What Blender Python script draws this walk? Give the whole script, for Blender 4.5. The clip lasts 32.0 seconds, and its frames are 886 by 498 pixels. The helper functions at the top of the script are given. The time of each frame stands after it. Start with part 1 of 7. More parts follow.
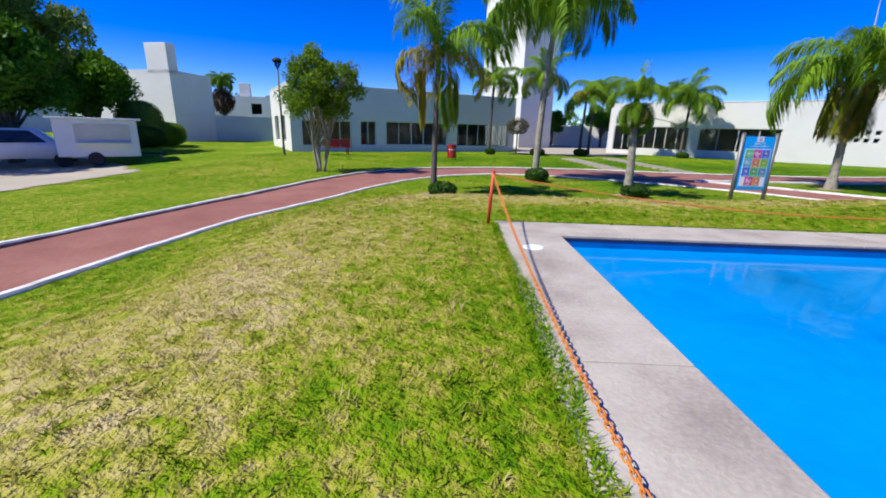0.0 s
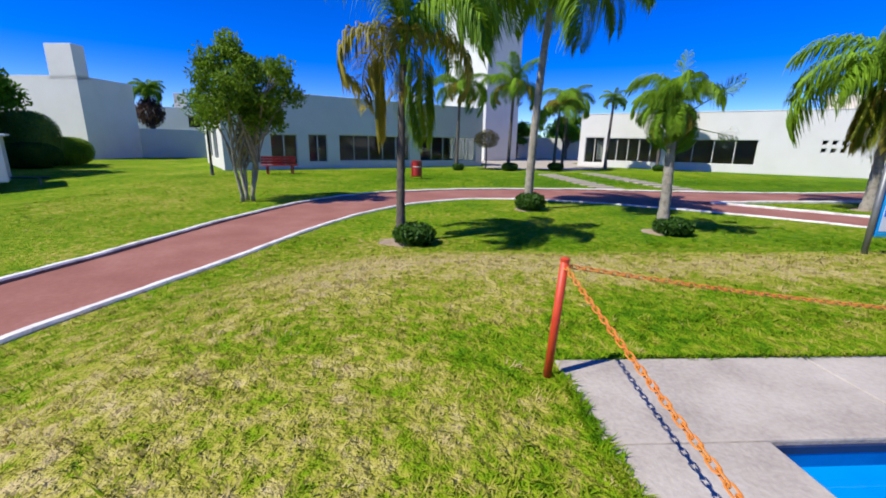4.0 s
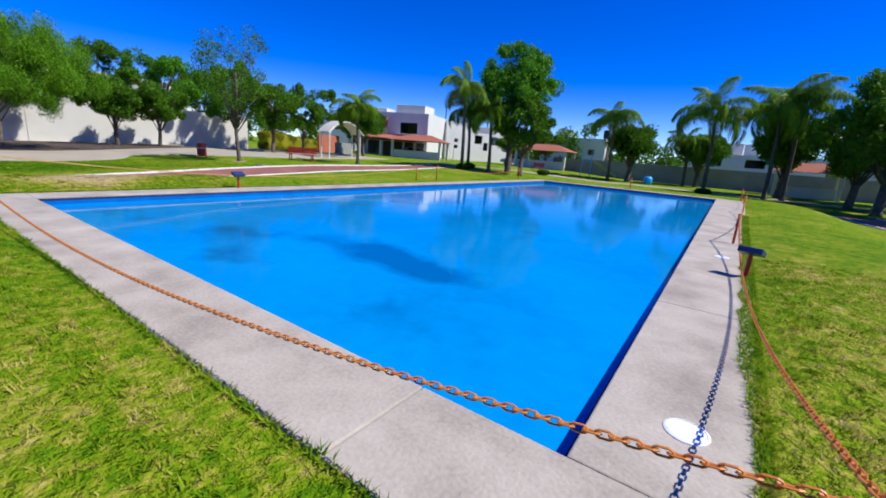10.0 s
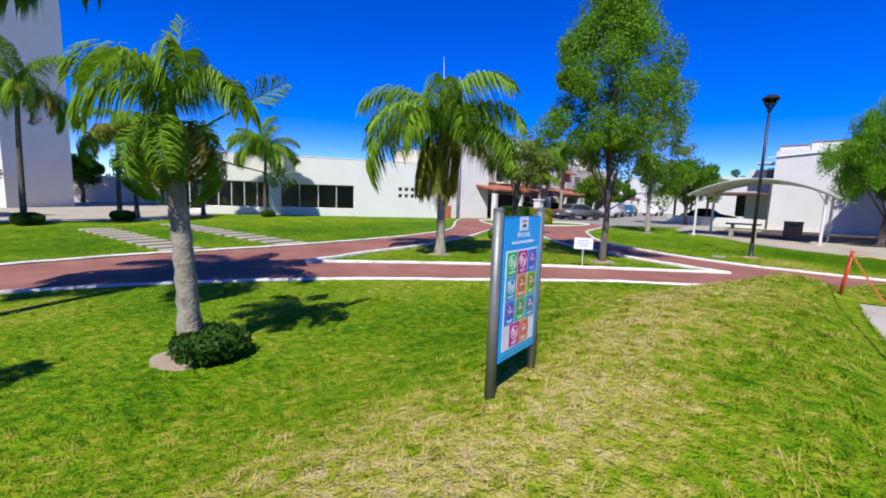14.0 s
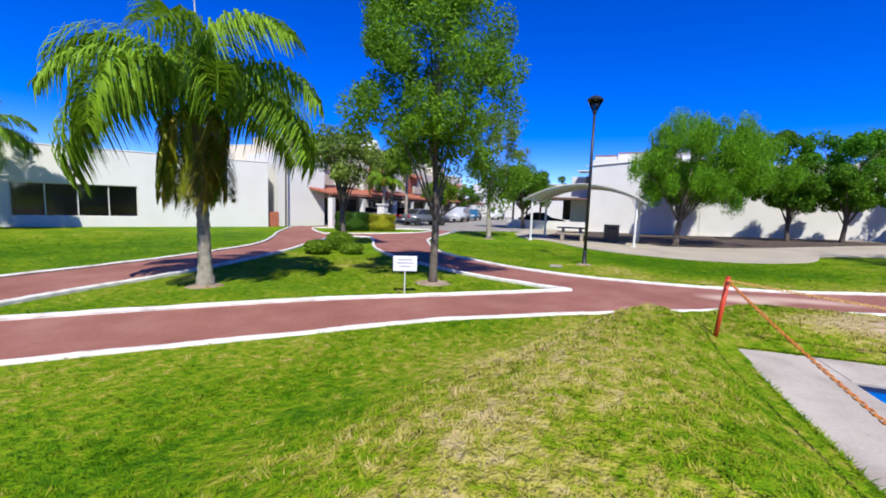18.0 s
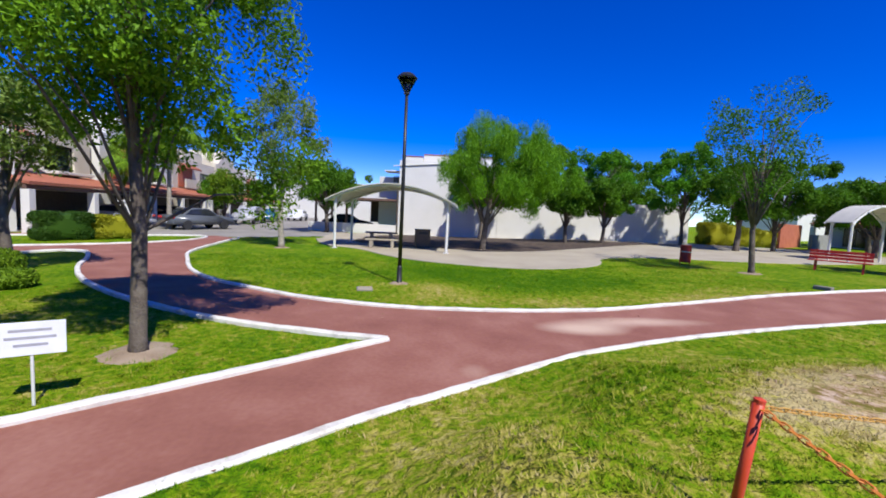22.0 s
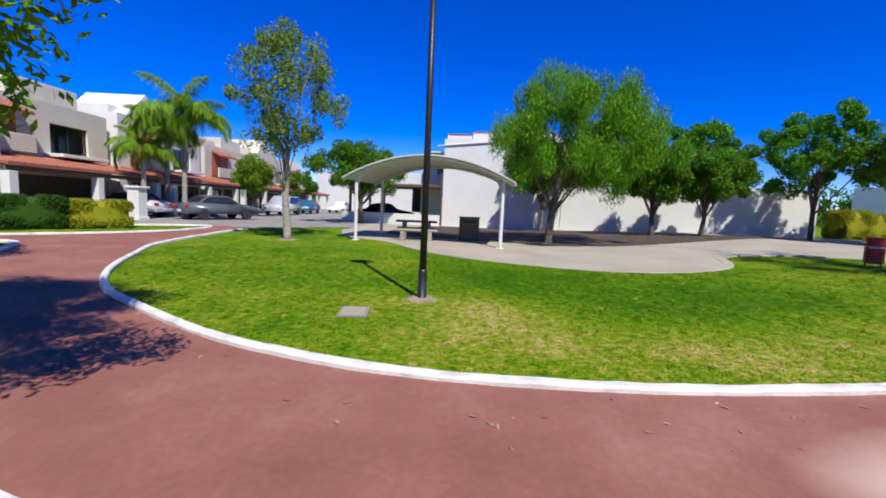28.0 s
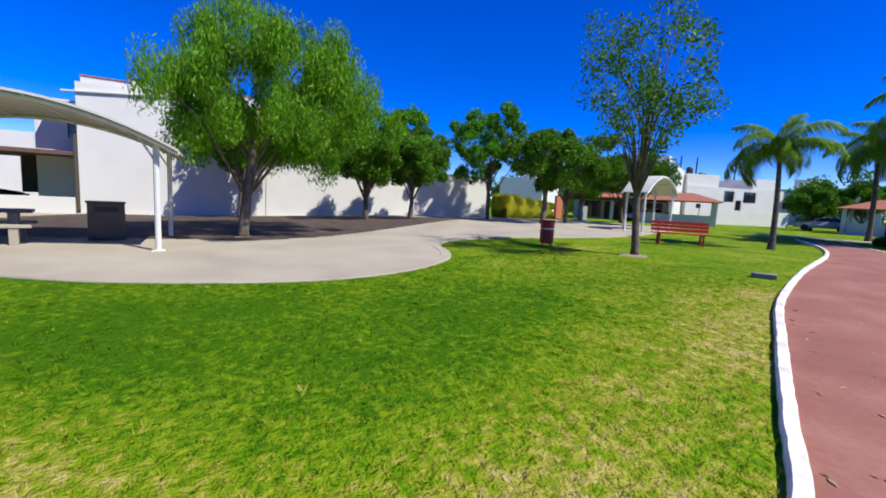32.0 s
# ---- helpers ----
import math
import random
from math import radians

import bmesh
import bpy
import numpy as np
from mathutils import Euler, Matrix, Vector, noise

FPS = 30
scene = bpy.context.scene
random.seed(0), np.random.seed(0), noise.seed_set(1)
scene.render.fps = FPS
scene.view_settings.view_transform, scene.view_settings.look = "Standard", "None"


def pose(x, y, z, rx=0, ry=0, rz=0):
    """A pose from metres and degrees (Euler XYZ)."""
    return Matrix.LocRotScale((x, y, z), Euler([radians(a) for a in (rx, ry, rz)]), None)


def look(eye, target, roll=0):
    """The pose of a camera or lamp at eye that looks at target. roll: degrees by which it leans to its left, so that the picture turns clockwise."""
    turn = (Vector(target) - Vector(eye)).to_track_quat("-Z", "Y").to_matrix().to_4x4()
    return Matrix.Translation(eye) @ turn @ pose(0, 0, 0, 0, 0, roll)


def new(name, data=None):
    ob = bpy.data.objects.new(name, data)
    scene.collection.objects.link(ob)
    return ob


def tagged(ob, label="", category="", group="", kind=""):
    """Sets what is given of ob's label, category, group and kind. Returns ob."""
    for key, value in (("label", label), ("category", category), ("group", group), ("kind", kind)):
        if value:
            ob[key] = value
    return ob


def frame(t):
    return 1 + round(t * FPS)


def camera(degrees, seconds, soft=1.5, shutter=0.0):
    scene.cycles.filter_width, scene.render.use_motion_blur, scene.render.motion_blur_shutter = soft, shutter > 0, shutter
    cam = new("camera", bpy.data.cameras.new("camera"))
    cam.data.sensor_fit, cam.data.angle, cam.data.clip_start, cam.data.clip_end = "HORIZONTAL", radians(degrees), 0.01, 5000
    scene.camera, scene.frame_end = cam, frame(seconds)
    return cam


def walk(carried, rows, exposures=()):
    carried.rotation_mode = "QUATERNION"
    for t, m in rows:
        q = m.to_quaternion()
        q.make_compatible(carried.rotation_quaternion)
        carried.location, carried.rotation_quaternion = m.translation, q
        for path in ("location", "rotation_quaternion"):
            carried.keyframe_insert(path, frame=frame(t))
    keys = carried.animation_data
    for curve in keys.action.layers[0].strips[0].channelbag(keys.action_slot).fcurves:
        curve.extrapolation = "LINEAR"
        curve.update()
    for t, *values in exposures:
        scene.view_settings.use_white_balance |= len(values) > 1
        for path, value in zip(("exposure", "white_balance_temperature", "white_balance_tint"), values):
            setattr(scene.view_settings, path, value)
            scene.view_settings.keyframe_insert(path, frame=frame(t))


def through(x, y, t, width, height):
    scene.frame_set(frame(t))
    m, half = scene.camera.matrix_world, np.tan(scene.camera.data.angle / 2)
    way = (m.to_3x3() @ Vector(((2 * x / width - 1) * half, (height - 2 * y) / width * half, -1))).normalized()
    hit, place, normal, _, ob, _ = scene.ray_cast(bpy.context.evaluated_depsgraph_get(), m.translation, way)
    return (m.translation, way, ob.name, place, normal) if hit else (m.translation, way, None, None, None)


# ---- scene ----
cam = camera(94.2, 32.0, soft=1.8)
PATH = [
    (0, (0.262, 0.372, 1.278), (0.101, 2.288, 0.725), 1.6),
    (0.5, (0.239, 0.817, 1.312), (0.162, 2.742, 0.775), 1.26),
    (1, (0.176, 1.293, 1.336), (0.244, 3.23, 0.844), 0.97),
    (1.5, (0.184, 1.753, 1.344), (0.382, 3.687, 0.876), 1.17),
    (2, (0.138, 2.209, 1.341), (0.364, 4.137, 0.858), 1.81),
    (2.5, (0.037, 2.646, 1.343), (0.197, 4.578, 0.852), 1.95),
    (3, (-0.082, 3.116, 1.369), (-0.005, 5.054, 0.881), 1.6),
    (3.5, (-0.194, 3.553, 1.368), (-0.175, 5.492, 0.881), 1.1),
    (5.5, (-0.305, 5.177, 1.363), (-0.213, 7.097, 0.811), 1.29),
    (6, (-0.224, 5.546, 1.397), (0.012, 7.453, 0.845), 1.39),
    (6.5, (-0.171, 5.937, 1.392), (0.295, 7.805, 0.85), 1.59),
    (7, (-0.024, 6.288, 1.382), (0.732, 8.063, 0.854), 1.53),
    (7.5, (0.182, 6.609, 1.412), (1.272, 8.206, 0.902), 1.1),
    (8, (0.355, 6.941, 1.416), (1.788, 8.243, 0.915), 0.73),
    (8.5, (0.585, 7.191, 1.409), (2.316, 8.052, 0.896), -0.25),
    (9, (0.765, 7.355, 1.43), (2.695, 7.367, 0.905), 0.89),
    (9.5, (0.801, 7.454, 1.43), (2.442, 6.435, 0.91), 3.16),
    (10, (0.815, 7.457, 1.436), (2.002, 5.915, 0.972), 4.46),
    (10.5, (0.836, 7.482, 1.438), (1.923, 5.855, 1.024), 4.19),
    (11, (0.988, 7.417, 1.412), (2.284, 5.95, 0.998), 3.66),
    (11.5, (1.323, 7.273, 1.397), (2.974, 6.229, 0.966), 3.13),
    (12, (1.612, 7.266, 1.392), (3.494, 6.761, 0.94), 2.87),
    (12.5, (1.946, 7.243, 1.373), (3.901, 7.332, 0.957), 0.63),
    (13, (2.367, 7.341, 1.427), (4.207, 8.03, 1.052), 1.92),
    (13.5, (2.707, 7.484, 1.451), (4.238, 8.739, 1.169), 2.13),
    (15.5, (4.223, 7.925, 1.47), (5.672, 9.284, 1.237), 1.88),
    (16, (4.727, 7.998, 1.465), (6.324, 9.174, 1.208), 2.97),
    (16.5, (5.161, 8.104, 1.456), (6.849, 9.151, 1.227), 2.6),
    (17, (5.617, 8.195, 1.506), (7.384, 9.109, 1.296), 2.35),
    (17.5, (6.138, 8.237, 1.525), (7.961, 9.034, 1.326), 2.31),
    (18, (6.57, 8.336, 1.516), (8.413, 9.083, 1.307), 1.95),
    (18.5, (6.989, 8.456, 1.514), (8.716, 9.434, 1.27), 1.62),
    (19, (7.428, 8.584, 1.53), (8.983, 9.816, 1.275), 2.61),
    (19.5, (7.883, 8.682, 1.533), (9.448, 9.901, 1.278), 3.52),
    (20, (8.36, 8.719, 1.539), (10.069, 9.725, 1.283), 3.25),
    (20.5, (8.818, 8.729, 1.601), (10.662, 9.46, 1.349), 3.37),
    (21, (9.284, 8.799, 1.607), (11.22, 9.248, 1.378), 3.21),
    (21.5, (9.746, 8.803, 1.612), (11.728, 8.968, 1.407), 3.11),
    (22, (10.216, 8.756, 1.636), (12.204, 8.613, 1.465), 2.87),
    (22.5, (10.671, 8.739, 1.654), (12.605, 8.249, 1.512), 2.99),
    (23, (11.056, 8.574, 1.66), (12.871, 7.743, 1.54), 2.77),
    (23.5, (11.375, 8.392, 1.675), (13.009, 7.245, 1.554), 2.63),
    (24, (11.694, 8.305, 1.659), (13.267, 7.078, 1.519), 2.97),
    (24.5, (12.08, 8.26, 1.637), (13.856, 7.365, 1.422), 3.44),
    (25, (12.631, 8.277, 1.597), (14.568, 7.862, 1.321), 3.8),
    (25.5, (13.043, 8.37, 1.572), (15.02, 8.314, 1.277), 3.3),
    (27.5, (14.688, 8.438, 1.264), (16.669, 8.613, 1.053), 2.55),
    (28, (15.19, 8.481, 1.133), (17.177, 8.581, 0.927), 2.51),
    (28.5, (15.703, 8.381, 1.128), (17.692, 8.363, 0.922), 2.38),
    (29, (16.175, 8.261, 1.138), (18.158, 8.092, 0.94), 2.57),
    (29.5, (16.587, 8.086, 1.205), (18.547, 7.736, 1.015), 3.18),
    (30, (17.025, 7.829, 1.234), (18.943, 7.29, 1.061), 3.54),
    (30.5, (17.429, 7.698, 1.225), (19.287, 6.976, 1.059), 3.89),
    (31, (17.825, 7.519, 1.25), (19.605, 6.626, 1.074), 3.86),
    (31.5, (18.176, 7.328, 1.226), (19.872, 6.288, 1.028), 3.4),
    (32, (18.485, 7.196, 1.222), (20.112, 6.056, 0.99), 3.0),
]
walk(cam, [(t, look(eye, target, roll)) for t, eye, target, roll in PATH], [(0, 0.22), (3, 0.18), (7.5, 0.3), (10, 0.1), (13, 0.14), (16, 0.32), (18, 0.25), (22, 0.12), (25, 0.02), (28, 0.12), (29, 0.06), (31, 0.22), (32, 0.22)])

# ---- world and light ----
SUN_AZ, SUN_EL = math.atan2(-0.888, -0.46), radians(48.5)
world = bpy.data.worlds.new("world")
scene.world = world
world.use_nodes = True
wn = world.node_tree.nodes
sky = wn.new("ShaderNodeTexSky")
sky.sky_type, sky.sun_disc = "NISHITA", False
sky.sun_elevation, sky.sun_rotation = SUN_EL, SUN_AZ
sky.altitude, sky.air_density, sky.dust_density, sky.ozone_density = 2500, 0.9, 0.0, 5.0
hue = wn.new("ShaderNodeHueSaturation")
hue.inputs["Saturation"].default_value, hue.inputs["Hue"].default_value = 1.5, 0.53
hue.inputs["Value"].default_value = 1.85
gam = wn.new("ShaderNodeGamma")
gam.inputs["Gamma"].default_value = 0.9
world.node_tree.links.new(sky.outputs["Color"], gam.inputs["Color"])
world.node_tree.links.new(gam.outputs["Color"], hue.inputs["Color"])
world.node_tree.links.new(hue.outputs["Color"], wn["Background"].inputs["Color"])
wn["Background"].inputs["Strength"].default_value = 0.12
sun = new("sun", bpy.data.lights.new("sun", "SUN"))
sun.data.energy, sun.data.angle, sun.data.color = 5.35, radians(0.53), (1.0, 0.985, 0.95)
sun.matrix_world = look((0.888 * -40, 0.46 * -40, 52), (0, 0, 0))

# ---- mesh helpers ----


def mesh_of(name, verts, faces, material=None, smooth=False):
    me = bpy.data.meshes.new(name)
    me.from_pydata([tuple(v) for v in verts], [], [tuple(f) for f in faces])
    me.validate()
    if smooth:
        me.polygons.foreach_set("use_smooth", [True] * len(me.polygons))
    if material:
        me.materials.append(material)
    return me


def fast_mesh(name, verts, sides, material, smooth=False):
    """A mesh from an array of separate faces, each with `sides` corners in a row."""
    me = bpy.data.meshes.new(name)
    n = len(verts)
    me.vertices.add(n), me.loops.add(n), me.polygons.add(n // sides)
    me.vertices.foreach_set("co", np.asarray(verts, np.float32).ravel())
    me.loops.foreach_set("vertex_index", np.arange(n, dtype=np.int32))
    me.polygons.foreach_set("loop_start", np.arange(0, n, sides, dtype=np.int32))
    me.update(calc_edges=True)
    if smooth:
        me.polygons.foreach_set("use_smooth", [True] * len(me.polygons))
    me.materials.append(material)
    return me


def bm_mesh(name, bm, material, smooth=False):
    me = bpy.data.meshes.new(name)
    bm.normal_update()
    bm.to_mesh(me)
    bm.free()
    if smooth:
        me.polygons.foreach_set("use_smooth", [True] * len(me.polygons))
    me.materials.append(material)
    return me


def part(name, data, material, parent, label="", m=None, smooth=False):
    if isinstance(data, bmesh.types.BMesh):
        data = bm_mesh(name, data, material, smooth)
    ob = new(name, data)
    ob.parent = parent
    if m is not None:
        ob.matrix_basis = m
    return tagged(ob, label)


def thing(name, label, category, m=None, group="", kind=""):
    ob = new(name)
    ob.empty_display_size = 0.2
    if m is not None:
        ob.matrix_basis = m
    return tagged(ob, label, category, group, kind)


def box(bm, c, s, bevel=0.0, m=None):
    """Adds a box of size s centred at c."""
    got = bmesh.ops.create_cube(bm, size=1.0)["verts"]
    bmesh.ops.scale(bm, vec=s, verts=got)
    bmesh.ops.translate(bm, vec=c, verts=got)
    if bevel:
        edges = list({e for v in got for e in v.link_edges})
        res = bmesh.ops.bevel(bm, geom=edges, offset=bevel, segments=2, affect="EDGES", profile=0.5)
        got = list({v for f in res["faces"] for v in f.verts} | {v for v in got if v.is_valid})
    if m is not None:
        bmesh.ops.transform(bm, matrix=m, verts=got)
    return bm


def boxed(c, s, bevel=0.0, m=None):
    return box(bmesh.new(), c, s, bevel, m)


def tube(bm, pts, radii, sides=8, caps=True):
    """Adds a tapering tube along pts."""
    pts = [Vector(p) for p in pts]
    rings = []
    ref = Vector((0.31, 0.95, 0.07))
    for i, p in enumerate(pts):
        d = (pts[min(i + 1, len(pts) - 1)] - pts[max(i - 1, 0)]).normalized()
        if abs(d.dot(ref)) > 0.95:
            ref = Vector((1, 0.1, 0))
        a = d.cross(ref).normalized()
        b = d.cross(a)
        r = radii[i] if hasattr(radii, "__len__") else radii
        rings.append([bm.verts.new(p + r * (math.cos(k * math.tau / sides) * a + math.sin(k * math.tau / sides) * b)) for k in range(sides)])
    for r0, r1 in zip(rings, rings[1:]):
        for k in range(sides):
            bm.faces.new((r0[k], r0[(k + 1) % sides], r1[(k + 1) % sides], r1[k]))
    if caps:
        bm.faces.new(rings[0][::-1]), bm.faces.new(rings[-1])
    return bm


def lathe(bm, profile, sides=16, c=(0, 0, 0)):
    """Adds a turned shape from (radius, height) pairs."""
    rings = [[bm.verts.new((c[0] + r * math.cos(k * math.tau / sides), c[1] + r * math.sin(k * math.tau / sides), c[2] + z)) for k in range(sides)] for r, z in profile]
    for r0, r1 in zip(rings, rings[1:]):
        for k in range(sides):
            bm.faces.new((r0[k], r0[(k + 1) % sides], r1[(k + 1) % sides], r1[k]))
    bm.faces.new(rings[0][::-1]), bm.faces.new(rings[-1])
    return bm


def curve(points, step=0.35):
    """Points at even steps along a smooth line through the given ones."""
    p = np.array(points, float)
    p = np.vstack([2 * p[0] - p[1], p, 2 * p[-1] - p[-2]])
    out = []
    for a, b, c, d in zip(p, p[1:], p[2:], p[3:]):
        n = max(2, int(np.linalg.norm(c - b) / step))
        for t in np.arange(n) / n:
            out.append(0.5 * (2 * b + (c - a) * t + (2 * a - 5 * b + 4 * c - d) * t * t + (3 * b - a - 3 * c + d) * t**3))
    return np.array(out + [p[-2]])


def inside(poly, x, y):
    """Which of the points lie in the polygon."""
    hit = np.zeros(x.shape, bool)
    for (x0, y0), (x1, y1) in zip(poly, np.roll(poly, -1, axis=0)):
        if y0 != y1:
            hit ^= ((y0 > y) != (y1 > y)) & (x < (x1 - x0) * (y - y0) / (y1 - y0) + x0)
    return hit


# ---- materials ----


def mat(name, colours, rough=0.7, scale=8.0, fine=60.0, bump=0.15, metal=0.0, spread=0.5, detail=6.0, random=0.0, spec=None, dist=0.02):
    """A worn surface: noise at two sizes mixes two or three colours, the fine one also gives relief."""
    m = bpy.data.materials.new(name)
    m.use_nodes = True
    n, l = m.node_tree.nodes, m.node_tree.links
    bsdf = n["Principled BSDF"]
    geo = n.new("ShaderNodeNewGeometry")
    big, small = n.new("ShaderNodeTexNoise"), n.new("ShaderNodeTexNoise")
    big.inputs["Scale"].default_value, big.inputs["Detail"].default_value = scale, detail
    small.inputs["Scale"].default_value, small.inputs["Detail"].default_value = fine, 4.0
    l.new(geo.outputs["Position"], big.inputs["Vector"]), l.new(geo.outputs["Position"], small.inputs["Vector"])
    mixed = n.new("ShaderNodeMath")
    mixed.operation = "MULTIPLY_ADD"
    mixed.inputs[1].default_value = 0.35
    l.new(small.outputs["Fac"], mixed.inputs[0]), l.new(big.outputs["Fac"], mixed.inputs[2])
    ramp = n.new("ShaderNodeValToRGB")
    ramp.color_ramp.elements[0].position, ramp.color_ramp.elements[-1].position = 0.67 - spread / 2, 0.67 + spread / 2
    if len(colours) == 3:
        ramp.color_ramp.elements.new(0.67)
    for e, c in zip(ramp.color_ramp.elements, colours):
        e.color = (*c, 1)
    l.new(mixed.outputs[0], ramp.inputs["Fac"])
    out = ramp.outputs["Color"]
    if random:
        info = n.new("ShaderNodeObjectInfo")
        hs = n.new("ShaderNodeHueSaturation")
        mr = n.new("ShaderNodeMapRange")
        mr.inputs["To Min"].default_value, mr.inputs["To Max"].default_value = 1 - random, 1 + random
        l.new(info.outputs["Random"], mr.inputs["Value"]), l.new(mr.outputs["Result"], hs.inputs["Value"]), l.new(out, hs.inputs["Color"])
        out = hs.outputs["Color"]
    l.new(out, bsdf.inputs["Base Color"])
    bsdf.inputs["Roughness"].default_value, bsdf.inputs["Metallic"].default_value = rough, metal
    if spec is not None:
        bsdf.inputs["Specular IOR Level"].default_value = spec
    if bump:
        b = n.new("ShaderNodeBump")
        b.inputs["Strength"].default_value, b.inputs["Distance"].default_value = bump, dist
        l.new(small.outputs["Fac"], b.inputs["Height"]), l.new(b.outputs["Normal"], bsdf.inputs["Normal"])
    return m


def leaf_mat(name, dark, light, rough=0.5, through=0.32):
    """Leaves that differ piece by piece and let some light through."""
    m = bpy.data.materials.new(name)
    m.use_nodes = True
    n, l = m.node_tree.nodes, m.node_tree.links
    bsdf = n["Principled BSDF"]
    geo = n.new("ShaderNodeNewGeometry")
    ramp = n.new("ShaderNodeValToRGB")
    ramp.color_ramp.elements[0].color, ramp.color_ramp.elements[1].color = (*dark, 1), (*light, 1)
    noise_n = n.new("ShaderNodeTexNoise")
    noise_n.inputs["Scale"].default_value = 1.1
    l.new(geo.outputs["Position"], noise_n.inputs["Vector"])
    add = n.new("ShaderNodeMath")
    add.operation = "MULTIPLY_ADD"
    add.inputs[1].default_value = 0.55
    sub = n.new("ShaderNodeMath")
    sub.operation = "MULTIPLY_ADD"
    sub.inputs[1].default_value, sub.inputs[2].default_value = 0.9, -0.2
    l.new(noise_n.outputs["Fac"], sub.inputs[0])
    l.new(geo.outputs["Random Per Island"], add.inputs[0]), l.new(sub.outputs[0], add.inputs[2])
    l.new(add.outputs[0], ramp.inputs["Fac"]), l.new(ramp.outputs["Color"], bsdf.inputs["Base Color"])
    bsdf.inputs["Roughness"].default_value = rough
    bsdf.inputs["Specular IOR Level"].default_value = 0.15
    tr = n.new("ShaderNodeBsdfTranslucent")
    mix = n.new("ShaderNodeMixShader")
    mix.inputs[0].default_value = through
    l.new(ramp.outputs["Color"], tr.inputs["Color"])
    l.new(bsdf.outputs[0], mix.inputs[1]), l.new(tr.outputs[0], mix.inputs[2]), l.new(mix.outputs[0], n["Material Output"].inputs["Surface"])
    return m


def glass_mat(name, tint, rough=0.02, ior=1.45):
    m = bpy.data.materials.new(name)
    m.use_nodes = True
    b = m.node_tree.nodes["Principled BSDF"]
    b.inputs["Base Color"].default_value = (*tint, 1)
    b.inputs["Transmission Weight"].default_value, b.inputs["Roughness"].default_value, b.inputs["IOR"].default_value = 1.0, rough, ior
    return m


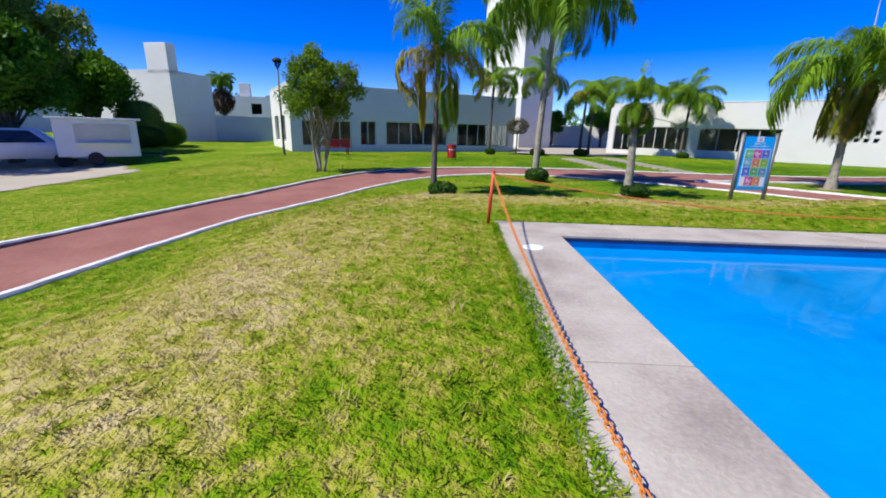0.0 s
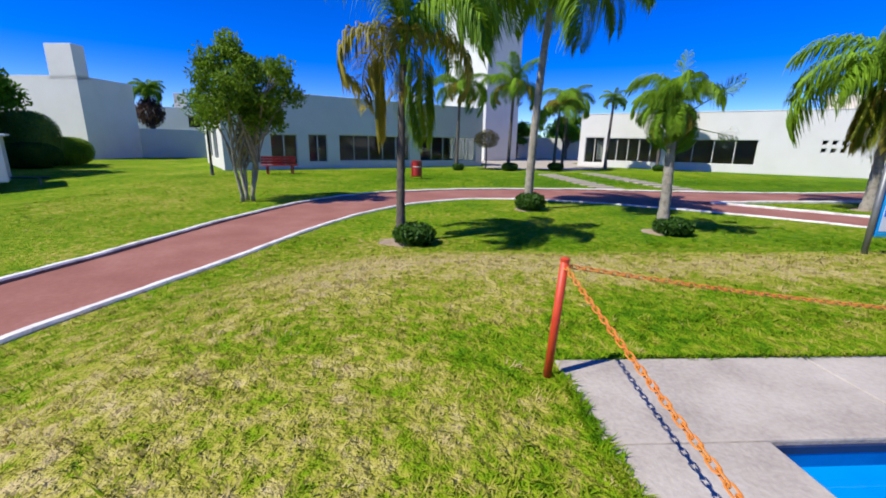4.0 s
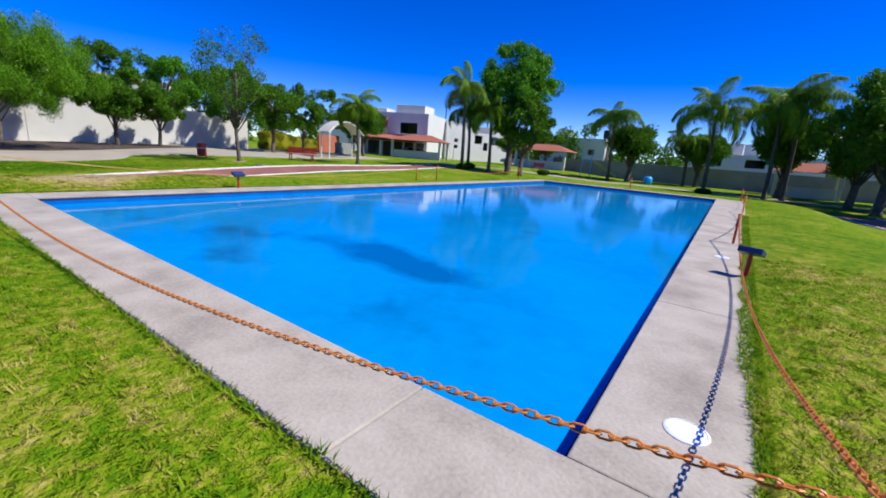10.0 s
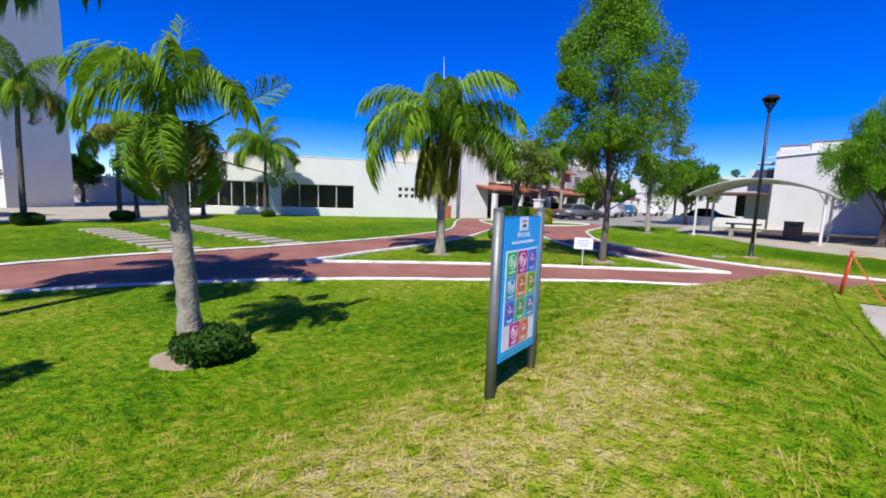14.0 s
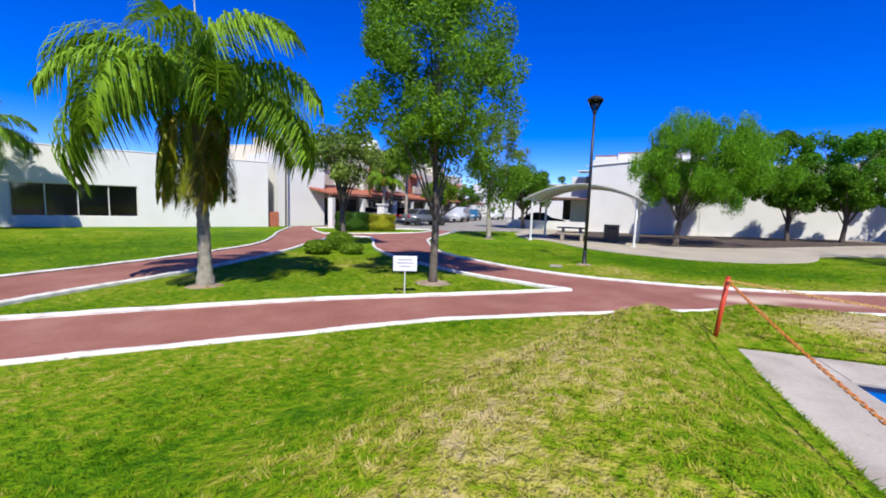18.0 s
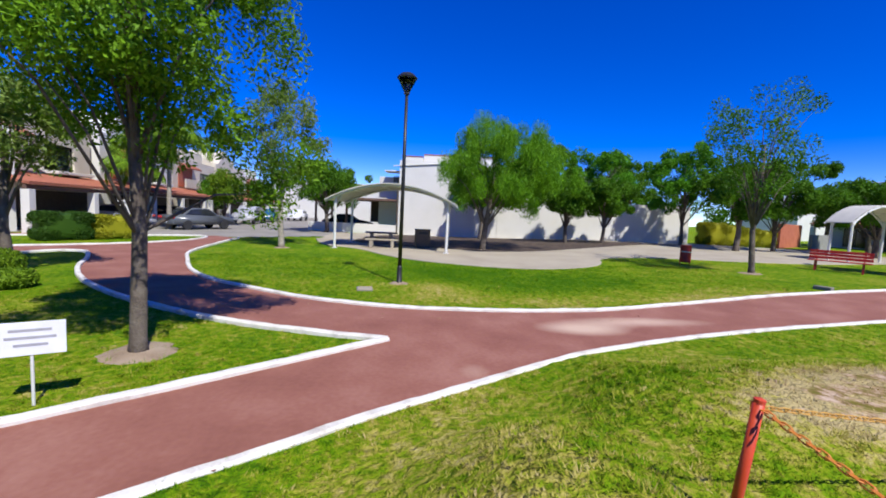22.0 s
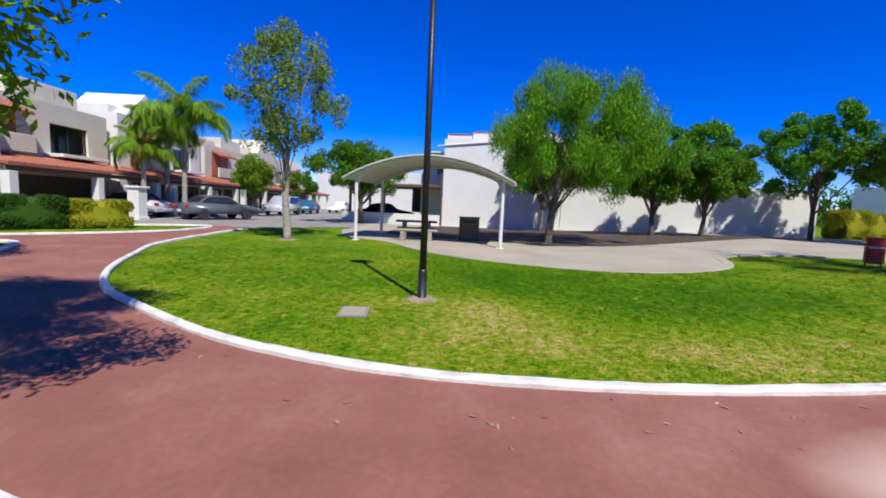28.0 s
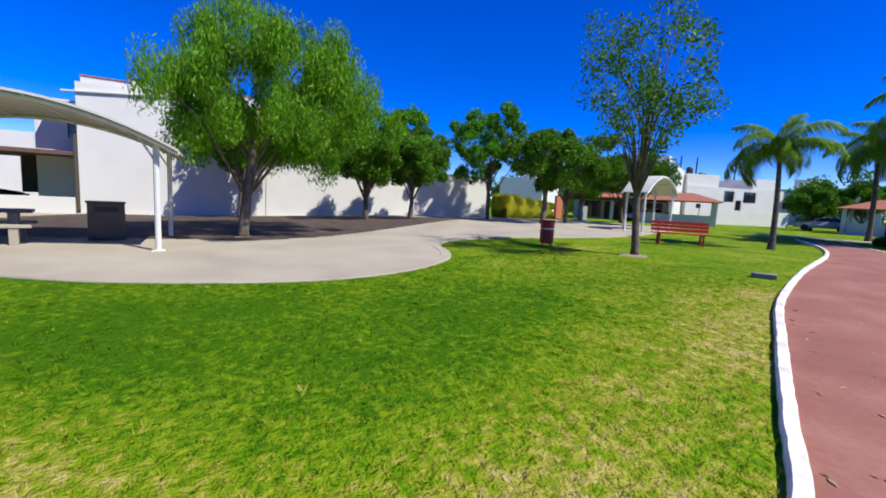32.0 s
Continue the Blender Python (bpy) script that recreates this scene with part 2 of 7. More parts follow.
def grass_mat(name, blade=False):
    """Mown lawn: lush green, thin yellow straw and bare earth in patches of their own shape."""
    m = bpy.data.materials.new(name)
    m.use_nodes = True
    n, l = m.node_tree.nodes, m.node_tree.links
    bsdf = n["Principled BSDF"]
    geo = n.new("ShaderNodeNewGeometry")

    def noise_of(scale, detail, rough=0.6):
        x = n.new("ShaderNodeTexNoise")
        x.inputs["Scale"].default_value, x.inputs["Detail"].default_value, x.inputs["Roughness"].default_value = scale, detail, rough
        l.new(geo.outputs["Position"], x.inputs["Vector"])
        return x.outputs["Fac"]

    def mathed(op, a, b, c=None):
        x = n.new("ShaderNodeMath")
        x.operation = op
        for i, v in enumerate((a, b, c)):
            if v is None:
                continue
            if isinstance(v, float):
                x.inputs[i].default_value = v
            else:
                l.new(v, x.inputs[i])
        return x.outputs[0]

    def ramped(fac, stops):
        r = n.new("ShaderNodeValToRGB")
        els = r.color_ramp.elements
        while len(els) < len(stops):
            els.new(0.5)
        for e, (p, c) in zip(els, stops):
            e.position, e.color = p, (*c, 1)
        l.new(fac, r.inputs["Fac"])
        return r.outputs["Color"]

    at = n.new("ShaderNodeAttribute")
    at.attribute_name = "dry"
    mid, fine = noise_of(1.1, 5.0, 0.65), noise_of(8.0, 5.0, 0.7)
    dry = mathed("MULTIPLY_ADD", mid, 0.9, mathed("MULTIPLY_ADD", fine, 2.1, -1.08))
    dry = mathed("MULTIPLY_ADD", noise_of(0.33, 3.0, 0.6), 0.75, mathed("MULTIPLY_ADD", mathed("ADD", dry, at.outputs["Fac"]), 0.9, -0.375))
    if blade:
        dry = mathed("MULTIPLY_ADD", geo.outputs["Random Per Island"], 0.2, mathed("ADD", dry, -0.07))
    col = ramped(dry, [(0.05, (0.055, 0.15, 0.002)), (0.3, (0.13, 0.245, 0.004)), (0.5, (0.21, 0.285, 0.009)), (0.7, (0.36, 0.33, 0.05)), (0.9, (0.47, 0.4, 0.12)), (1.0, (0.49, 0.39, 0.17))])
    bare, worn = n.new("ShaderNodeMapRange"), n.new("ShaderNodeMix")
    bare.inputs["From Min"].default_value, bare.inputs["From Max"].default_value = 0.82, 0.98
    worn.data_type = "RGBA"
    l.new(ramped(noise_of(5.0, 6.0, 0.75), [(0.42, (0.14, 0.12, 0.02)), (0.49, (0.27, 0.18, 0.08)), (0.54, (0.42, 0.3, 0.19)), (0.68, (0.56, 0.43, 0.32))]), worn.inputs["B"])
    l.new(mathed("MULTIPLY_ADD", noise_of(3.2, 6.0, 0.7), 1.1, mathed("ADD", at.outputs["Fac"], -0.62)), bare.inputs["Value"])
    l.new(bare.outputs["Result"], worn.inputs["Factor"]), l.new(col, worn.inputs["A"])
    col = worn.outputs["Result"]
    l.new(col, bsdf.inputs["Base Color"])
    bsdf.inputs["Roughness"].default_value = 0.8
    bsdf.inputs["Specular IOR Level"].default_value = 0.05
    if blade:
        tr, mix = n.new("ShaderNodeBsdfTranslucent"), n.new("ShaderNodeMixShader")
        mix.inputs[0].default_value = 0.25
        l.new(col, tr.inputs["Color"]), l.new(bsdf.outputs[0], mix.inputs[1]), l.new(tr.outputs[0], mix.inputs[2])
        l.new(mix.outputs[0], n["Material Output"].inputs["Surface"])
    else:
        b = n.new("ShaderNodeBump")
        b.inputs["Distance"].default_value = 0.1
        l.new(mathed("MULTIPLY_ADD", bare.outputs["Result"], -0.75, 1.0), b.inputs["Strength"])
        l.new(mathed("MULTIPLY_ADD", noise_of(45.0, 3.0, 0.7), 0.3, noise_of(13.0, 3.0, 0.6)), b.inputs["Height"]), l.new(b.outputs["Normal"], bsdf.inputs["Normal"])
    return m


GRASS, BLADE = grass_mat("lawn"), grass_mat("lawn blade", True)
TRACK = mat("red track", [(0.205, 0.072, 0.046), (0.255, 0.097, 0.064), (0.315, 0.14, 0.098)], 0.9, 1.1, 16, 0.45, spread=0.5, detail=9.0, dist=0.012)
tn, tl = TRACK.node_tree.nodes, TRACK.node_tree.links
dust_at, dust_no, dust_mul, dust_mix = tn.new("ShaderNodeAttribute"), tn.new("ShaderNodeTexNoise"), tn.new("ShaderNodeMath"), tn.new("ShaderNodeMix")
dust_at.attribute_name, dust_mul.operation, dust_mix.data_type = "dust", "MULTIPLY_ADD", "RGBA"
dust_mul.inputs[1].default_value = 2.6
dust_sharp = tn.new("ShaderNodeMapRange")
dust_sharp.inputs["From Min"].default_value, dust_sharp.inputs["From Max"].default_value = 2.0, 3.1
dust_sharp.inputs["To Max"].default_value = 0.75
dust_no.inputs["Roughness"].default_value = 0.68
dust_no.inputs["Scale"].default_value, dust_no.inputs["Detail"].default_value = 2.2, 7.0
dust_mix.inputs["B"].default_value = (0.62, 0.46, 0.33, 1)
track_base = tn["Principled BSDF"].inputs["Base Color"]
tl.new(track_base.links[0].from_socket, dust_mix.inputs["A"])
tl.new(dust_no.outputs["Fac"], dust_mul.inputs[0]), tl.new(dust_at.outputs["Fac"], dust_mul.inputs[2]), tl.new(dust_mul.outputs[0], dust_sharp.inputs["Value"]), tl.new(dust_sharp.outputs["Result"], dust_mix.inputs["Factor"])
tl.new(dust_mix.outputs["Result"], track_base)
KERB = mat("painted kerb", [(0.44, 0.39, 0.33), (0.68, 0.645, 0.57), (0.74, 0.71, 0.64)], 0.8, 3, 50, 0.25, spread=0.5)
KERBSIDE = mat("brown kerb side", [(0.128, 0.086, 0.062), (0.208, 0.156, 0.117), (0.32, 0.265, 0.206)], 0.9, 3, 50, 0.3, spread=0.5)
DECK = mat("pool deck concrete", [(0.256, 0.214, 0.169), (0.392, 0.339, 0.268), (0.48, 0.429, 0.344)], 0.85, 1.7, 38, 0.3, spread=0.5, detail=9.0)
PAVE = mat("pale paving", [(0.29, 0.244, 0.176), (0.37, 0.317, 0.228), (0.42, 0.366, 0.267)], 0.9, 0.6, 30, 0.2, spread=0.6)
ROAD = mat("grey street paving", [(0.176, 0.156, 0.131), (0.256, 0.234, 0.193), (0.32, 0.289, 0.241)], 0.9, 0.5, 25, 0.25, spread=0.6)
STUCCO = mat("white stucco", [(0.62, 0.6, 0.525), (0.67, 0.648, 0.575), (0.7, 0.678, 0.61)], 0.85, 0.8, 55, 0.12, spread=0.7)
CREAM = mat("cream house paint", [(0.528, 0.452, 0.33), (0.608, 0.538, 0.406), (0.64, 0.585, 0.461)], 0.85, 0.8, 55, 0.12, spread=0.7)
GREYWALL = mat("grey wall", [(0.224, 0.218, 0.206), (0.288, 0.281, 0.261), (0.336, 0.328, 0.296)], 0.9, 0.8, 40, 0.2)
PARAPET = mat("parapet coping", [(0.096, 0.055, 0.041), (0.16, 0.094, 0.069)], 0.85, 4, 40, 0.2)
GLASS = glass_mat("window glass", (0.44, 0.48, 0.496))
FRAME = mat("white window frame", [(0.56, 0.546, 0.482), (0.64, 0.624, 0.55)], 0.45, 5, 60, 0.02)
INSIDE = mat("dim interior paint", [(0.16, 0.148, 0.124), (0.208, 0.195, 0.158)], 0.9, 2, 30, 0.05)
BLACK = mat("black painted steel", [(0.01, 0.01, 0.009), (0.024, 0.023, 0.022)], 0.45, 6, 70, 0.06)
STEEL = mat("galvanised steel", [(0.136, 0.14, 0.131), (0.24, 0.242, 0.22)], 0.5, 5, 60, 0.05, metal=0.5)
WHITESTEEL = mat("white painted steel", [(0.62, 0.61, 0.55), (0.72, 0.71, 0.65)], 0.4, 4, 50, 0.04)
CANVAS = mat("white shelter sheeting", [(0.528, 0.499, 0.42), (0.624, 0.593, 0.502)], 0.6, 2, 40, 0.05)
RED = mat("red paint", [(0.336, 0.016, 0.014), (0.48, 0.027, 0.021)], 0.45, 5, 60, 0.08)
POSTRED = mat("orange red paint", [(0.496, 0.039, 0.01), (0.6, 0.07, 0.017)], 0.5, 6, 60, 0.08)
ORANGE = mat("faded orange plastic", [(0.6, 0.156, 0.021), (0.64, 0.25, 0.034)], 0.5, 8, 60, 0.03)
CONCRETE = mat("grey concrete", [(0.176, 0.156, 0.131), (0.256, 0.234, 0.193)], 0.9, 2, 40, 0.2)
BIN = mat("dark mesh bin", [(0.064, 0.051, 0.034), (0.112, 0.086, 0.058)], 0.7, 5, 60, 0.2)
TILE = mat("terracotta tiles", [(0.264, 0.078, 0.041), (0.384, 0.133, 0.069)], 0.85, 5, 30, 0.3)
TERRA = mat("terracotta wall paint", [(0.4, 0.109, 0.055), (0.496, 0.156, 0.083)], 0.85, 2, 40, 0.15)
BARK = mat("bark", [(0.056, 0.043, 0.031), (0.128, 0.101, 0.076), (0.192, 0.164, 0.124)], 0.95, 5, 35, 0.8, spread=0.6)
PALMBARK = mat("palm bark", [(0.16, 0.14, 0.103), (0.304, 0.265, 0.2), (0.4, 0.359, 0.282)], 0.95, 7, 28, 0.7, spread=0.6)
DARKBARK = mat("dark palm bark", [(0.048, 0.039, 0.031), (0.104, 0.086, 0.069), (0.16, 0.133, 0.103)], 0.95, 7, 28, 0.8, spread=0.6)
LIME = mat("lime washed bark", [(0.4, 0.374, 0.31), (0.56, 0.53, 0.447)], 0.95, 7, 28, 0.5)
PALM = leaf_mat("palm leaflets", (0.055, 0.14, 0.007), (0.29, 0.47, 0.026))
PALMYELLOW = leaf_mat("yellow palm leaflets", (0.192, 0.187, 0.017), (0.44, 0.351, 0.05))
PALMOLD = leaf_mat("yellow green palm leaflets", (0.18, 0.23, 0.014), (0.46, 0.48, 0.04))
LEAF = leaf_mat("tree leaves", (0.026, 0.088, 0.004), (0.135, 0.3, 0.012))
LEAFLIGHT = leaf_mat("light tree leaves", (0.045, 0.115, 0.006), (0.24, 0.37, 0.02))
LEAFOLIVE = leaf_mat("olive tree leaves", (0.05, 0.117, 0.016), (0.27, 0.36, 0.06))
LEAFBRIGHT = leaf_mat("bright green leaves", (0.03, 0.125, 0.005), (0.15, 0.4, 0.014))
LEAFWEEP = leaf_mat("weeping tree leaves", (0.03, 0.125, 0.003), (0.21, 0.44, 0.014))
LEAFISLAND = leaf_mat("feathery tree leaves", (0.035, 0.11, 0.005), (0.22, 0.41, 0.018))
HEDGE = leaf_mat("clipped dark hedge", (0.016, 0.055, 0.006), (0.072, 0.156, 0.017))
HEDGEYELLOW = leaf_mat("yellow hedge leaves", (0.176, 0.218, 0.011), (0.48, 0.437, 0.028))
POOLPAINT = mat("blue pool paint", [(0, 0.112, 0.272), (0, 0.216, 0.496), (0.004, 0.264, 0.576)], 0.6, 0.42, 30, 0.05, spread=0.5)
WATER = mat("cloudy pool water", [(0, 0.192, 0.48), (0, 0.24, 0.592), (0, 0.268, 0.656)], 0.03, 0.35, 5.0, 0.05, spread=0.5, detail=5.0, dist=0.05)
WATER.node_tree.nodes["Principled BSDF"].inputs["IOR"].default_value = 1.33


def stain(material, attribute, colour, scale, low, high, most):
    """Lays ragged patches of a second colour on a material where the mesh carries the attribute."""
    nodes, links = material.node_tree.nodes, material.node_tree.links
    at, no, add, rng_, mix = (nodes.new("ShaderNode" + q) for q in ("Attribute", "TexNoise", "Math", "MapRange", "Mix"))
    at.attribute_name, add.operation, mix.data_type = attribute, "ADD", "RGBA"
    no.inputs["Scale"].default_value, no.inputs["Detail"].default_value, no.inputs["Roughness"].default_value = scale, 7.0, 0.62
    links.new(nodes.new("ShaderNodeNewGeometry").outputs["Position"], no.inputs["Vector"])
    rng_.inputs["From Min"].default_value, rng_.inputs["From Max"].default_value, rng_.inputs["To Max"].default_value = low, high, most
    mix.inputs["B"].default_value = (*colour, 1)
    base = nodes["Principled BSDF"].inputs["Base Color"]
    links.new(base.links[0].from_socket, mix.inputs["A"])
    links.new(at.outputs["Fac"], add.inputs[0]), links.new(no.outputs["Fac"], add.inputs[1]), links.new(add.outputs[0], rng_.inputs["Value"])
    links.new(rng_.outputs["Result"], mix.inputs["Factor"]), links.new(mix.outputs["Result"], base)


stain(WATER, "stain", (0, 0.084, 0.24), 0.9, 0.78, 1.08, 0.8)
EARTH = mat("bare earth", [(0.176, 0.117, 0.069), (0.288, 0.211, 0.138), (0.36, 0.281, 0.193)], 0.95, 3, 40, 0.4)

# ---- ground ----
TURN, OX, OY, POOL_W, POOL_L, DECK_W, DECK_E = radians(2.9), 1.34, 5.65, 10.12, 24.6, 0.78, 0.68
DECK_S = 0.8
CT, ST = math.cos(TURN), math.sin(TURN)
POOL = pose(OX, OY, 0, 0, 0, 2.9)


def smooth(a, b, x):
    t = np.clip((np.asarray(x, float) - a) / (b - a), 0, 1)
    return t * t * (3 - 2 * t)


def pool_uv(x, y):
    x, y = np.asarray(x, float), np.asarray(y, float)
    return (x - OX) * CT + (y - OY) * ST, -(x - OX) * ST + (y - OY) * CT


def ground_z(x, y):
    """The lawn's height: level with the deck at the pool, a low bank round it, lower ground by the paths."""
    u, v = pool_uv(x, y)
    du = np.maximum(np.maximum(-DECK_S - u, u - POOL_W - DECK_E), 0)
    dv = np.maximum(np.maximum(v - DECK_W, -POOL_L - DECK_W - v), 0)
    d = np.hypot(du, dv)
    far = -0.38 + 0.4 * smooth(10, 20, u) * smooth(0, 16, -v) + 0.1 * smooth(10, 25, d)
    near = 0.2 * smooth(0.0, 0.9, np.where(v > 0, dv, 0)) * smooth(2, 9, u) + 0.07 * smooth(0, 0.6, d)
    far = far - 0.6 * smooth(9, 18, -np.asarray(x, float)) * smooth(-24, -16, -np.asarray(y, float))
    k = smooth(7, 12, u)
    east = smooth(10.9, 12.0, u) * smooth(-1.2, 0.2, -v) * smooth(-10, -3, v)
    near = near + 0.13 * east + 0.12 * smooth(0, 0.2, d) * np.exp(-((u - 10.9) ** 2 + (v - 1.1) ** 2) / 0.3)
    return near + (far - near) * smooth(0, 1, (d - (2.0 - 1.2 * k + 0.8 * east)) / (2.6 - 1.0 * k + 1.0 * east))


def gz(x, y):
    return float(ground_z(x, y))


def dryness(x, y):
    """How dry the lawn is: straw along the worn strip beside the pool, lush patches elsewhere."""
    u, v = pool_uv(x, y)
    d = np.zeros_like(u)

    def blob(cx, cy, rx, ry, a):
        return a * np.exp(-(((x - cx) / rx) ** 2 + ((y - cy) / ry) ** 2))

    d = d + blob(-1.7, 3.4, 1.6, 5.0, 0.56) + blob(0.2, 8.6, 2.2, 1.2, 0.42) + blob(3.4, 8.5, 2.2, 0.8, 0.48) + blob(8.6, 8.9, 3.0, 0.9, 0.52)
    d = d + blob(14.05, 3.6, 0.5, 0.6, 0.9) + blob(13.75, 4.4, 0.55, 0.6, 0.9) + blob(13.4, 5.2, 0.5, 0.55, 0.88) + blob(13.15, 5.85, 0.4, 0.35, 0.65) + blob(12.98, 4.75, 0.25, 0.22, 0.9) + blob(13.5, 4.7, 1.2, 1.7, 0.16) + blob(15.0, -7.0, 1.3, 3.2, 0.5) + blob(3.5, 9.9, 1.6, 0.8, 0.2) + blob(12.0, 8.1, 1.8, 1.0, 0.36) + blob(-1.2, 9.5, 1.2, 1.5, 0.3) + blob(20.5, -1.5, 1.6, 2.5, 0.25)
    d = d - blob(4.5, 11.8, 2.8, 1.8, 0.08) - blob(8.5, 10.6, 2.5, 1.5, 0.06) - blob(23.5, 5.0, 3.5, 4.0, 0.15) - blob(5, 25, 12, 4, 0.2) - blob(16, 24, 6, 3, 0.2)
    d = d + blob(20.5, 11, 3, 5, 0.1) + blob(-9, 15, 4, 12, 0.14)
    d = d + blob(20.4, 1.5, 1.0, 2.4, 0.38) + blob(19.8, 5.6, 0.9, 2.4, 0.28) + blob(12.9, 7.2, 1.3, 0.8, 0.08) + blob(15.2, 3.6, 0.7, 1.5, 0.15) + blob(20.9, 8.2, 1.0, 0.8, 0.34) + blob(19.9, 5.3, 0.8, 1.3, 0.12)
    d = d - 0.1 * smooth(18.5, 20.5, np.asarray(x, float)) * smooth(-2.0, 3.0, np.asarray(y, float)) - blob(25.0, 7.0, 4.0, 4.5, 0.14)
    return d + blob(21.6, 9.6, 1.3, 1.2, 0.22)


def axis(dense0, dense1, step, reach, must):
    a = list(np.arange(dense0, dense1 + step / 2, step))
    s = step
    lo, hi = dense0, dense1
    while hi < reach:
        s *= 1.16
        lo, hi = lo - s, hi + s
        a += [lo, hi]
    a = np.array(sorted(a))
    for q in must:
        a[np.argmin(abs(a - q))] = q
    return a


HU, HV = (-DECK_S + 0.1, POOL_W + DECK_E - 0.1), (-POOL_L - DECK_W + 0.1, DECK_W - 0.1)
gu, gv = axis(-9, 30, 0.4, 900, HU), axis(-27, 20, 0.4, 900, HV)
U, V = np.meshgrid(gu, gv, indexing="ij")
X, Y = OX + U * CT - V * ST, OY + U * ST + V * CT
idx = np.arange(U.size).reshape(U.shape)
quads = np.stack([idx[:-1, :-1], idx[1:, :-1], idx[1:, 1:], idx[:-1, 1:]], -1)
cu, cv = (gu[:-1] + gu[1:])[:, None] / 2, (gv[:-1] + gv[1:])[None] / 2
keep = ~((cu > HU[0]) & (cu < HU[1]) & (cv > HV[0]) & (cv < HV[1]))
me = mesh_of("ground", np.stack([X, Y, ground_z(X, Y)], -1).reshape(-1, 3), quads[keep].tolist(), GRASS, True)
layer = me.attributes.new("dry", "FLOAT", "POINT")
layer.data.foreach_set("value", dryness(X, Y).ravel().astype(np.float32))
tagged(new("ground", me), "mown lawn with green and straw coloured patches", "lawn", kind="structure")


def sheet(name, poly, material, lift, cell, label, category, holes=(), kind="structure"):
    """A flat surface that follows the ground inside a polygon."""
    poly = np.array(poly, float)
    (x0, y0), (x1, y1) = poly.min(0), poly.max(0)
    gx, gy = np.arange(x0, x1 + cell, cell), np.arange(y0, y1 + cell, cell)
    A, B = np.meshgrid(gx, gy, indexing="ij")
    ca, cb = A[:-1, :-1] + cell / 2, B[:-1, :-1] + cell / 2
    keep = inside(poly, ca, cb)
    for h in holes:
        keep &= ~inside(np.array(h, float), ca, cb)
    idx = np.arange(A.size).reshape(A.shape)
    q = np.stack([idx[:-1, :-1], idx[1:, :-1], idx[1:, 1:], idx[:-1, 1:]], -1)[keep]
    used, inv = np.unique(q, return_inverse=True)
    v = np.stack([A, B, ground_z(A, B) + lift], -1).reshape(-1, 3)[used]
    return tagged(new(name, mesh_of(name, v, inv.reshape(-1, 4).tolist(), material, True)), label, category, kind=kind)


def kerb(points, label="low white painted concrete kerb along the red track", w=0.12, h=0.08, material=None, side=None):
    c = curve(points, 0.13)
    d = np.gradient(c, axis=0)
    d /= np.linalg.norm(d, axis=1)[:, None]
    nrm = np.stack([-d[:, 1], d[:, 0]], -1)
    z = ground_z(c[:, 0], c[:, 1])
    wob = np.array([noise.noise((p[0] * 1.3, p[1] * 1.3, 0)) for p in c]) * 0.012
    wob += np.array([noise.noise((p[0] * 6, p[1] * 6, 3)) for p in c]) * 0.008
    side_l, side_r = (np.array([noise.noise((p[0] * 4.5, p[1] * 4.5, q)) for p in c]) * 0.012 for q in (7, 11))
    prof = [(-w / 2, -0.12), (-w / 2, h - 0.025), (-w / 2 + 0.02, h), (w / 2 - 0.02, h), (w / 2, h - 0.025), (w / 2, -0.12)]
    verts = [(*(c[i] + nrm[i] * (o + (side_l[i] if o < 0 else side_r[i]))), z[i] + k + (wob[i] if k > 0 else 0)) for i in range(len(c)) for o, k in prof]
    n = len(prof)
    faces = [(i * n + j, i * n + j + 1, (i + 1) * n + j + 1, (i + 1) * n + j) for i in range(len(c) - 1) for j in range(n - 1)]
    faces += [tuple(range(n)), tuple(range((len(c) - 1) * n, len(c) * n))[::-1]]
    me = mesh_of("kerb", verts, faces, material or KERB)
    # a second, darker material on the upright faces only
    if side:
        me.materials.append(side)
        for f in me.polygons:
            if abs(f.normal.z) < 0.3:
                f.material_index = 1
    return tagged(new("kerb", me), label, "kerb", "kerbs of the red track", "structure")


INNER = [(-1.6, -22.5), (-3.0, -18), (-4.2, -12), (-4.6, -7), (-4.4, -2), (-4.25, 4), (-4.1, 6.8), (-3.85, 8.1), (-3.4, 9.8), (-3.0, 11.6), (-2.4, 13.7), (-1.6, 15.3), (-0.7, 16.4), (0.6, 17.3), (2.0, 17.55), (3.3, 17.4), (5.4, 16.6), (7.9, 15.1), (9.4, 13.9), (11.0, 12.45), (12.2, 11.4), (13.0, 10.6), (13.55, 9.85), (14.2, 9.02), (14.86, 8.05), (15.4, 7.27), (16.1, 6.12), (16.9, 4.32), (17.65, 1.8), (18.25, -1.1), (19.0, -5.4), (20.1, -11.9), (22.3, -18.8), (24.6, -24.4)]
OUTER = [(-3.8, -23.5), (-5.2, -18.5), (-6.3, -12), (-6.8, -7), (-6.5, -2), (-6.1, 4), (-5.6, 8.2), (-5.3, 10), (-4.9, 13), (-4.1, 16), (-2.6, 18.2), (-1.0, 19.2), (0.4, 19.8), (2.4, 20.3), (5.3, 20.6), (8, 20.45), (10.2, 20.4), (14.1, 20.6), (17, 21.1), (19.5, 21.9), (22, 23.6), (24.2, 25.4), (28.5, 28.4)]
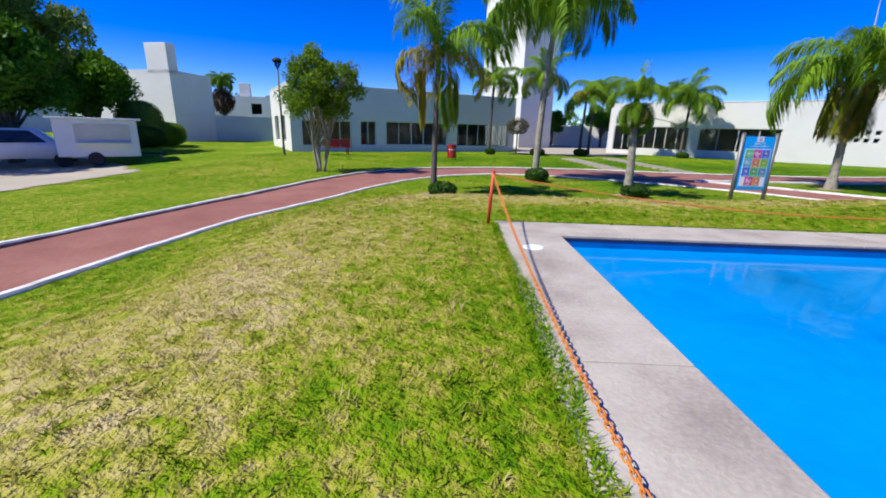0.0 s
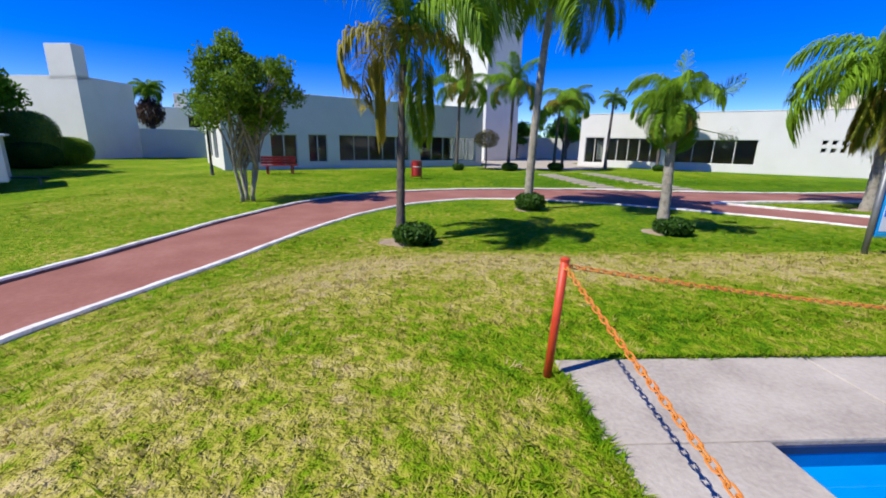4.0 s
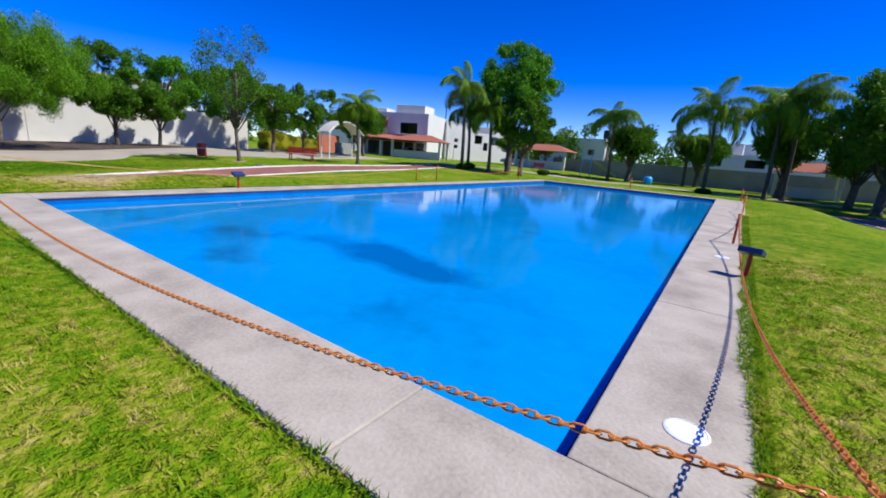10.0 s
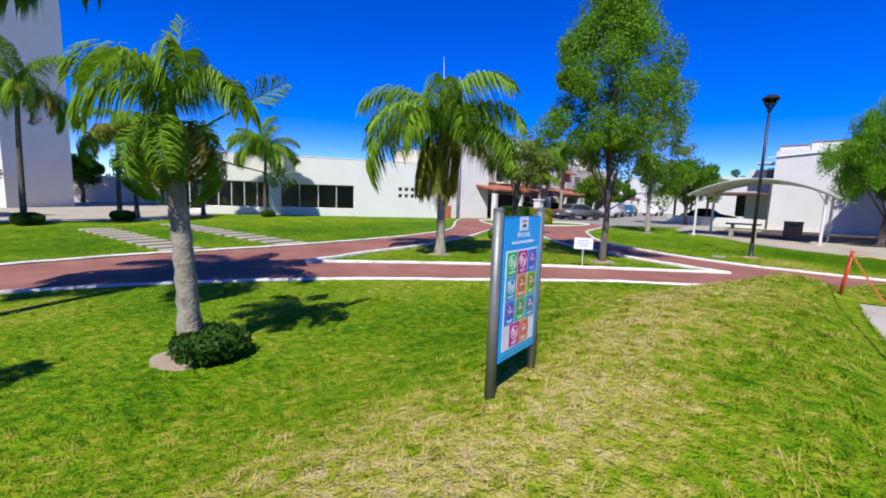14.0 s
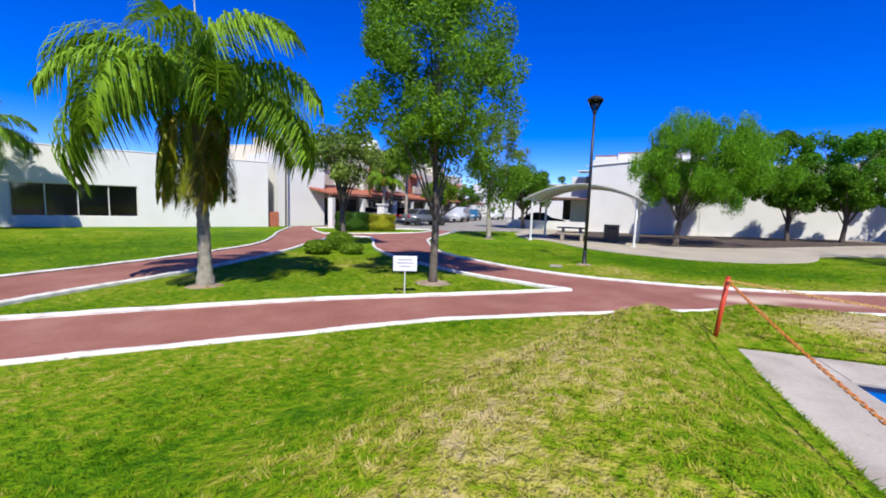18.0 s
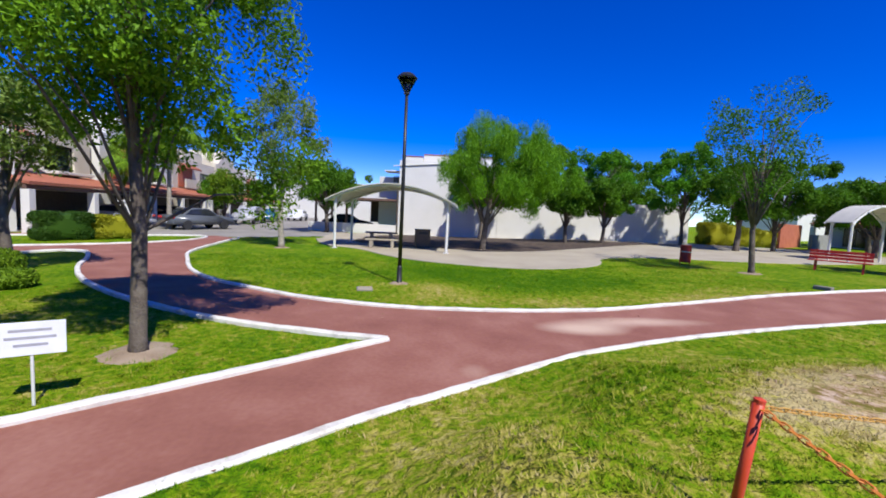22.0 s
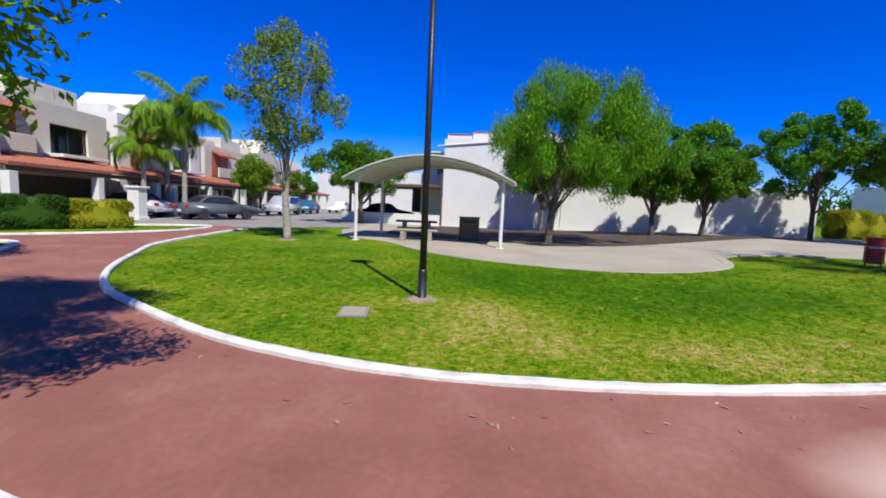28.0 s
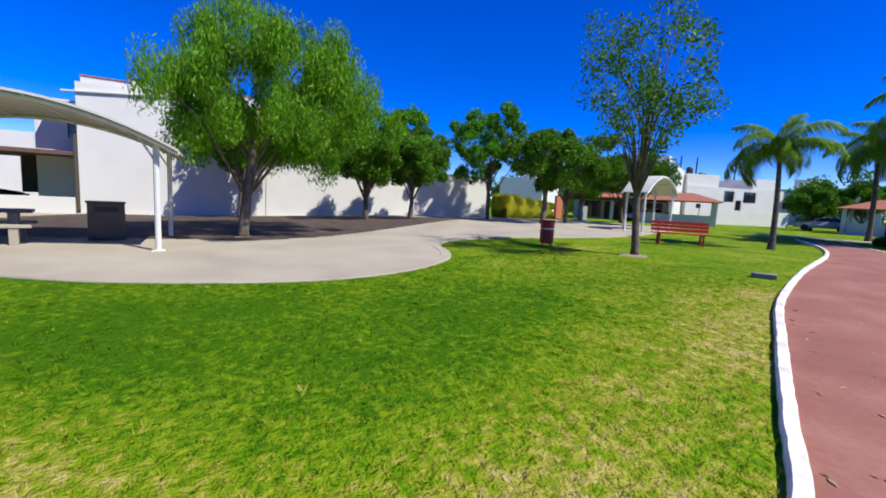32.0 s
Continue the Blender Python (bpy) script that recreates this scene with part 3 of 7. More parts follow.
EAST = [(33.4, 18.3), (30, 17.9), (26.6, 17.3), (24.5, 16.3), (22.6, 15.2), (21.2, 14.0), (20.2, 12.6), (19.32, 11.1), (18.92, 10.05), (18.71, 9.15), (18.62, 8.0), (18.69, 6.5), (18.98, 4.55), (19.43, 3.1), (20.1, 0.95), (20.78, -1.4), (21.45, -5.0), (22.3, -10.8), (23.6, -16.0), (26.2, -22.8)]
ISLAND = [(8.6, 17.3), (10.6, 15.55), (12.8, 13.45), (14.6, 11.3), (16.5, 9.1)]
ISLAND_E = [(16.5, 9.1), (16.8, 10.4), (17.3, 11.9), (18.2, 13.6), (19.2, 15.1), (20.6, 16.7), (22.2, 18), (24, 19.1), (25.3, 20.2), (25.0, 21.1), (23.5, 21.3), (21.0, 20.5), (18, 19.3), (13.8, 18.15), (11.1, 17.8), (8.6, 17.3)]
BED = [(25.5, 23.3), (28, 21.0), (30.7, 19.75), (33.2, 19.9), (33.6, 21.2), (31.5, 24), (29.5, 26.6), (28.3, 26.4), (26.5, 24.6), (25.5, 23.3)]
track_poly = np.vstack([curve(INNER), curve(EAST)[::-1], [(34.5, 20.0), (33.5, 23), (30, 29)], curve(OUTER)[::-1]])
island_poly = np.vstack([curve(ISLAND), curve(ISLAND_E)])
track_ob = sheet("path_track", track_poly, TRACK, 0.02, 0.12, "worn red running track curving through the lawn", "path", [island_poly, curve(BED)])
co = np.array([q.co for q in track_ob.data.vertices])
dust = sum(a * np.exp(-(((co[:, 0] - cx) / rx) ** 2 + ((co[:, 1] - cy) / ry) ** 2)) for cx, cy, rx, ry, a in ((17.45, 5.6, 0.5, 1.0, 2.1), (18.1, 4.0, 0.45, 1.7, 1.8), (15.3, 7.9, 0.5, 0.4, 1.2), (15.2, 9.6, 1.0, 0.4, 0.4), (-5.3, 3, 0.5, 4, 0.35), (4, 18.9, 3, 0.5, 0.4), (19.9, -6, 0.6, 3, 0.5)))
lay = track_ob.data.attributes.new("dust", "FLOAT", "POINT")
lay.data.foreach_set("value", dust.astype(np.float32))
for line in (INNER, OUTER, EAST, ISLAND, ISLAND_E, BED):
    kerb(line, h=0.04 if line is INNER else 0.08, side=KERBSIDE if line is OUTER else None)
PLAZA = curve([(36, 14.6), (33.6, 13.9), (31.9, 13.0), (31.0, 11.5), (29.3, 10.35), (28.1, 9.4), (27.15, 8.2), (26.35, 6.3), (25.9, 4.4), (26.1, 2.9), (26.8, 1.4), (28.0, 0.5), (29.6, -0.4), (30.0, -3), (28.9, -7), (29.2, -11), (31, -17), (33, -24)])
sheet("pavement_plaza", np.vstack([PLAZA, [(41, -24), (43.5, -14), (45, 11), (43, 15)]]), PAVE, 0.025, 0.2, "pale washed concrete paving round the picnic shelters", "paving")
kerb(PLAZA[::3], "flat concrete edging round the picnic paving", 0.3, 0.035, PAVE)
sheet("road", [(31.2, 29), (33.9, 21.2), (34.3, 18.5), (36.6, 16.4), (38.4, 14.6), (46, 14), (90, 10), (95, 40), (60, 44), (36, 34)], ROAD, 0.015, 0.6, "grey paved residential street with parked cars", "road")
# soil colour that also carries the trees' shade on the ground
SOILSHADE = mat("dark soil with tree shade", [(0.03, 0.02, 0.013), (0.06, 0.04, 0.027), (0.12, 0.08, 0.05)], 0.95, 2.5, 30, 0.6)
sheet("ground_bed", curve([(35.6, 12.4), (33.9, 11.6), (33.0, 8.4), (32.5, 6.4), (31.9, 4.9), (32.4, 2.2), (34.0, -0.8), (36.0, -4), (38.6, -8), (39.3, -10.5), (42.6, 0), (43.6, 6.0), (43.8, 9.6), (40.6, 11.8), (35.6, 12.4)]), SOILSHADE, 0.034, 0.2, "dark soil bed before the wall, tree shade put into its colour", "ground")
sheet("pavement_drive", [(-11.6, 9.6), (-13.2, 15.9), (-16.5, 18.6), (-28, 24), (-48, 22), (-48, 4), (-14, 5)], PAVE, 0.02, 0.4, "pale dusty driveway beside the lawn", "driveway")
sheet("pavement_cross", curve([(30, -26.2), (24, -28.2), (18, -31), (12, -33), (2, -33.5), (-10, -30)], 2).tolist() + [(-10, -32), (2, -35.6), (12, -35.2), (18, -33.2), (24, -30.2), (30, -28.2)], PAVE, 0.02, 0.3, "pale path crossing the far end of the park", "path")
sheet("pavement_entrance", [(2.6, 33.5), (9, 32.6), (13.5, 37.2), (12.5, 44), (20, 60), (0, 60), (3.6, 38)], PAVE, 0.02, 0.5, "pale concrete forecourt between the two clubhouses", "paving")

# ---- pool ----
W, L, D, SKEW = POOL_W, POOL_L, 1.25, 0.45


def hexa(plan, z0, z1):
    """A slab over a four-cornered plan."""
    bm = bmesh.new()
    lo, hi = ([bm.verts.new((x, y, z)) for x, y in plan] for z in (z0, z1))
    bm.faces.new(lo[::-1]), bm.faces.new(hi)
    for i in range(4):
        bm.faces.new((lo[i], lo[(i + 1) % 4], hi[(i + 1) % 4], hi[i]))
    bmesh.ops.bevel(bm, geom=bm.edges[:], offset=0.012, segments=2, affect="EDGES", profile=0.5)
    return bm


basin = bmesh.new()
v = [basin.verts.new(p) for p in ((0, 0, -0.02), (W, 0, -0.02), (W, -L, -0.02), (SKEW, -L, -0.02), (0, 0, -D), (W, 0, -D), (W, -L, -D - 0.3), (SKEW, -L, -D - 0.3))]
for f in ((4, 5, 6, 7), (0, 1, 5, 4), (1, 2, 6, 5), (2, 3, 7, 6), (3, 0, 4, 7)):
    basin.faces.new([v[i] for i in f])
pool = thing("swimming_pool", "large rectangular swimming pool full of still blue water", "pool", POOL, kind="structure")
part("pool_basin", basin, POOLPAINT, pool, "blue painted pool basin with darker stains")
LEVEL = -0.13
gs, gt = np.meshgrid(np.linspace(0, 1, 60), np.linspace(0, 1, 120), indexing="ij")
wx, wy = SKEW * gt + (W - SKEW * gt) * gs, -L * gt
idx = np.arange(gs.size).reshape(gs.shape)
me = mesh_of("water", np.stack([wx, wy, np.full(gs.shape, LEVEL)], -1).reshape(-1, 3), np.stack([idx[:-1, 1:], idx[1:, 1:], idx[1:, :-1], idx[:-1, :-1]], -1).reshape(-1, 4).tolist(), WATER)
deep = sum(a * np.exp(-(((wx - cx) / rx) ** 2 + ((wy - cy) / ry) ** 2)) for cx, cy, rx, ry, a in ((4.4, -2.6, 1.5, 0.7, 0.52), (6.2, -1.7, 1.0, 0.6, 0.5), (4.9, -0.9, 0.9, 0.5, 0.45), (2.8, -2.4, 1.2, 0.5, 0.5), (8.6, -1.0, 1.4, 0.7, 0.42), (3.0, -6.0, 1.5, 1.6, 0.3), (7.5, -8.0, 2.0, 2.5, 0.3), (5.0, -16.0, 3.0, 3.0, 0.28), (2.0, -1.0, 1.0, 0.5, 0.3)))
layer = me.attributes.new("stain", "FLOAT", "POINT")
layer.data.foreach_set("value", deep.ravel().astype(np.float32))
part("water", me, None, pool, "still blue pool water with cloudy dark patches")
k = DECK_W
for v0 in (0, -L - k):
    for x0, x1 in ((-DECK_S, 0.9), (0.9, 3.8), (3.8, 6.8), (6.8, W + DECK_E)):
        part("deck_slab", hexa([(x0 + 0.003, v0), (x1 - 0.003, v0), (x1 - 0.003, v0 + k), (x0 + 0.003, v0 + k)], -0.18, 0.02), DECK, pool)
for i in range(8):
    t0, t1 = i / 8, (i + 1) / 8
    y0, y1 = -L * t0 - 0.003, -L * t1 + 0.003
    part("deck_slab", hexa([(-DECK_S, y1), (SKEW * t1, y1), (SKEW * t0, y0), (-DECK_S, y0)], -0.18, 0.02), DECK, pool)
    part("deck_slab", hexa([(W, y1), (W + DECK_E, y1), (W + DECK_E, y0), (W, y0)], -0.18, 0.02), DECK, pool)
BAND = mat("blue waterline tiles", [(0.0, 0.1, 0.34), (0.0, 0.15, 0.45)], 0.25, 4, 40, 0.05)
# navy strip that paints in the shadow below the deck's lip
LIPSHADE = mat("painted shadow line under the deck edge", [(0.004, 0.012, 0.05), (0.01, 0.03, 0.1)], 0.6, 4, 40, 0.05)
for z0, z1, off, stuff, label in ((-0.19, -0.05, 0.012, BAND, "blue waterline band"), (-0.05, -0.012, 0.016, LIPSHADE, "painted shadow line under the deck edge")):
    for plan in ([(0, -off), (W, -off), (W, 0), (0, 0)], [(SKEW, -L), (W, -L), (W, -L + off), (SKEW, -L + off)], [(SKEW, -L), (SKEW + off, -L), (off, 0), (0, 0)], [(W - off, -L), (W, -L), (W, 0), (W - off, 0)]):
        bm = bmesh.new()
        lo, hi = ([bm.verts.new((x, y, z)) for x, y in plan] for z in (z0, z1))
        bm.faces.new(lo[::-1]), bm.faces.new(hi)
        for i in range(4):
            bm.faces.new((lo[i], lo[(i + 1) % 4], hi[(i + 1) % 4], hi[i]))
        part("waterline_strip", bm, stuff, pool, label)

# ---- buildings ----


def wall_mesh(length, height, thick, openings):
    """A wall along x from 0, its outer face at y = 0, with openings (x0, x1, z0, z1) right through it."""
    xs = sorted({0.0, length, *[a for o in openings for a in o[:2]]})
    zs = sorted({0.0, height, *[a for o in openings for a in o[2:]]})
    nx, nz = len(xs), len(zs)
    verts = [(x, y, z) for y in (0, thick) for x in xs for z in zs]

    def vid(y, i, j):
        return (y * nx + i) * nz + j

    def solid(i, j):
        if not (0 <= i < nx - 1 and 0 <= j < nz - 1):
            return False
        x, z = (xs[i] + xs[i + 1]) / 2, (zs[j] + zs[j + 1]) / 2
        return not any(o[0] < x < o[1] and o[2] < z < o[3] for o in openings)

    faces = []
    for i in range(nx - 1):
        for j in range(nz - 1):
            if solid(i, j):
                faces.append((vid(0, i, j), vid(0, i + 1, j), vid(0, i + 1, j + 1), vid(0, i, j + 1)))
                faces.append((vid(1, i, j), vid(1, i, j + 1), vid(1, i + 1, j + 1), vid(1, i + 1, j)))
                if not solid(i - 1, j):
                    faces.append((vid(0, i, j), vid(0, i, j + 1), vid(1, i, j + 1), vid(1, i, j)))
                if not solid(i + 1, j):
                    faces.append((vid(0, i + 1, j), vid(1, i + 1, j), vid(1, i + 1, j + 1), vid(0, i + 1, j + 1)))
                if not solid(i, j - 1):
                    faces.append((vid(0, i, j), vid(1, i, j), vid(1, i + 1, j), vid(0, i + 1, j)))
                if not solid(i, j + 1):
                    faces.append((vid(0, i, j + 1), vid(0, i + 1, j + 1), vid(1, i + 1, j + 1), vid(1, i, j + 1)))
    return mesh_of("wall", verts, faces)


def window(parent, x0, x1, z0, z1, panes, m, thick=0.25, material=None):
    """A window with its frame and panes, set in an opening of a wall along x."""
    w = part("window", boxed(((x0 + x1) / 2, thick * 0.62, z0 + 0.02), (x1 - x0, 0.1, 0.04)), FRAME, parent, m=m)
    bm = bmesh.new()
    t = 0.05
    for a, b in ((x0, x0 + t), (x1 - t, x1)):
        box(bm, ((a + b) / 2, thick * 0.62, (z0 + z1) / 2), (t, 0.07, z1 - z0 - 0.1))
    box(bm, ((x0 + x1) / 2, thick * 0.62, z1 - t / 2), (x1 - x0, 0.07, t))
    n = panes
    for i in range(1, n):
        x = x0 + (x1 - x0) * i / n
        box(bm, (x, thick * 0.62, (z0 + z1) / 2), (t, 0.06, z1 - z0 - 0.1))
    part("window_frame", bm, material or FRAME, w)
    for i in range(n):
        a, b = x0 + (x1 - x0) * i / n + 0.03, x0 + (x1 - x0) * (i + 1) / n - 0.03
        part("pane", boxed(((a + b) / 2, thick * 0.62, (z0 + z1) / 2), (b - a, 0.008, z1 - z0 - 0.1)), GLASS, w).visible_shadow = False
    return w


def clubhouse(name, x, y, turn, length, depth, height, front, left=(), right=(), back=(), label="", z=None):
    """A flat-roofed white building; its front runs along local x, the camera stands at local -y."""
    b = thing(name, label, "building", pose(x, y, gz(x, y) - 0.1 if z is None else z, 0, 0, turn))
    t = 0.25
    sides = (
        ("wall_front", length, front, Matrix()),
        ("wall_right", depth - 2 * t, right, pose(length, t, 0, 0, 0, 90)),
        ("wall_back", length, back, pose(length, depth, 0, 0, 0, 180)),
        ("wall_left", depth - 2 * t, left, pose(0, depth - t, 0, 0, 0, -90)),
    )
    for wname, ln, ops, m in sides:
        me = wall_mesh(ln, height, t, [o[:4] for o in ops])
        me.materials.append(STUCCO)
        part(wname, me, None, b, m=m)
        for o in ops:
            window(b, *o[:4], o[4], m, t)
    part("roof", boxed((length / 2, depth / 2, height - 0.45), (length - 2 * t - 0.01, depth - 2 * t - 0.01, 0.2)), STUCCO, b)
    part("floor", boxed((length / 2, depth / 2, 0.06), (length - 2 * t - 0.01, depth - 2 * t - 0.01, 0.1)), INSIDE, b)
    bm = bmesh.new()
    for c, s in (((length / 2, t / 2, height + 0.04), (length + 0.05, t + 0.05, 0.06)), ((length / 2, depth - t / 2, height + 0.04), (length + 0.05, t + 0.05, 0.06)), ((t / 2, depth / 2, height + 0.04), (t + 0.06, depth - 2 * t - 0.07, 0.08)), ((length - t / 2, depth / 2, height + 0.04), (t + 0.06, depth - 2 * t - 0.07, 0.08))):
        box(bm, c, s, 0.015)
    part("coping", bm, STUCCO, b, "white rendered coping")
    return b


def wall_run(name, a, b, height, thick=0.2, material=None, label="", category="wall", cap=None):
    """A straight garden wall from a to b."""
    a, b = Vector((*a, 0)), Vector((*b, 0))
    d = b - a
    z = min(gz(a.x, a.y), gz(b.x, b.y)) - 0.1
    m = pose(a.x, a.y, z, 0, 0, math.degrees(math.atan2(d.y, d.x)))
    bm = boxed((d.length / 2, thick / 2, height / 2 + 0.05), (d.length, thick, height + 0.1), 0.01)
    ob = new(name, bm_mesh(name, bm, material or STUCCO))
    ob.matrix_basis = m
    return tagged(ob, label, category, kind="structure")


# shaded clubhouse
clubhouse(
    "clubhouse_shaded", -11.95, 26.8, 33.7, 17.9, 9.0, 4.3,
    [(0.7, 1.9, 0.48, 2.1, 2), (2.45, 3.95, 0.3, 2.1, 2), (4.6, 5.75, 0.52, 2.15, 2), (6.5, 11.5, 0.56, 2.17, 5), (12.35, 17.3, 0.53, 2.22, 5)],
    left=[(1.5, 3.6, 0.6, 2.4, 1), (4.6, 6.6, 0.6, 2.4, 1)],
    right=[(0.4, 4.0, 0.5, 2.35, 4)],
    label="single storey white clubhouse in shade with dark windows")
# sunlit clubhouse
clubhouse(
    "clubhouse_sunlit", 11.6, 40.2, -33.3, 19.3, 9.0, 4.3,
    [(0.5, 2.0, 0.42, 2.5, 2), (2.2, 6.35, 0.62, 2.45, 5), (7.1, 12.3, 0.66, 2.4, 4), *[(15.65 + 0.48 * i, 15.95 + 0.48 * i, 1.6 + 0.5 * j, 1.92 + 0.5 * j, 1) for i in range(4) for j in range(2)]],
    left=[(1.0, 3.5, 0.5, 2.35, 3)],
    label="long single storey white clubhouse in full sun")


def block(name, x, y, turn, sx, sy, sz, label, windows=(), category="house", roofs=(), z=None, paint=None):
    """A plain rendered house block: corner at x, y; windows (x0, x1, z0, z1) on its front face."""
    paint = paint or STUCCO
    b = thing(name, label, category, pose(x, y, gz(x, y) - 0.1 if z is None else z, 0, 0, turn))
    me = wall_mesh(sx, sz, 0.25, [w[:4] for w in windows])
    me.materials.append(paint)
    part("wall", me, None, b)
    for c, s in (((0.125, sy / 2, sz / 2), (0.25, sy - 0.5, sz)), ((sx - 0.125, sy / 2, sz / 2), (0.25, sy - 0.5, sz)), ((sx / 2, sy - 0.125, sz / 2), (sx, 0.25, sz))):
        part("wall", boxed(c, s), paint, b)
    part("roof", boxed((sx / 2, sy / 2, sz - 0.3), (sx - 0.5, sy - 0.5, 0.2)), paint, b)
    for w in windows:
        window(b, *w[:4], 2, Matrix(), 0.25, BLACK)
    for c, s in roofs:
        part("parapet_block", boxed(c, s, 0.02), paint, b)
    return b


block("stair_tower", 4.2, 47, 33.7, 4.4, 7.4, 16.5, "tall plain white tower behind the clubhouse", category="tower")
block("white_house", -26.3, 35.6, 84, 4.8, 9, 6.0, "white two storey house wall with a chimney block", roofs=[((0.5, 1.05, 6.9), (1.0, 2.1, 2.4))], z=-0.4)
wall_run("wall_garden", (-25.8, 40.4), (-10, 49), 2.4, label="plain white garden wall behind the lawn")
block("far_white_house", -36, 55, 20, 14, 8, 5.3, "white flat roofed house with small windows", [(5.2, 6.5, 3.0, 4.4), (8.5, 9.6, 3.0, 4.4)], roofs=[((4.3, 2, 6.1), (1.3, 1.4, 1.9))], z=-0.3)
bh = block("boundary_house", 44.5, 10.15, -96, 8.2, 8, 6.2, "tall white house wall with stepped parapet behind the shelter", [], roofs=[((0.92, 3.0, 6.38), (1.75, 4.5, 0.5)), ((4.95, 3.6, 6.5), (6.2, 5, 0.72)), ((-1.05, 4.6, 2.45), (1.95, 5.2, 5.0))])
for c, w_ in (((0.92, 0.78, 6.65), 1.8), ((4.95, 1.13, 6.88), 6.26)):
    part("coping", boxed(c, (w_, 0.16, 0.06), 0.01), TILE, bh, "red tile coping")
ledge = boxed((2.6, -0.05, 0), (6.2, 0.12, 0.07), 0.01, pose(0, 0, 5.75, 0, -5, 0))
part("moulding", ledge, STUCCO, bh, "sloping rendered moulding on the wall")
part("balcony_window", boxed((-0.42, 1.97, 4.5), (0.66, 0.08, 1.15), 0.01), GLASS, bh, "tall balcony window")
for x in (-0.75, -0.42, -0.09):
    part("balcony_post", boxed((x, 1.93, 4.4), (0.05, 0.05, 1.3), 0.005), BIN, bh)
part("balcony_ledge", boxed((-0.6, 1.4, 5.35), (1.5, 1.6, 0.1), 0.02), STUCCO, bh)
part("carport_roof", boxed((-3.6, 2.6, 2.9), (7.0, 5.0, 0.2), 0.02), PARAPET, bh, "dark flat carport roof")
for x, y in ((-7.0, 0.4), (-7.0, 4.8), (-4.4, 0.4)):
    part("carport_post", boxed((x, y, 1.4), (0.16, 0.16, 2.9), 0.01), PARAPET, bh)
part("garage_panel", boxed((-1.5, 3.4, 1.9), (3.0, 0.1, 1.9), 0.01), BIN, bh, "dark brown panel under the carport")
# narrow dark strip up the house's left edge
part("corner_strip", boxed((-0.1, 0.12, 2.0), (0.14, 0.14, 3.6), 0.02), BIN, bh, "dark strip at the wall's corner")
part("low_wall", boxed((-3.7, -0.4, 0.42), (7.2, 0.2, 0.9), 0.01), STUCCO, bh, "low white wall before the carport")
wall_run("wall_boundary", (43.6, 2.05), (42.05, -13.3), 3.3, label="long white boundary wall behind the row of trees")
block("rear_house", 51.0, 2.0, -96, 13, 8, 6.2, "white two storey house behind the boundary wall", [(2.0, 3.4, 3.9, 5.0), (6.0, 7.4, 3.9, 5.0)])

# ---- trees ----


def frond_mesh(length, droop, leaf, n, material, seed, hang=0.4, start=0.14, knee=0.0):
    """One feather palm frond along +x: an arching rib with two rows of hanging leaflets; past the knee it hangs straight."""
    rng = np.random.default_rng(seed)
    t = np.linspace(0, 1, 24)
    ang = radians(62) - droop * (np.minimum(1, t / knee) if knee else t**1.15)
    seg = length / 23
    px, pz = np.cumsum(np.cos(ang)) * seg, np.cumsum(np.sin(ang)) * seg
    px, pz = px - px[0], pz - pz[0]
    tri = []
    for i in range(23):
        w = 0.022 * (1 - t[i]) + 0.005
        a, b = np.array([px[i], 0, pz[i]]), np.array([px[i + 1], 0, pz[i + 1]])
        for o0, o1 in (((0, w, 0), (0, 0, -w)), ((0, 0, -w), (0, -w, 0)), ((0, -w, 0), (0, w, 0))):
            tri += [a + o0, b + o0, b + o1, a + o0, b + o1, a + o1]
    for s in np.linspace(start, 0.995, n):
        x, z, an = np.interp(s, t, px), np.interp(s, t, pz), np.interp(s, t, ang)
        ln = leaf * (0.45 + 0.75 * np.sin(np.pi * min(1, s * 0.9 + 0.12))) * rng.uniform(0.85, 1.15)
        for side in (-1, 1):
            fwd = rng.uniform(0.35, 0.6)
            d = np.array([fwd * np.cos(an), side * rng.uniform(0.45, 0.95), fwd * np.sin(an) + rng.uniform(-0.35, 0.5)])
            d /= np.linalg.norm(d)
            p0 = np.array([x, 0, z])
            sag = hang * rng.uniform(0.7, 1.6)
            p1 = p0 + d * ln * 0.42
            p2 = p1 + (d * 0.6 + np.array([0, 0, -0.55 * sag])) * ln * 0.38
            p3 = p2 + (d * 0.22 + np.array([0, 0, -sag])) * ln * 0.45
            wv = np.cross(d, [0, 0, 1.0])
            wv = wv / (np.linalg.norm(wv) + 1e-6) * 0.019
            tri += [p0 - wv * 0.4, p0 + wv * 0.4, p1 + wv, p0 - wv * 0.4, p1 + wv, p1 - wv, p1 - wv, p1 + wv, p2 + wv * 0.8, p1 - wv, p2 + wv * 0.8, p2 - wv * 0.8, p2 - wv * 0.8, p2 + wv * 0.8, p3]
    return fast_mesh("frond", np.array(tri), 3, material)


FRONDS = [frond_mesh(2.9, radians(a), 0.62, 120, PALM, i, h) for i, (a, h) in enumerate(((118, 1.0), (148, 1.2), (172, 1.4), (85, 0.8)))]
FRONDS_Y = [frond_mesh(2.4, radians(a), 0.45, 80, PALMYELLOW, 10 + i, 1.0) for i, a in enumerate((180, 205))]
FRONDS_H = [frond_mesh(2.5, radians(146), 0.5, 110, m_, 30 + i, 1.3, 0.2, 0.34) for i, m_ in enumerate((PALMOLD, PALMYELLOW, PALM))]

PLUME = frond_mesh(2.3, radians(14), 0.62, 30, PALM, 50, 0.3, 0.68)


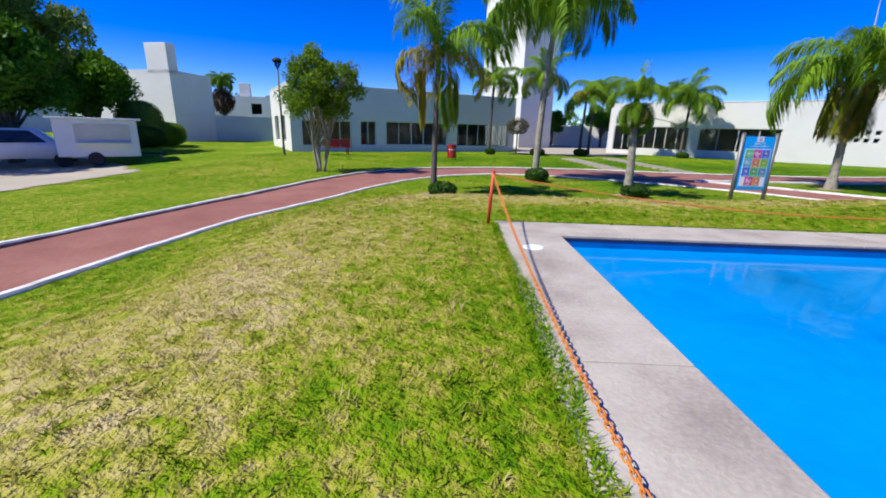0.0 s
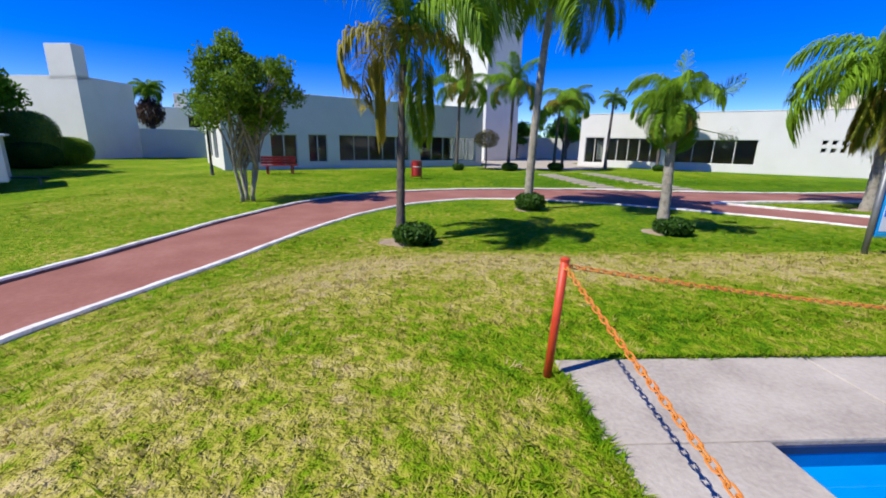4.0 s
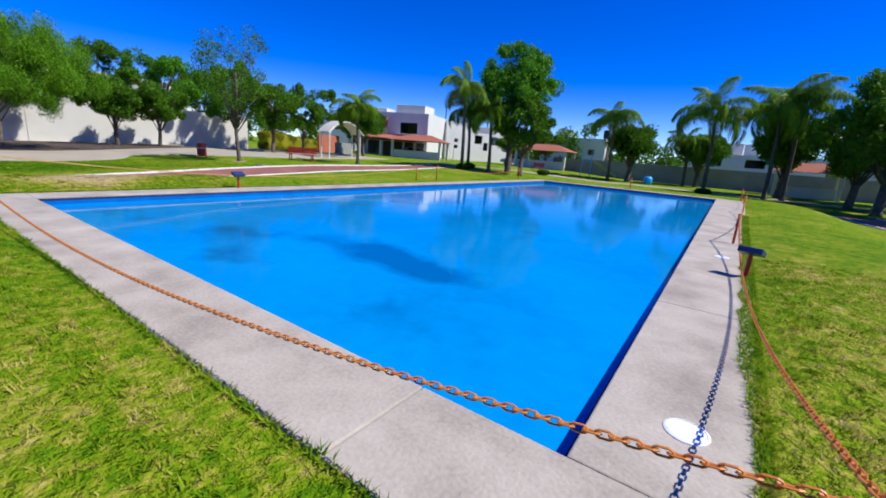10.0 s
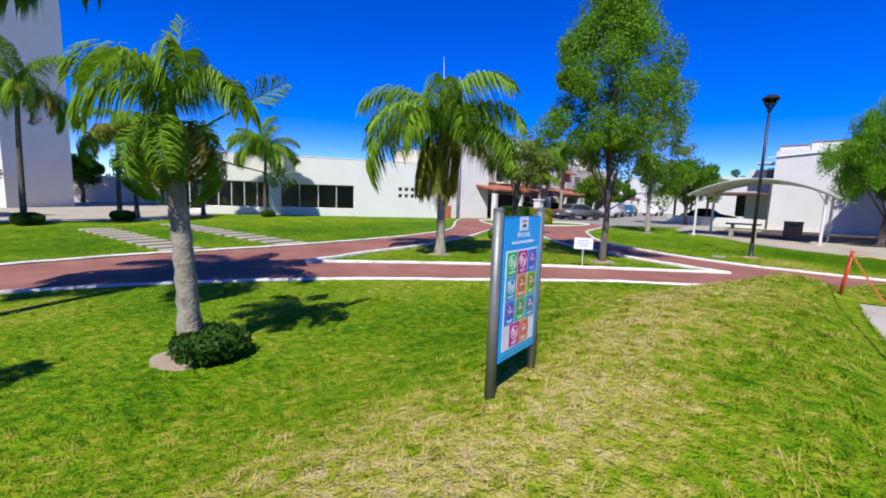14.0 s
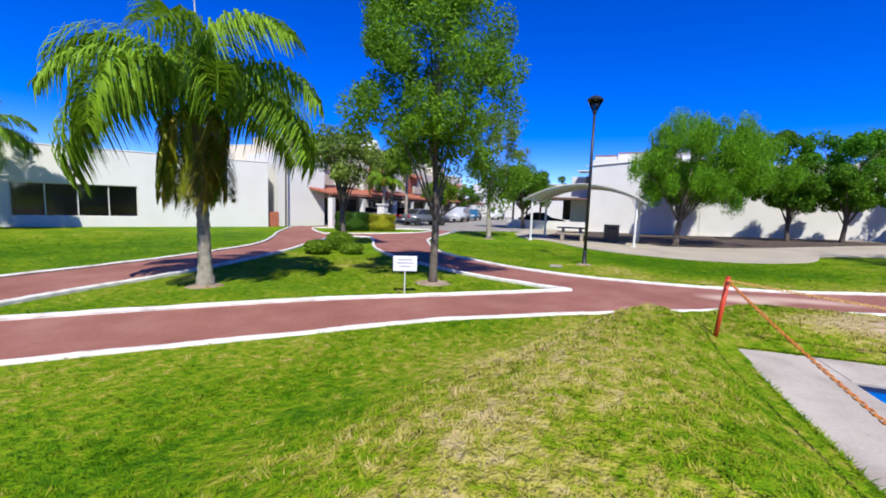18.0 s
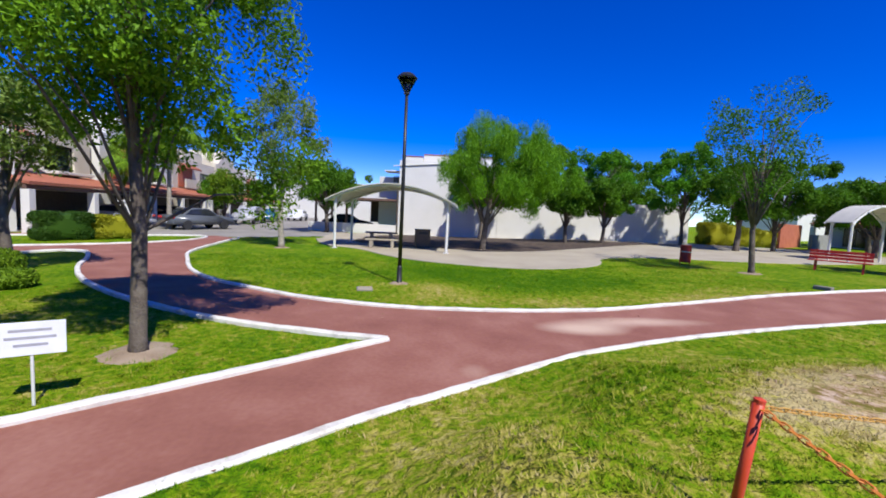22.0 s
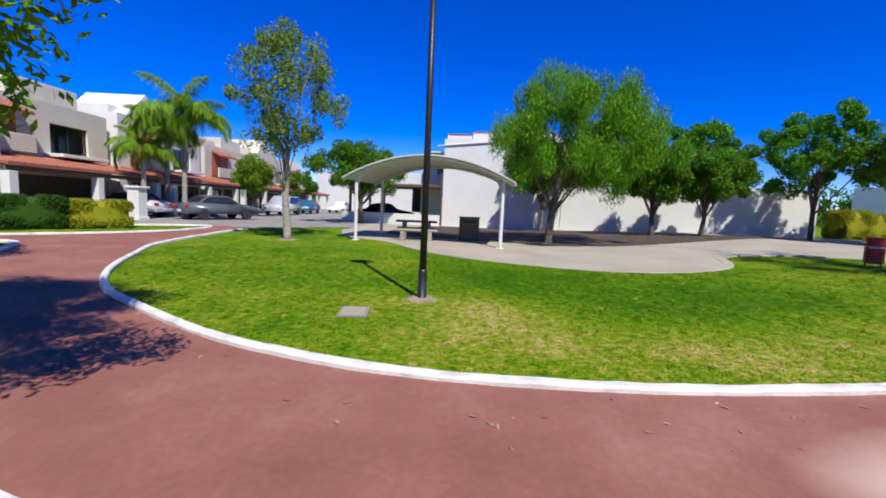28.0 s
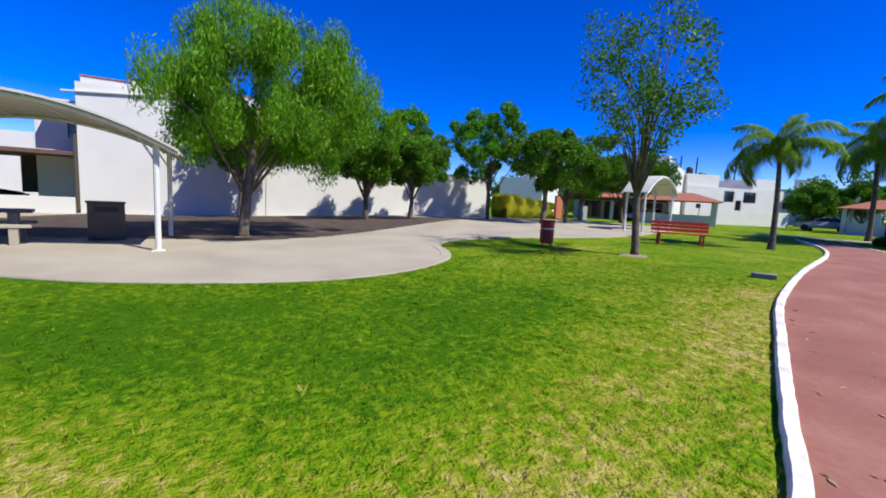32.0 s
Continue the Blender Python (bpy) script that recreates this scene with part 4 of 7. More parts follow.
def palm(x, y, height, spread=1.0, n=18, seed=0, lean=(0, 0), yellow=0.15, radius=0.13, material=None, label="feather palm with an arching green crown on the lawn", skirt=0.0, shoot=0.0, upright=0.0, dead=0, plume=False, hug=0.0):
    """A feather palm: ringed trunk and fronds, each one a part."""
    rng = random.Random(seed)
    z0 = gz(x, y)
    p = thing("palm_tree", label, "palm tree", pose(x, y, z0), "palms on the lawn")
    bm = bmesh.new()
    pts, rad = [], []
    n_r = max(14, int(height * 9))
    for i in range(n_r + 1):
        s = i / n_r
        ring = 0.9 if i % 2 else 1.04
        flare = 1 + 0.55 * max(0, 1 - s * height / 0.7) ** 2
        pts.append((lean[0] * s * s, lean[1] * s * s, height * s - 0.05))
        rad.append(radius * (1 - 0.3 * s) * ring * flare)
    tube(bm, pts, rad, 10)
    part("trunk", bm, material or PALMBARK, p, "ringed grey trunk", smooth=True)
    top = Vector((lean[0], lean[1], height - 0.05))
    bm = bmesh.new()
    tube(bm, [top + Vector((0, 0, -0.05)), top + Vector((0, 0, 0.25)), top + Vector((0, 0, 0.6))], [radius * 0.8, radius * 0.75, 0.03], 8)
    part("crownshaft", bm, PALM, p, "green crownshaft", smooth=True)
    for i in range(n):
        k = i / n
        if rng.random() < yellow or i < dead:
            me = rng.choice(FRONDS_Y)
        else:
            me = FRONDS[3] if k > 0.8 and upright >= 0 else FRONDS[0] if k > 0.5 else rng.choice(FRONDS[:3])
        tilt = rng.uniform(-12, 12) - (24 + upright) * max(0, k - 0.55) / 0.45 + (16 if k < 0.3 else 0)
        tilt += hug
        if hug and k < 0.55:
            me = rng.choice(FRONDS_Y + FRONDS[1:3])
        elif hug:
            me = rng.choice(FRONDS[:3])
            tilt -= hug + 6
        s = spread * (1.0 if hug and k >= 0.55 else 0.85 if hug else 1) * rng.uniform(0.85, 1.12)
        m = Matrix.Translation(top + Vector((0, 0, 0.12 + 0.25 * k))) @ Euler((0, 0, i * 2.399 + rng.uniform(-0.2, 0.2))).to_matrix().to_4x4() @ Euler((radians(rng.uniform(-15, 15)), radians(tilt), 0)).to_matrix().to_4x4() @ Matrix.Diagonal((s, s, s, 1))
        part("frond", me, None, p, m=m)
    for i in range(int(skirt)):
        m = Matrix.Translation(top + Vector((0, 0, 0.05))) @ Euler((0, 0, i * 2.399 + 0.6)).to_matrix().to_4x4() @ Euler((radians(rng.uniform(-20, 20)), radians(8 * (i % 3) - 4), 0)).to_matrix().to_4x4() @ Matrix.Scale(min(1.0, spread) * rng.uniform(0.72, 0.98), 4)
        part("old_frond", FRONDS_H[i % 3], None, p, "yellowed frond hanging against the trunk", m)
    if plume:
        for roll in (0, 60, 120):
            part("new_frond", PLUME, None, p, "upright half open new frond", Matrix.Translation(top) @ Euler((0, radians(-20), 0.8)).to_matrix().to_4x4() @ Euler((radians(roll), 0, 0)).to_matrix().to_4x4() @ Matrix.Scale(0.6, 4))
    if shoot:
        part("spear_leaf", tube(bmesh.new(), [top, top + Vector((0.05, 0, shoot * 0.6)), top + Vector((0.02, 0.03, shoot))], [0.035, 0.028, 0.01], 6), LIME, p, "pale unopened spear leaf")
    return p


def leaf_cloud(name, centres, radii, per, size, material, seed, hang=0.0, flat=1.0):
    """Many small pointed leaves, gathered in loose clumps."""
    rng = np.random.default_rng(seed)
    c = np.repeat(np.asarray(centres, float), per, 0)
    r = np.repeat(np.asarray(radii, float), per)[:, None]
    d = rng.normal(size=c.shape)
    d /= np.linalg.norm(d, axis=1)[:, None]
    rr = r * rng.uniform(0.25, 1.0, (len(c), 1)) ** 0.6
    p = c + d * rr * [1, 1, flat]
    if hang:
        p[:, 2] -= rng.uniform(0, hang, len(p)) ** 1.0
    a = rng.normal(size=c.shape) + ([0, 0, -2.2] if hang else [0, 0, -0.3])
    a /= np.linalg.norm(a, axis=1)[:, None]
    b = np.cross(a, rng.normal(size=c.shape))
    b /= np.linalg.norm(b, axis=1)[:, None] + 1e-9
    s = size * rng.uniform(0.6, 1.3, (len(c), 1))
    ratio = 0.22 if hang else 0.38
    q = np.stack([p - a * s, p + b * s * ratio, p + a * s, p - b * s * ratio], 1).reshape(-1, 3)
    return fast_mesh(name, q, 4, material)


def tree(x, y, height, rx, low, seed, label, leaf=None, trunk_r=0.14, clumps=70, per=170, size=0.11, ry=None, hang=0.0, stems=1, lean=(0, 0), clump_r=0.55, bark=None, lime=0.0, fork=None, shape=1.0, lobes=0, extra=(), limb=0.36, limbs=4, fan=5.0, group="trees of the park"):
    """A broadleaf tree: tapered trunk and limbs that reach the clumps of leaves."""
    rng = np.random.default_rng(seed)
    ry = ry or rx
    z0 = gz(x, y)
    t = thing("tree", label, "tree", pose(x, y, z0), group)
    mid = (height + low) / 2
    half = (height - low) / 2
    cs = []
    if lobes:
        heart = []
        for i in range(lobes):
            d = Vector((math.cos(i * 2.399 + seed), math.sin(i * 2.399 + seed), 0)) * math.sqrt(1 - (2 * (i + 0.5) / lobes - 1) ** 2)
            heart.append((d.x * rng.uniform(0.5, 0.75), d.y * rng.uniform(0.5, 0.75), (1 - 2 * (i + 0.5) / lobes) * rng.uniform(0.5, 0.75), rng.uniform(0.3, 0.46)))
        for i in range(clumps):
            hx, hy, hz, hr = heart[i % lobes]
            d = rng.normal(size=3)
            d = d / np.linalg.norm(d) * hr * rng.uniform(0.45, 1.0) ** 0.5
            if d[2] < -0.25 * hr:
                d[2] *= -0.6
            k = 1 - (1 - shape) * max(0, hz + d[2])
            cs.append((lean[0] + (hx + d[0]) * rx * k, lean[1] + (hy + d[1]) * ry * k, mid + (hz + d[2]) * half))
    while len(cs) < clumps:
        d = rng.normal(size=3)
        d /= np.linalg.norm(d)
        r = rng.uniform(0.3, 1.0) ** 0.5
        k = 1 - (1 - shape) * max(0, d[2] * r)
        if noise.noise((d[0] * 1.7 + seed, d[1] * 1.7, d[2] * 1.7)) * 0.5 + 1 - r * 0.75 < 0.12:
            continue
        bumpy = 1 + 0.22 * noise.noise((d[0] * 2.2 + seed * 3.1, d[1] * 2.2, d[2] * 2.2))
        cs.append((lean[0] + d[0] * r * rx * k * bumpy, lean[1] + d[1] * r * ry * k * bumpy, mid + d[2] * r * half * bumpy))
    cs = np.array(cs + list(extra))
    rad = rng.uniform(0.6, 1.25, len(cs)) * clump_r
    bm = bmesh.new()
    fork = fork or low * 0.75
    tips = []
    for sidx in range(stems):
        off = Vector((math.cos(sidx * 2.1) * 0.16, math.sin(sidx * 2.1) * 0.16, 0)) * (stems > 1)
        top = Vector((lean[0] * 0.5 + off.x * fan, lean[1] * 0.5 + off.y * fan, low + half * 0.9))
        base = Vector((off.x, off.y, -0.1))
        k1, k2 = base.lerp(top, 0.35) + Vector((rng.uniform(-0.12, 0.12), rng.uniform(-0.12, 0.12), 0)), base.lerp(top, 0.7)
        tr = trunk_r / math.sqrt(stems)
        tube(bm, [base, base + Vector((0, 0, 0.3)), k1, k2, top], [tr * 1.45, tr * 1.08, tr * 0.9, tr * 0.6, tr * 0.22], 9)
        tips.append((base.lerp(k1, min(1, fork / max(k1.z, 0.1))), k1, k2))
    pick = rng.permutation(len(cs))[: max(10, clumps // limbs)]
    for j, i in enumerate(pick):
        a0, a1, a2 = tips[j % stems]
        s = a0.lerp(a1, rng.uniform(0.6, 1)) if cs[i][2] < mid else a1.lerp(a2, rng.uniform(0.2, 1))
        e = Vector(cs[i])
        m1 = s.lerp(e, 0.5) + Vector((0, 0, 0.12 * (e - s).length))
        tube(bm, [s, m1, e], [trunk_r * limb, trunk_r * limb * 0.55, trunk_r * 0.06], 6)
    part("trunk", bm, bark or BARK, t, smooth=True)
    if lime:
        part("lime_wash", tube(bmesh.new(), [(0, 0, 0.0), (0, 0, 0.3), (0.0, 0, lime)], [trunk_r * 1.5, trunk_r * 1.13, trunk_r * 1.06], 10), LIME, t, "white lime wash band")
    part("crown", leaf_cloud("crown", cs, rad, per, size, leaf or LEAF, seed, hang), None, t)
    return t


def shrub(x, y, rx, ry, h, seed, label="clipped dark green shrub", material=None, category="shrub", turn=0, group="", box_like=False):
    """A clipped shrub: a dense skin of small leaves over a dark core."""
    rng = np.random.default_rng(seed)
    s = thing("shrub", label, category, pose(x, y, gz(x, y), 0, 0, turn), group)
    n = int((5200 if box_like else 2600) * max(0.35, rx * ry * 2 + h * (rx + ry)))
    d = rng.normal(size=(n, 3))
    if box_like:
        d = np.sign(d) * np.abs(d) ** 0.35
    d /= (np.abs(d) ** (6 if box_like else 2.6)).sum(1)[:, None] ** (1 / (6 if box_like else 2.6))
    c = d * [rx, ry, h / 2] * rng.uniform(0.86, 1.03, (n, 1)) + [0, 0, h / 2]
    c = c[c[:, 2] > 0.01]
    core = bmesh.new()
    bmesh.ops.create_icosphere(core, subdivisions=3, radius=1.0)
    for v in core.verts:
        q = 6 if box_like else 2.6
        k = (abs(v.co.x) ** q + abs(v.co.y) ** q + abs(v.co.z) ** q) ** (1 / q)
        v.co = Vector((v.co.x * rx, v.co.y * ry, v.co.z * h / 2)) / k * 0.88 + Vector((0, 0, h / 2))
    part("core", core, material or HEDGE, s)
    part("leaves", leaf_cloud("leaves", c, np.full(len(c), 0.02), 1, 0.045, material or HEDGE, seed), None, s)
    return s


palm(-0.95, 11.25, 3.1, 0.8, 11, 1, (0.05, 0.1), 0.3, 0.085, DARKBARK, "slim palm with yellowing lower fronds and a dark trunk", dead=3, skirt=4, upright=20)
palm(2.2, 15.4, 5.2, 1.05, 18, 2, (0.25, 0.1), 0.05, 0.125, PALMBARK, "tall palm with a pale lower trunk beside the track")
palm(4.45, 12.5, 2.3, 0.42, 16, 3, (-0.1, 0.02), 0.35, 0.12, PALMBARK, "young leaning palm with drooping yellow fronds and a new shoot", plume=True, hug=38.0)
palm(12.8, 16.4, 3.5, 1.12, 17, 4, (-0.05, 0.05), 0.0, 0.15, PALMBARK, "full drooping palm on the grass island between the paths", shoot=2.6, upright=-12, skirt=11)
for i, (x, y, h, s, n) in enumerate(((0.8, 31, 4.6, 0.8, 16), (4.2, 31.5, 4.8, 0.85, 16), (7.6, 33, 3.8, 0.8, 14), (8.6, 34.5, 4.4, 0.8, 14), (12.2, 35.6, 4.7, 0.42, 16), (15.6, 34.6, 3.9, 0.95, 18))):
    palm(x, y, h, s, n, 20 + i, (0.1, 0), 0.12, 0.12, DARKBARK, "palm on the lawn in front of the clubhouses")
for i, (x, y, r, h) in enumerate(((-0.7, 11.15, 0.5, 0.42), (2.25, 15.35, 0.55, 0.55), (4.6, 12.35, 0.5, 0.4), (0.9, 30.9, 0.5, 0.5), (4.3, 31.4, 0.7, 0.6), (7.7, 32.9, 0.7, 0.6), (15.7, 34.4, 0.6, 0.5))):
    shrub(x, y, r * 0.72, r * 0.68, h * 0.85, 60 + i, "low clipped dark green shrub round a palm trunk", group="shrubs round the palms")

EXTRA = [(1.45, -1.23, 2.2), (1.35, -1.0, 2.5), (1.3, -1.8, 2.75), (1.2, -1.15, 2.05), (1.42, -1.48, 2.65), (1.1, -0.6, 2.9)]
tree(-5.9, 16.1, 4.35, 1.55, 1.5, 5, "small tree with several pale stems and a round crown", LEAFLIGHT, 0.11, 110, 170, 0.06, stems=5, clump_r=0.36, lobes=12, lean=(0.12, 0), bark=PALMBARK, fan=3.0)
tree(15.75, 12.3, 8.6, 2.1, 1.6, 6, "tall open tree with light green leaves on the grass island", LEAFISLAND, 0.095, 190, 440, 0.044, shape=0.4, clump_r=0.42, lobes=26, limb=0.3, limbs=8, lean=(-0.12, 0.08), extra=EXTRA)
tree(29.8, 14.9, 7.9, 2.1, 1.9, 7, "tall thin olive green tree with a pale grey trunk", LEAFOLIVE, 0.13, 110, 120, 0.07, bark=PALMBARK, shape=0.6, lobes=18, clump_r=0.4, limb=0.2, limbs=9)
tree(33.0, 4.9, 7.5, 4.3, 1.7, 8, "broad weeping pepper tree with a forked trunk on the paving", LEAFWEEP, 0.16, 170, 640, 0.075, hang=0.75, fork=1.0, clump_r=0.5, shape=0.8, lobes=15, lean=(0.1, -0.9), limb=0.34, limbs=12)
tree(25.05, -4.2, 7.5, 2.0, 2.7, 9, "thin sparse tree on the lawn beside the track", LEAF, 0.1, 60, 130, 0.065, clump_r=0.48, limbs=2, limb=0.3)
for i, (x, y, h, r, low) in enumerate(((39.2, -2.1, 4.7, 2.1, 1.5), (39.1, -4.8, 4.8, 2.1, 1.5), (39.6, -11.1, 7.6, 3.2, 1.6), (37.5, -16.5, 6.4, 3.8, 1.5), (42.2, 3.6, 5.8, 1.9, 1.8))):
    tree(x, y, h, r, low, 30 + i, "leafy tree in the row before the white wall", LEAFBRIGHT if i == 2 else LEAF, 0.13, 70, 330, 0.1, lobes=9, clump_r=0.5)
for i, (x, y, h, r) in enumerate(((47.0, -2.6, 8.0, 3.4), (47.0, -7.6, 8.8, 3.6), (52, -13.5, 8.4, 3.6))):
    tree(x, y, h, r, 1.2, 230 + i, "leafy tree rising behind the white boundary wall", LEAFBRIGHT if i == 1 else LEAF, 0.18, 80, 300, 0.11, lobes=9, clump_r=0.6)
tree(21.0, 18.7, 5.2, 1.6, 2.1, 12, "small airy tree near the end of the grass island", LEAFOLIVE, 0.13, 60, 130, 0.08, lobes=9, clump_r=0.42)
tree(43.2, 15.6, 5.6, 3.5, 1.7, 13, "broad round tree by the street", LEAF, 0.16, 110, 230, 0.1, lobes=11, clump_r=0.55)

# ---- lamps, shelters, furniture ----


def street_lamp(x, y, h=5.16):
    s = thing("street_lamp", "tall black street lamp with a glass lantern head", "street lamp", pose(x, y, gz(x, y)), "street lamps")
    part("base", lathe(bmesh.new(), [(0.11, -0.05), (0.11, 0.02), (0.075, 0.05), (0.07, 0.45), (0.06, 0.5)], 14), BLACK, s, smooth=True)
    part("pole", tube(bmesh.new(), [(0, 0, 0.45), (0, 0, h * 0.6), (0, 0, h)], [0.058, 0.05, 0.042], 12), BLACK, s, smooth=True)
    part("collar", lathe(bmesh.new(), [(0.045, h), (0.08, h + 0.02), (0.08, h + 0.05), (0.05, h + 0.08)], 14), BLACK, s)
    part("lantern", lathe(bmesh.new(), [(0.08, h + 0.08), (0.24, h + 0.4), (0.25, h + 0.42)], 12), glass_mat("lantern glass", (0.8, 0.8, 0.75), 0.25), s, "smoky glass lantern")
    part("lantern_roof", lathe(bmesh.new(), [(0.27, h + 0.42), (0.28, h + 0.45), (0.17, h + 0.55), (0.03, h + 0.6)], 12), BLACK, s)
    return s


street_lamp(21.72, 9.12)
street_lamp(-11.2, 24.1, 4.6)


def shelter(fl, fr, depth, post_h, rise, label, over=0.45, lip=0.35):
    """An arched sheet roof on four white posts: fl and fr are the feet of its front posts."""
    fl, fr = Vector((*fl, 0)), Vector((*fr, 0))
    d = fr - fl
    w = d.length
    z = gz(*((fl + fr) / 2).xy) + 0.02
    s = thing("picnic_shelter", label, "shelter", pose(fl.x, fl.y, z, 0, 0, math.degrees(math.atan2(d.y, d.x))), "picnic shelters")
    n = 20
    arc = [(-over + (w + 2 * over) * i / n, post_h + rise * (1 - (2 * i / n - 1) ** 2) - rise * (1 - (2 * over / (w + 2 * over) - 1) ** 2)) for i in range(n + 1)]
    verts, faces = [], []
    for yy in (-lip, depth + lip):
        for a, b in arc:
            verts += [(a, yy, b), (a, yy, b + 0.05)]
    m = 2 * (n + 1)
    for i in range(n):
        a, b = 2 * i, 2 * i + 2
        faces += [(a, b, m + b, m + a), (a + 1, m + a + 1, m + b + 1, b + 1), (a, a + 1, b + 1, b), (m + a, m + b, m + b + 1, m + a + 1)]
    faces += [(0, m, m + 1, 1), (2 * n, 2 * n + 1, m + 2 * n + 1, m + 2 * n)]
    part("roof", mesh_of("roof", verts, faces, CANVAS), None, s, "curved white roof sheet")
    for yy in (-0.2, depth + 0.2):
        part("arch_beam", tube(bmesh.new(), [(a, yy, b - 0.05) for a, b in arc], 0.05, 8), WHITESTEEL, s)
    for i in (4, 8, 12, 16):
        part("purlin", tube(bmesh.new(), [(arc[i][0], -0.3, arc[i][1] - 0.025), (arc[i][0], depth + 0.3, arc[i][1] - 0.025)], 0.03, 6), WHITESTEEL, s)
    for xx, yy in ((0, 0), (w, 0), (0, depth), (w, depth)):
        leg = part("post", tube(bmesh.new(), [(xx, yy, 0), (xx, yy, post_h)], 0.065, 10), WHITESTEEL, s)
        part("base_plate", boxed((xx, yy, 0.012), (0.26, 0.26, 0.024), 0.004), WHITESTEEL, leg)
        part("brace", tube(bmesh.new(), [(xx, yy, post_h - 0.5), (xx + (0.35 if xx == 0 else -0.35), yy, post_h + 0.1)], 0.025, 6), WHITESTEEL, s)
    return s


shelter((30.75, 12.65), (30.2, 7.17), 3.3, 2.55, 0.9, "white arched picnic shelter on four posts over a table")
shelter((30.75, -14.6), (31.1, -18.2), 1.0, 2.35, 1.0, "smaller white arched picnic shelter farther along the paving", 0.25, 0.15)


def red_bench(x, y, turn, length=1.7):
    b = thing("bench", "red painted park bench with a slatted back", "bench", pose(x, y, gz(x, y), 0, 0, turn), "red park benches")
    for i in range(4):
        part("seat_slat", boxed((0, 0.02 + 0.11 * i, 0.44), (length, 0.095, 0.035), 0.008), RED, b)
    for i in range(3):
        part("back_slat", boxed((0, 0.43 + 0.03 * i, 0.56 + 0.13 * i), (length, 0.03, 0.11), 0.008), RED, b)
    for sx in (-1, 1):
        bm = bmesh.new()
        xx = sx * (length / 2 - 0.25)
        box(bm, (xx, 0.03, 0.21), (0.06, 0.06, 0.42), 0.006)
        box(bm, (xx, 0.4, 0.21), (0.06, 0.06, 0.42), 0.006)
        box(bm, (xx, 0.21, 0.4), (0.058, 0.44, 0.05), 0.006)
        tube(bm, [(xx, 0.42, 0.42), (xx, 0.53, 0.9)], 0.025, 6)
        part("leg_frame", bm, RED, b)
    return b


def red_bin(x, y, turn=0):
    b = thing("litter_bin", "red cylindrical litter bin on a stand", "litter bin", pose(x, y, gz(x, y), 0, 0, turn), "red litter bins")
    part("drum", lathe(bmesh.new(), [(0.2, 0.12), (0.22, 0.16), (0.22, 0.42), (0.228, 0.44), (0.22, 0.46), (0.22, 0.8), (0.235, 0.82), (0.235, 0.86), (0.2, 0.86), (0.19, 0.3)], 18), RED, b, smooth=False)
    part("band", lathe(bmesh.new(), [(0.222, 0.56), (0.226, 0.565), (0.226, 0.6), (0.222, 0.605)], 18), FRAME, b, "pale lettering band")
    for sx in (-1, 1):
        part("stand_post", tube(bmesh.new(), [(sx * 0.26, 0, 0), (sx * 0.26, 0, 0.8)], 0.022, 8), RED, b)
    part("axle", tube(bmesh.new(), [(-0.26, 0, 0.72), (0.26, 0, 0.72)], 0.015, 6), RED, b)
    return b


red_bench(-8.3, 25.2, 33)
red_bench(25.9, -8.7, 218, 1.95)
red_bin(-1.4, 24.3, 30)
red_bin(27.5, -3.2, -80)

# ---- rules sign ----


def flat(colour, name, rough=0.5):
    return mat(name, [tuple(c * 0.9 for c in colour), colour], rough, 6, 80, 0.02)


SIGNBLUE = flat((0.0, 0.4, 0.88), "sign blue print", 0.35)
SIGNEDGE = flat((0.0, 0.1, 0.42), "sign blue edge", 0.4)
PRINTWHITE = flat((0.8, 0.82, 0.84), "white print", 0.4)
PRINTRED = flat((0.5, 0.02, 0.08), "red print", 0.4)
DARKPRINT = flat((0.06, 0.06, 0.07), "dark print", 0.5)
TINTS = {
    "green": flat((0.03, 0.5, 0.12), "green print", 0.35), "magenta": flat((0.55, 0.0, 0.25), "magenta print", 0.35),
    "blue": flat((0.02, 0.2, 0.72), "blue print", 0.35), "teal": flat((0.02, 0.36, 0.5), "teal print", 0.35),
    "orange": flat((0.72, 0.28, 0.1), "orange print", 0.35), "lime": flat((0.2, 0.55, 0.04), "lime print", 0.35)}


def text_mesh(body, size, material, spacing=1.0):
    cu = bpy.data.curves.new("text", "FONT")
    cu.body, cu.size, cu.align_x, cu.align_y, cu.extrude, cu.space_character = body, size, "CENTER", "CENTER", 0.001, spacing
    ob = bpy.data.objects.new("text", cu)
    me = bpy.data.meshes.new_from_object(ob)
    me.materials.clear()
    me.materials.append(material)
    bpy.data.objects.remove(ob)
    return me


def ring(r0, r1, n=24, depth=0.002):
    bm = bmesh.new()
    a = [[bm.verts.new((r * math.cos(k * math.tau / n), y, r * math.sin(k * math.tau / n))) for k in range(n)] for r, y in ((r0, 0), (r0, -depth), (r1, -depth), (r1, 0))]
    for p, q in zip(a, a[1:]):
        for k in range(n):
            bm.faces.new((p[k], p[(k + 1) % n], q[(k + 1) % n], q[k]))
    return bm


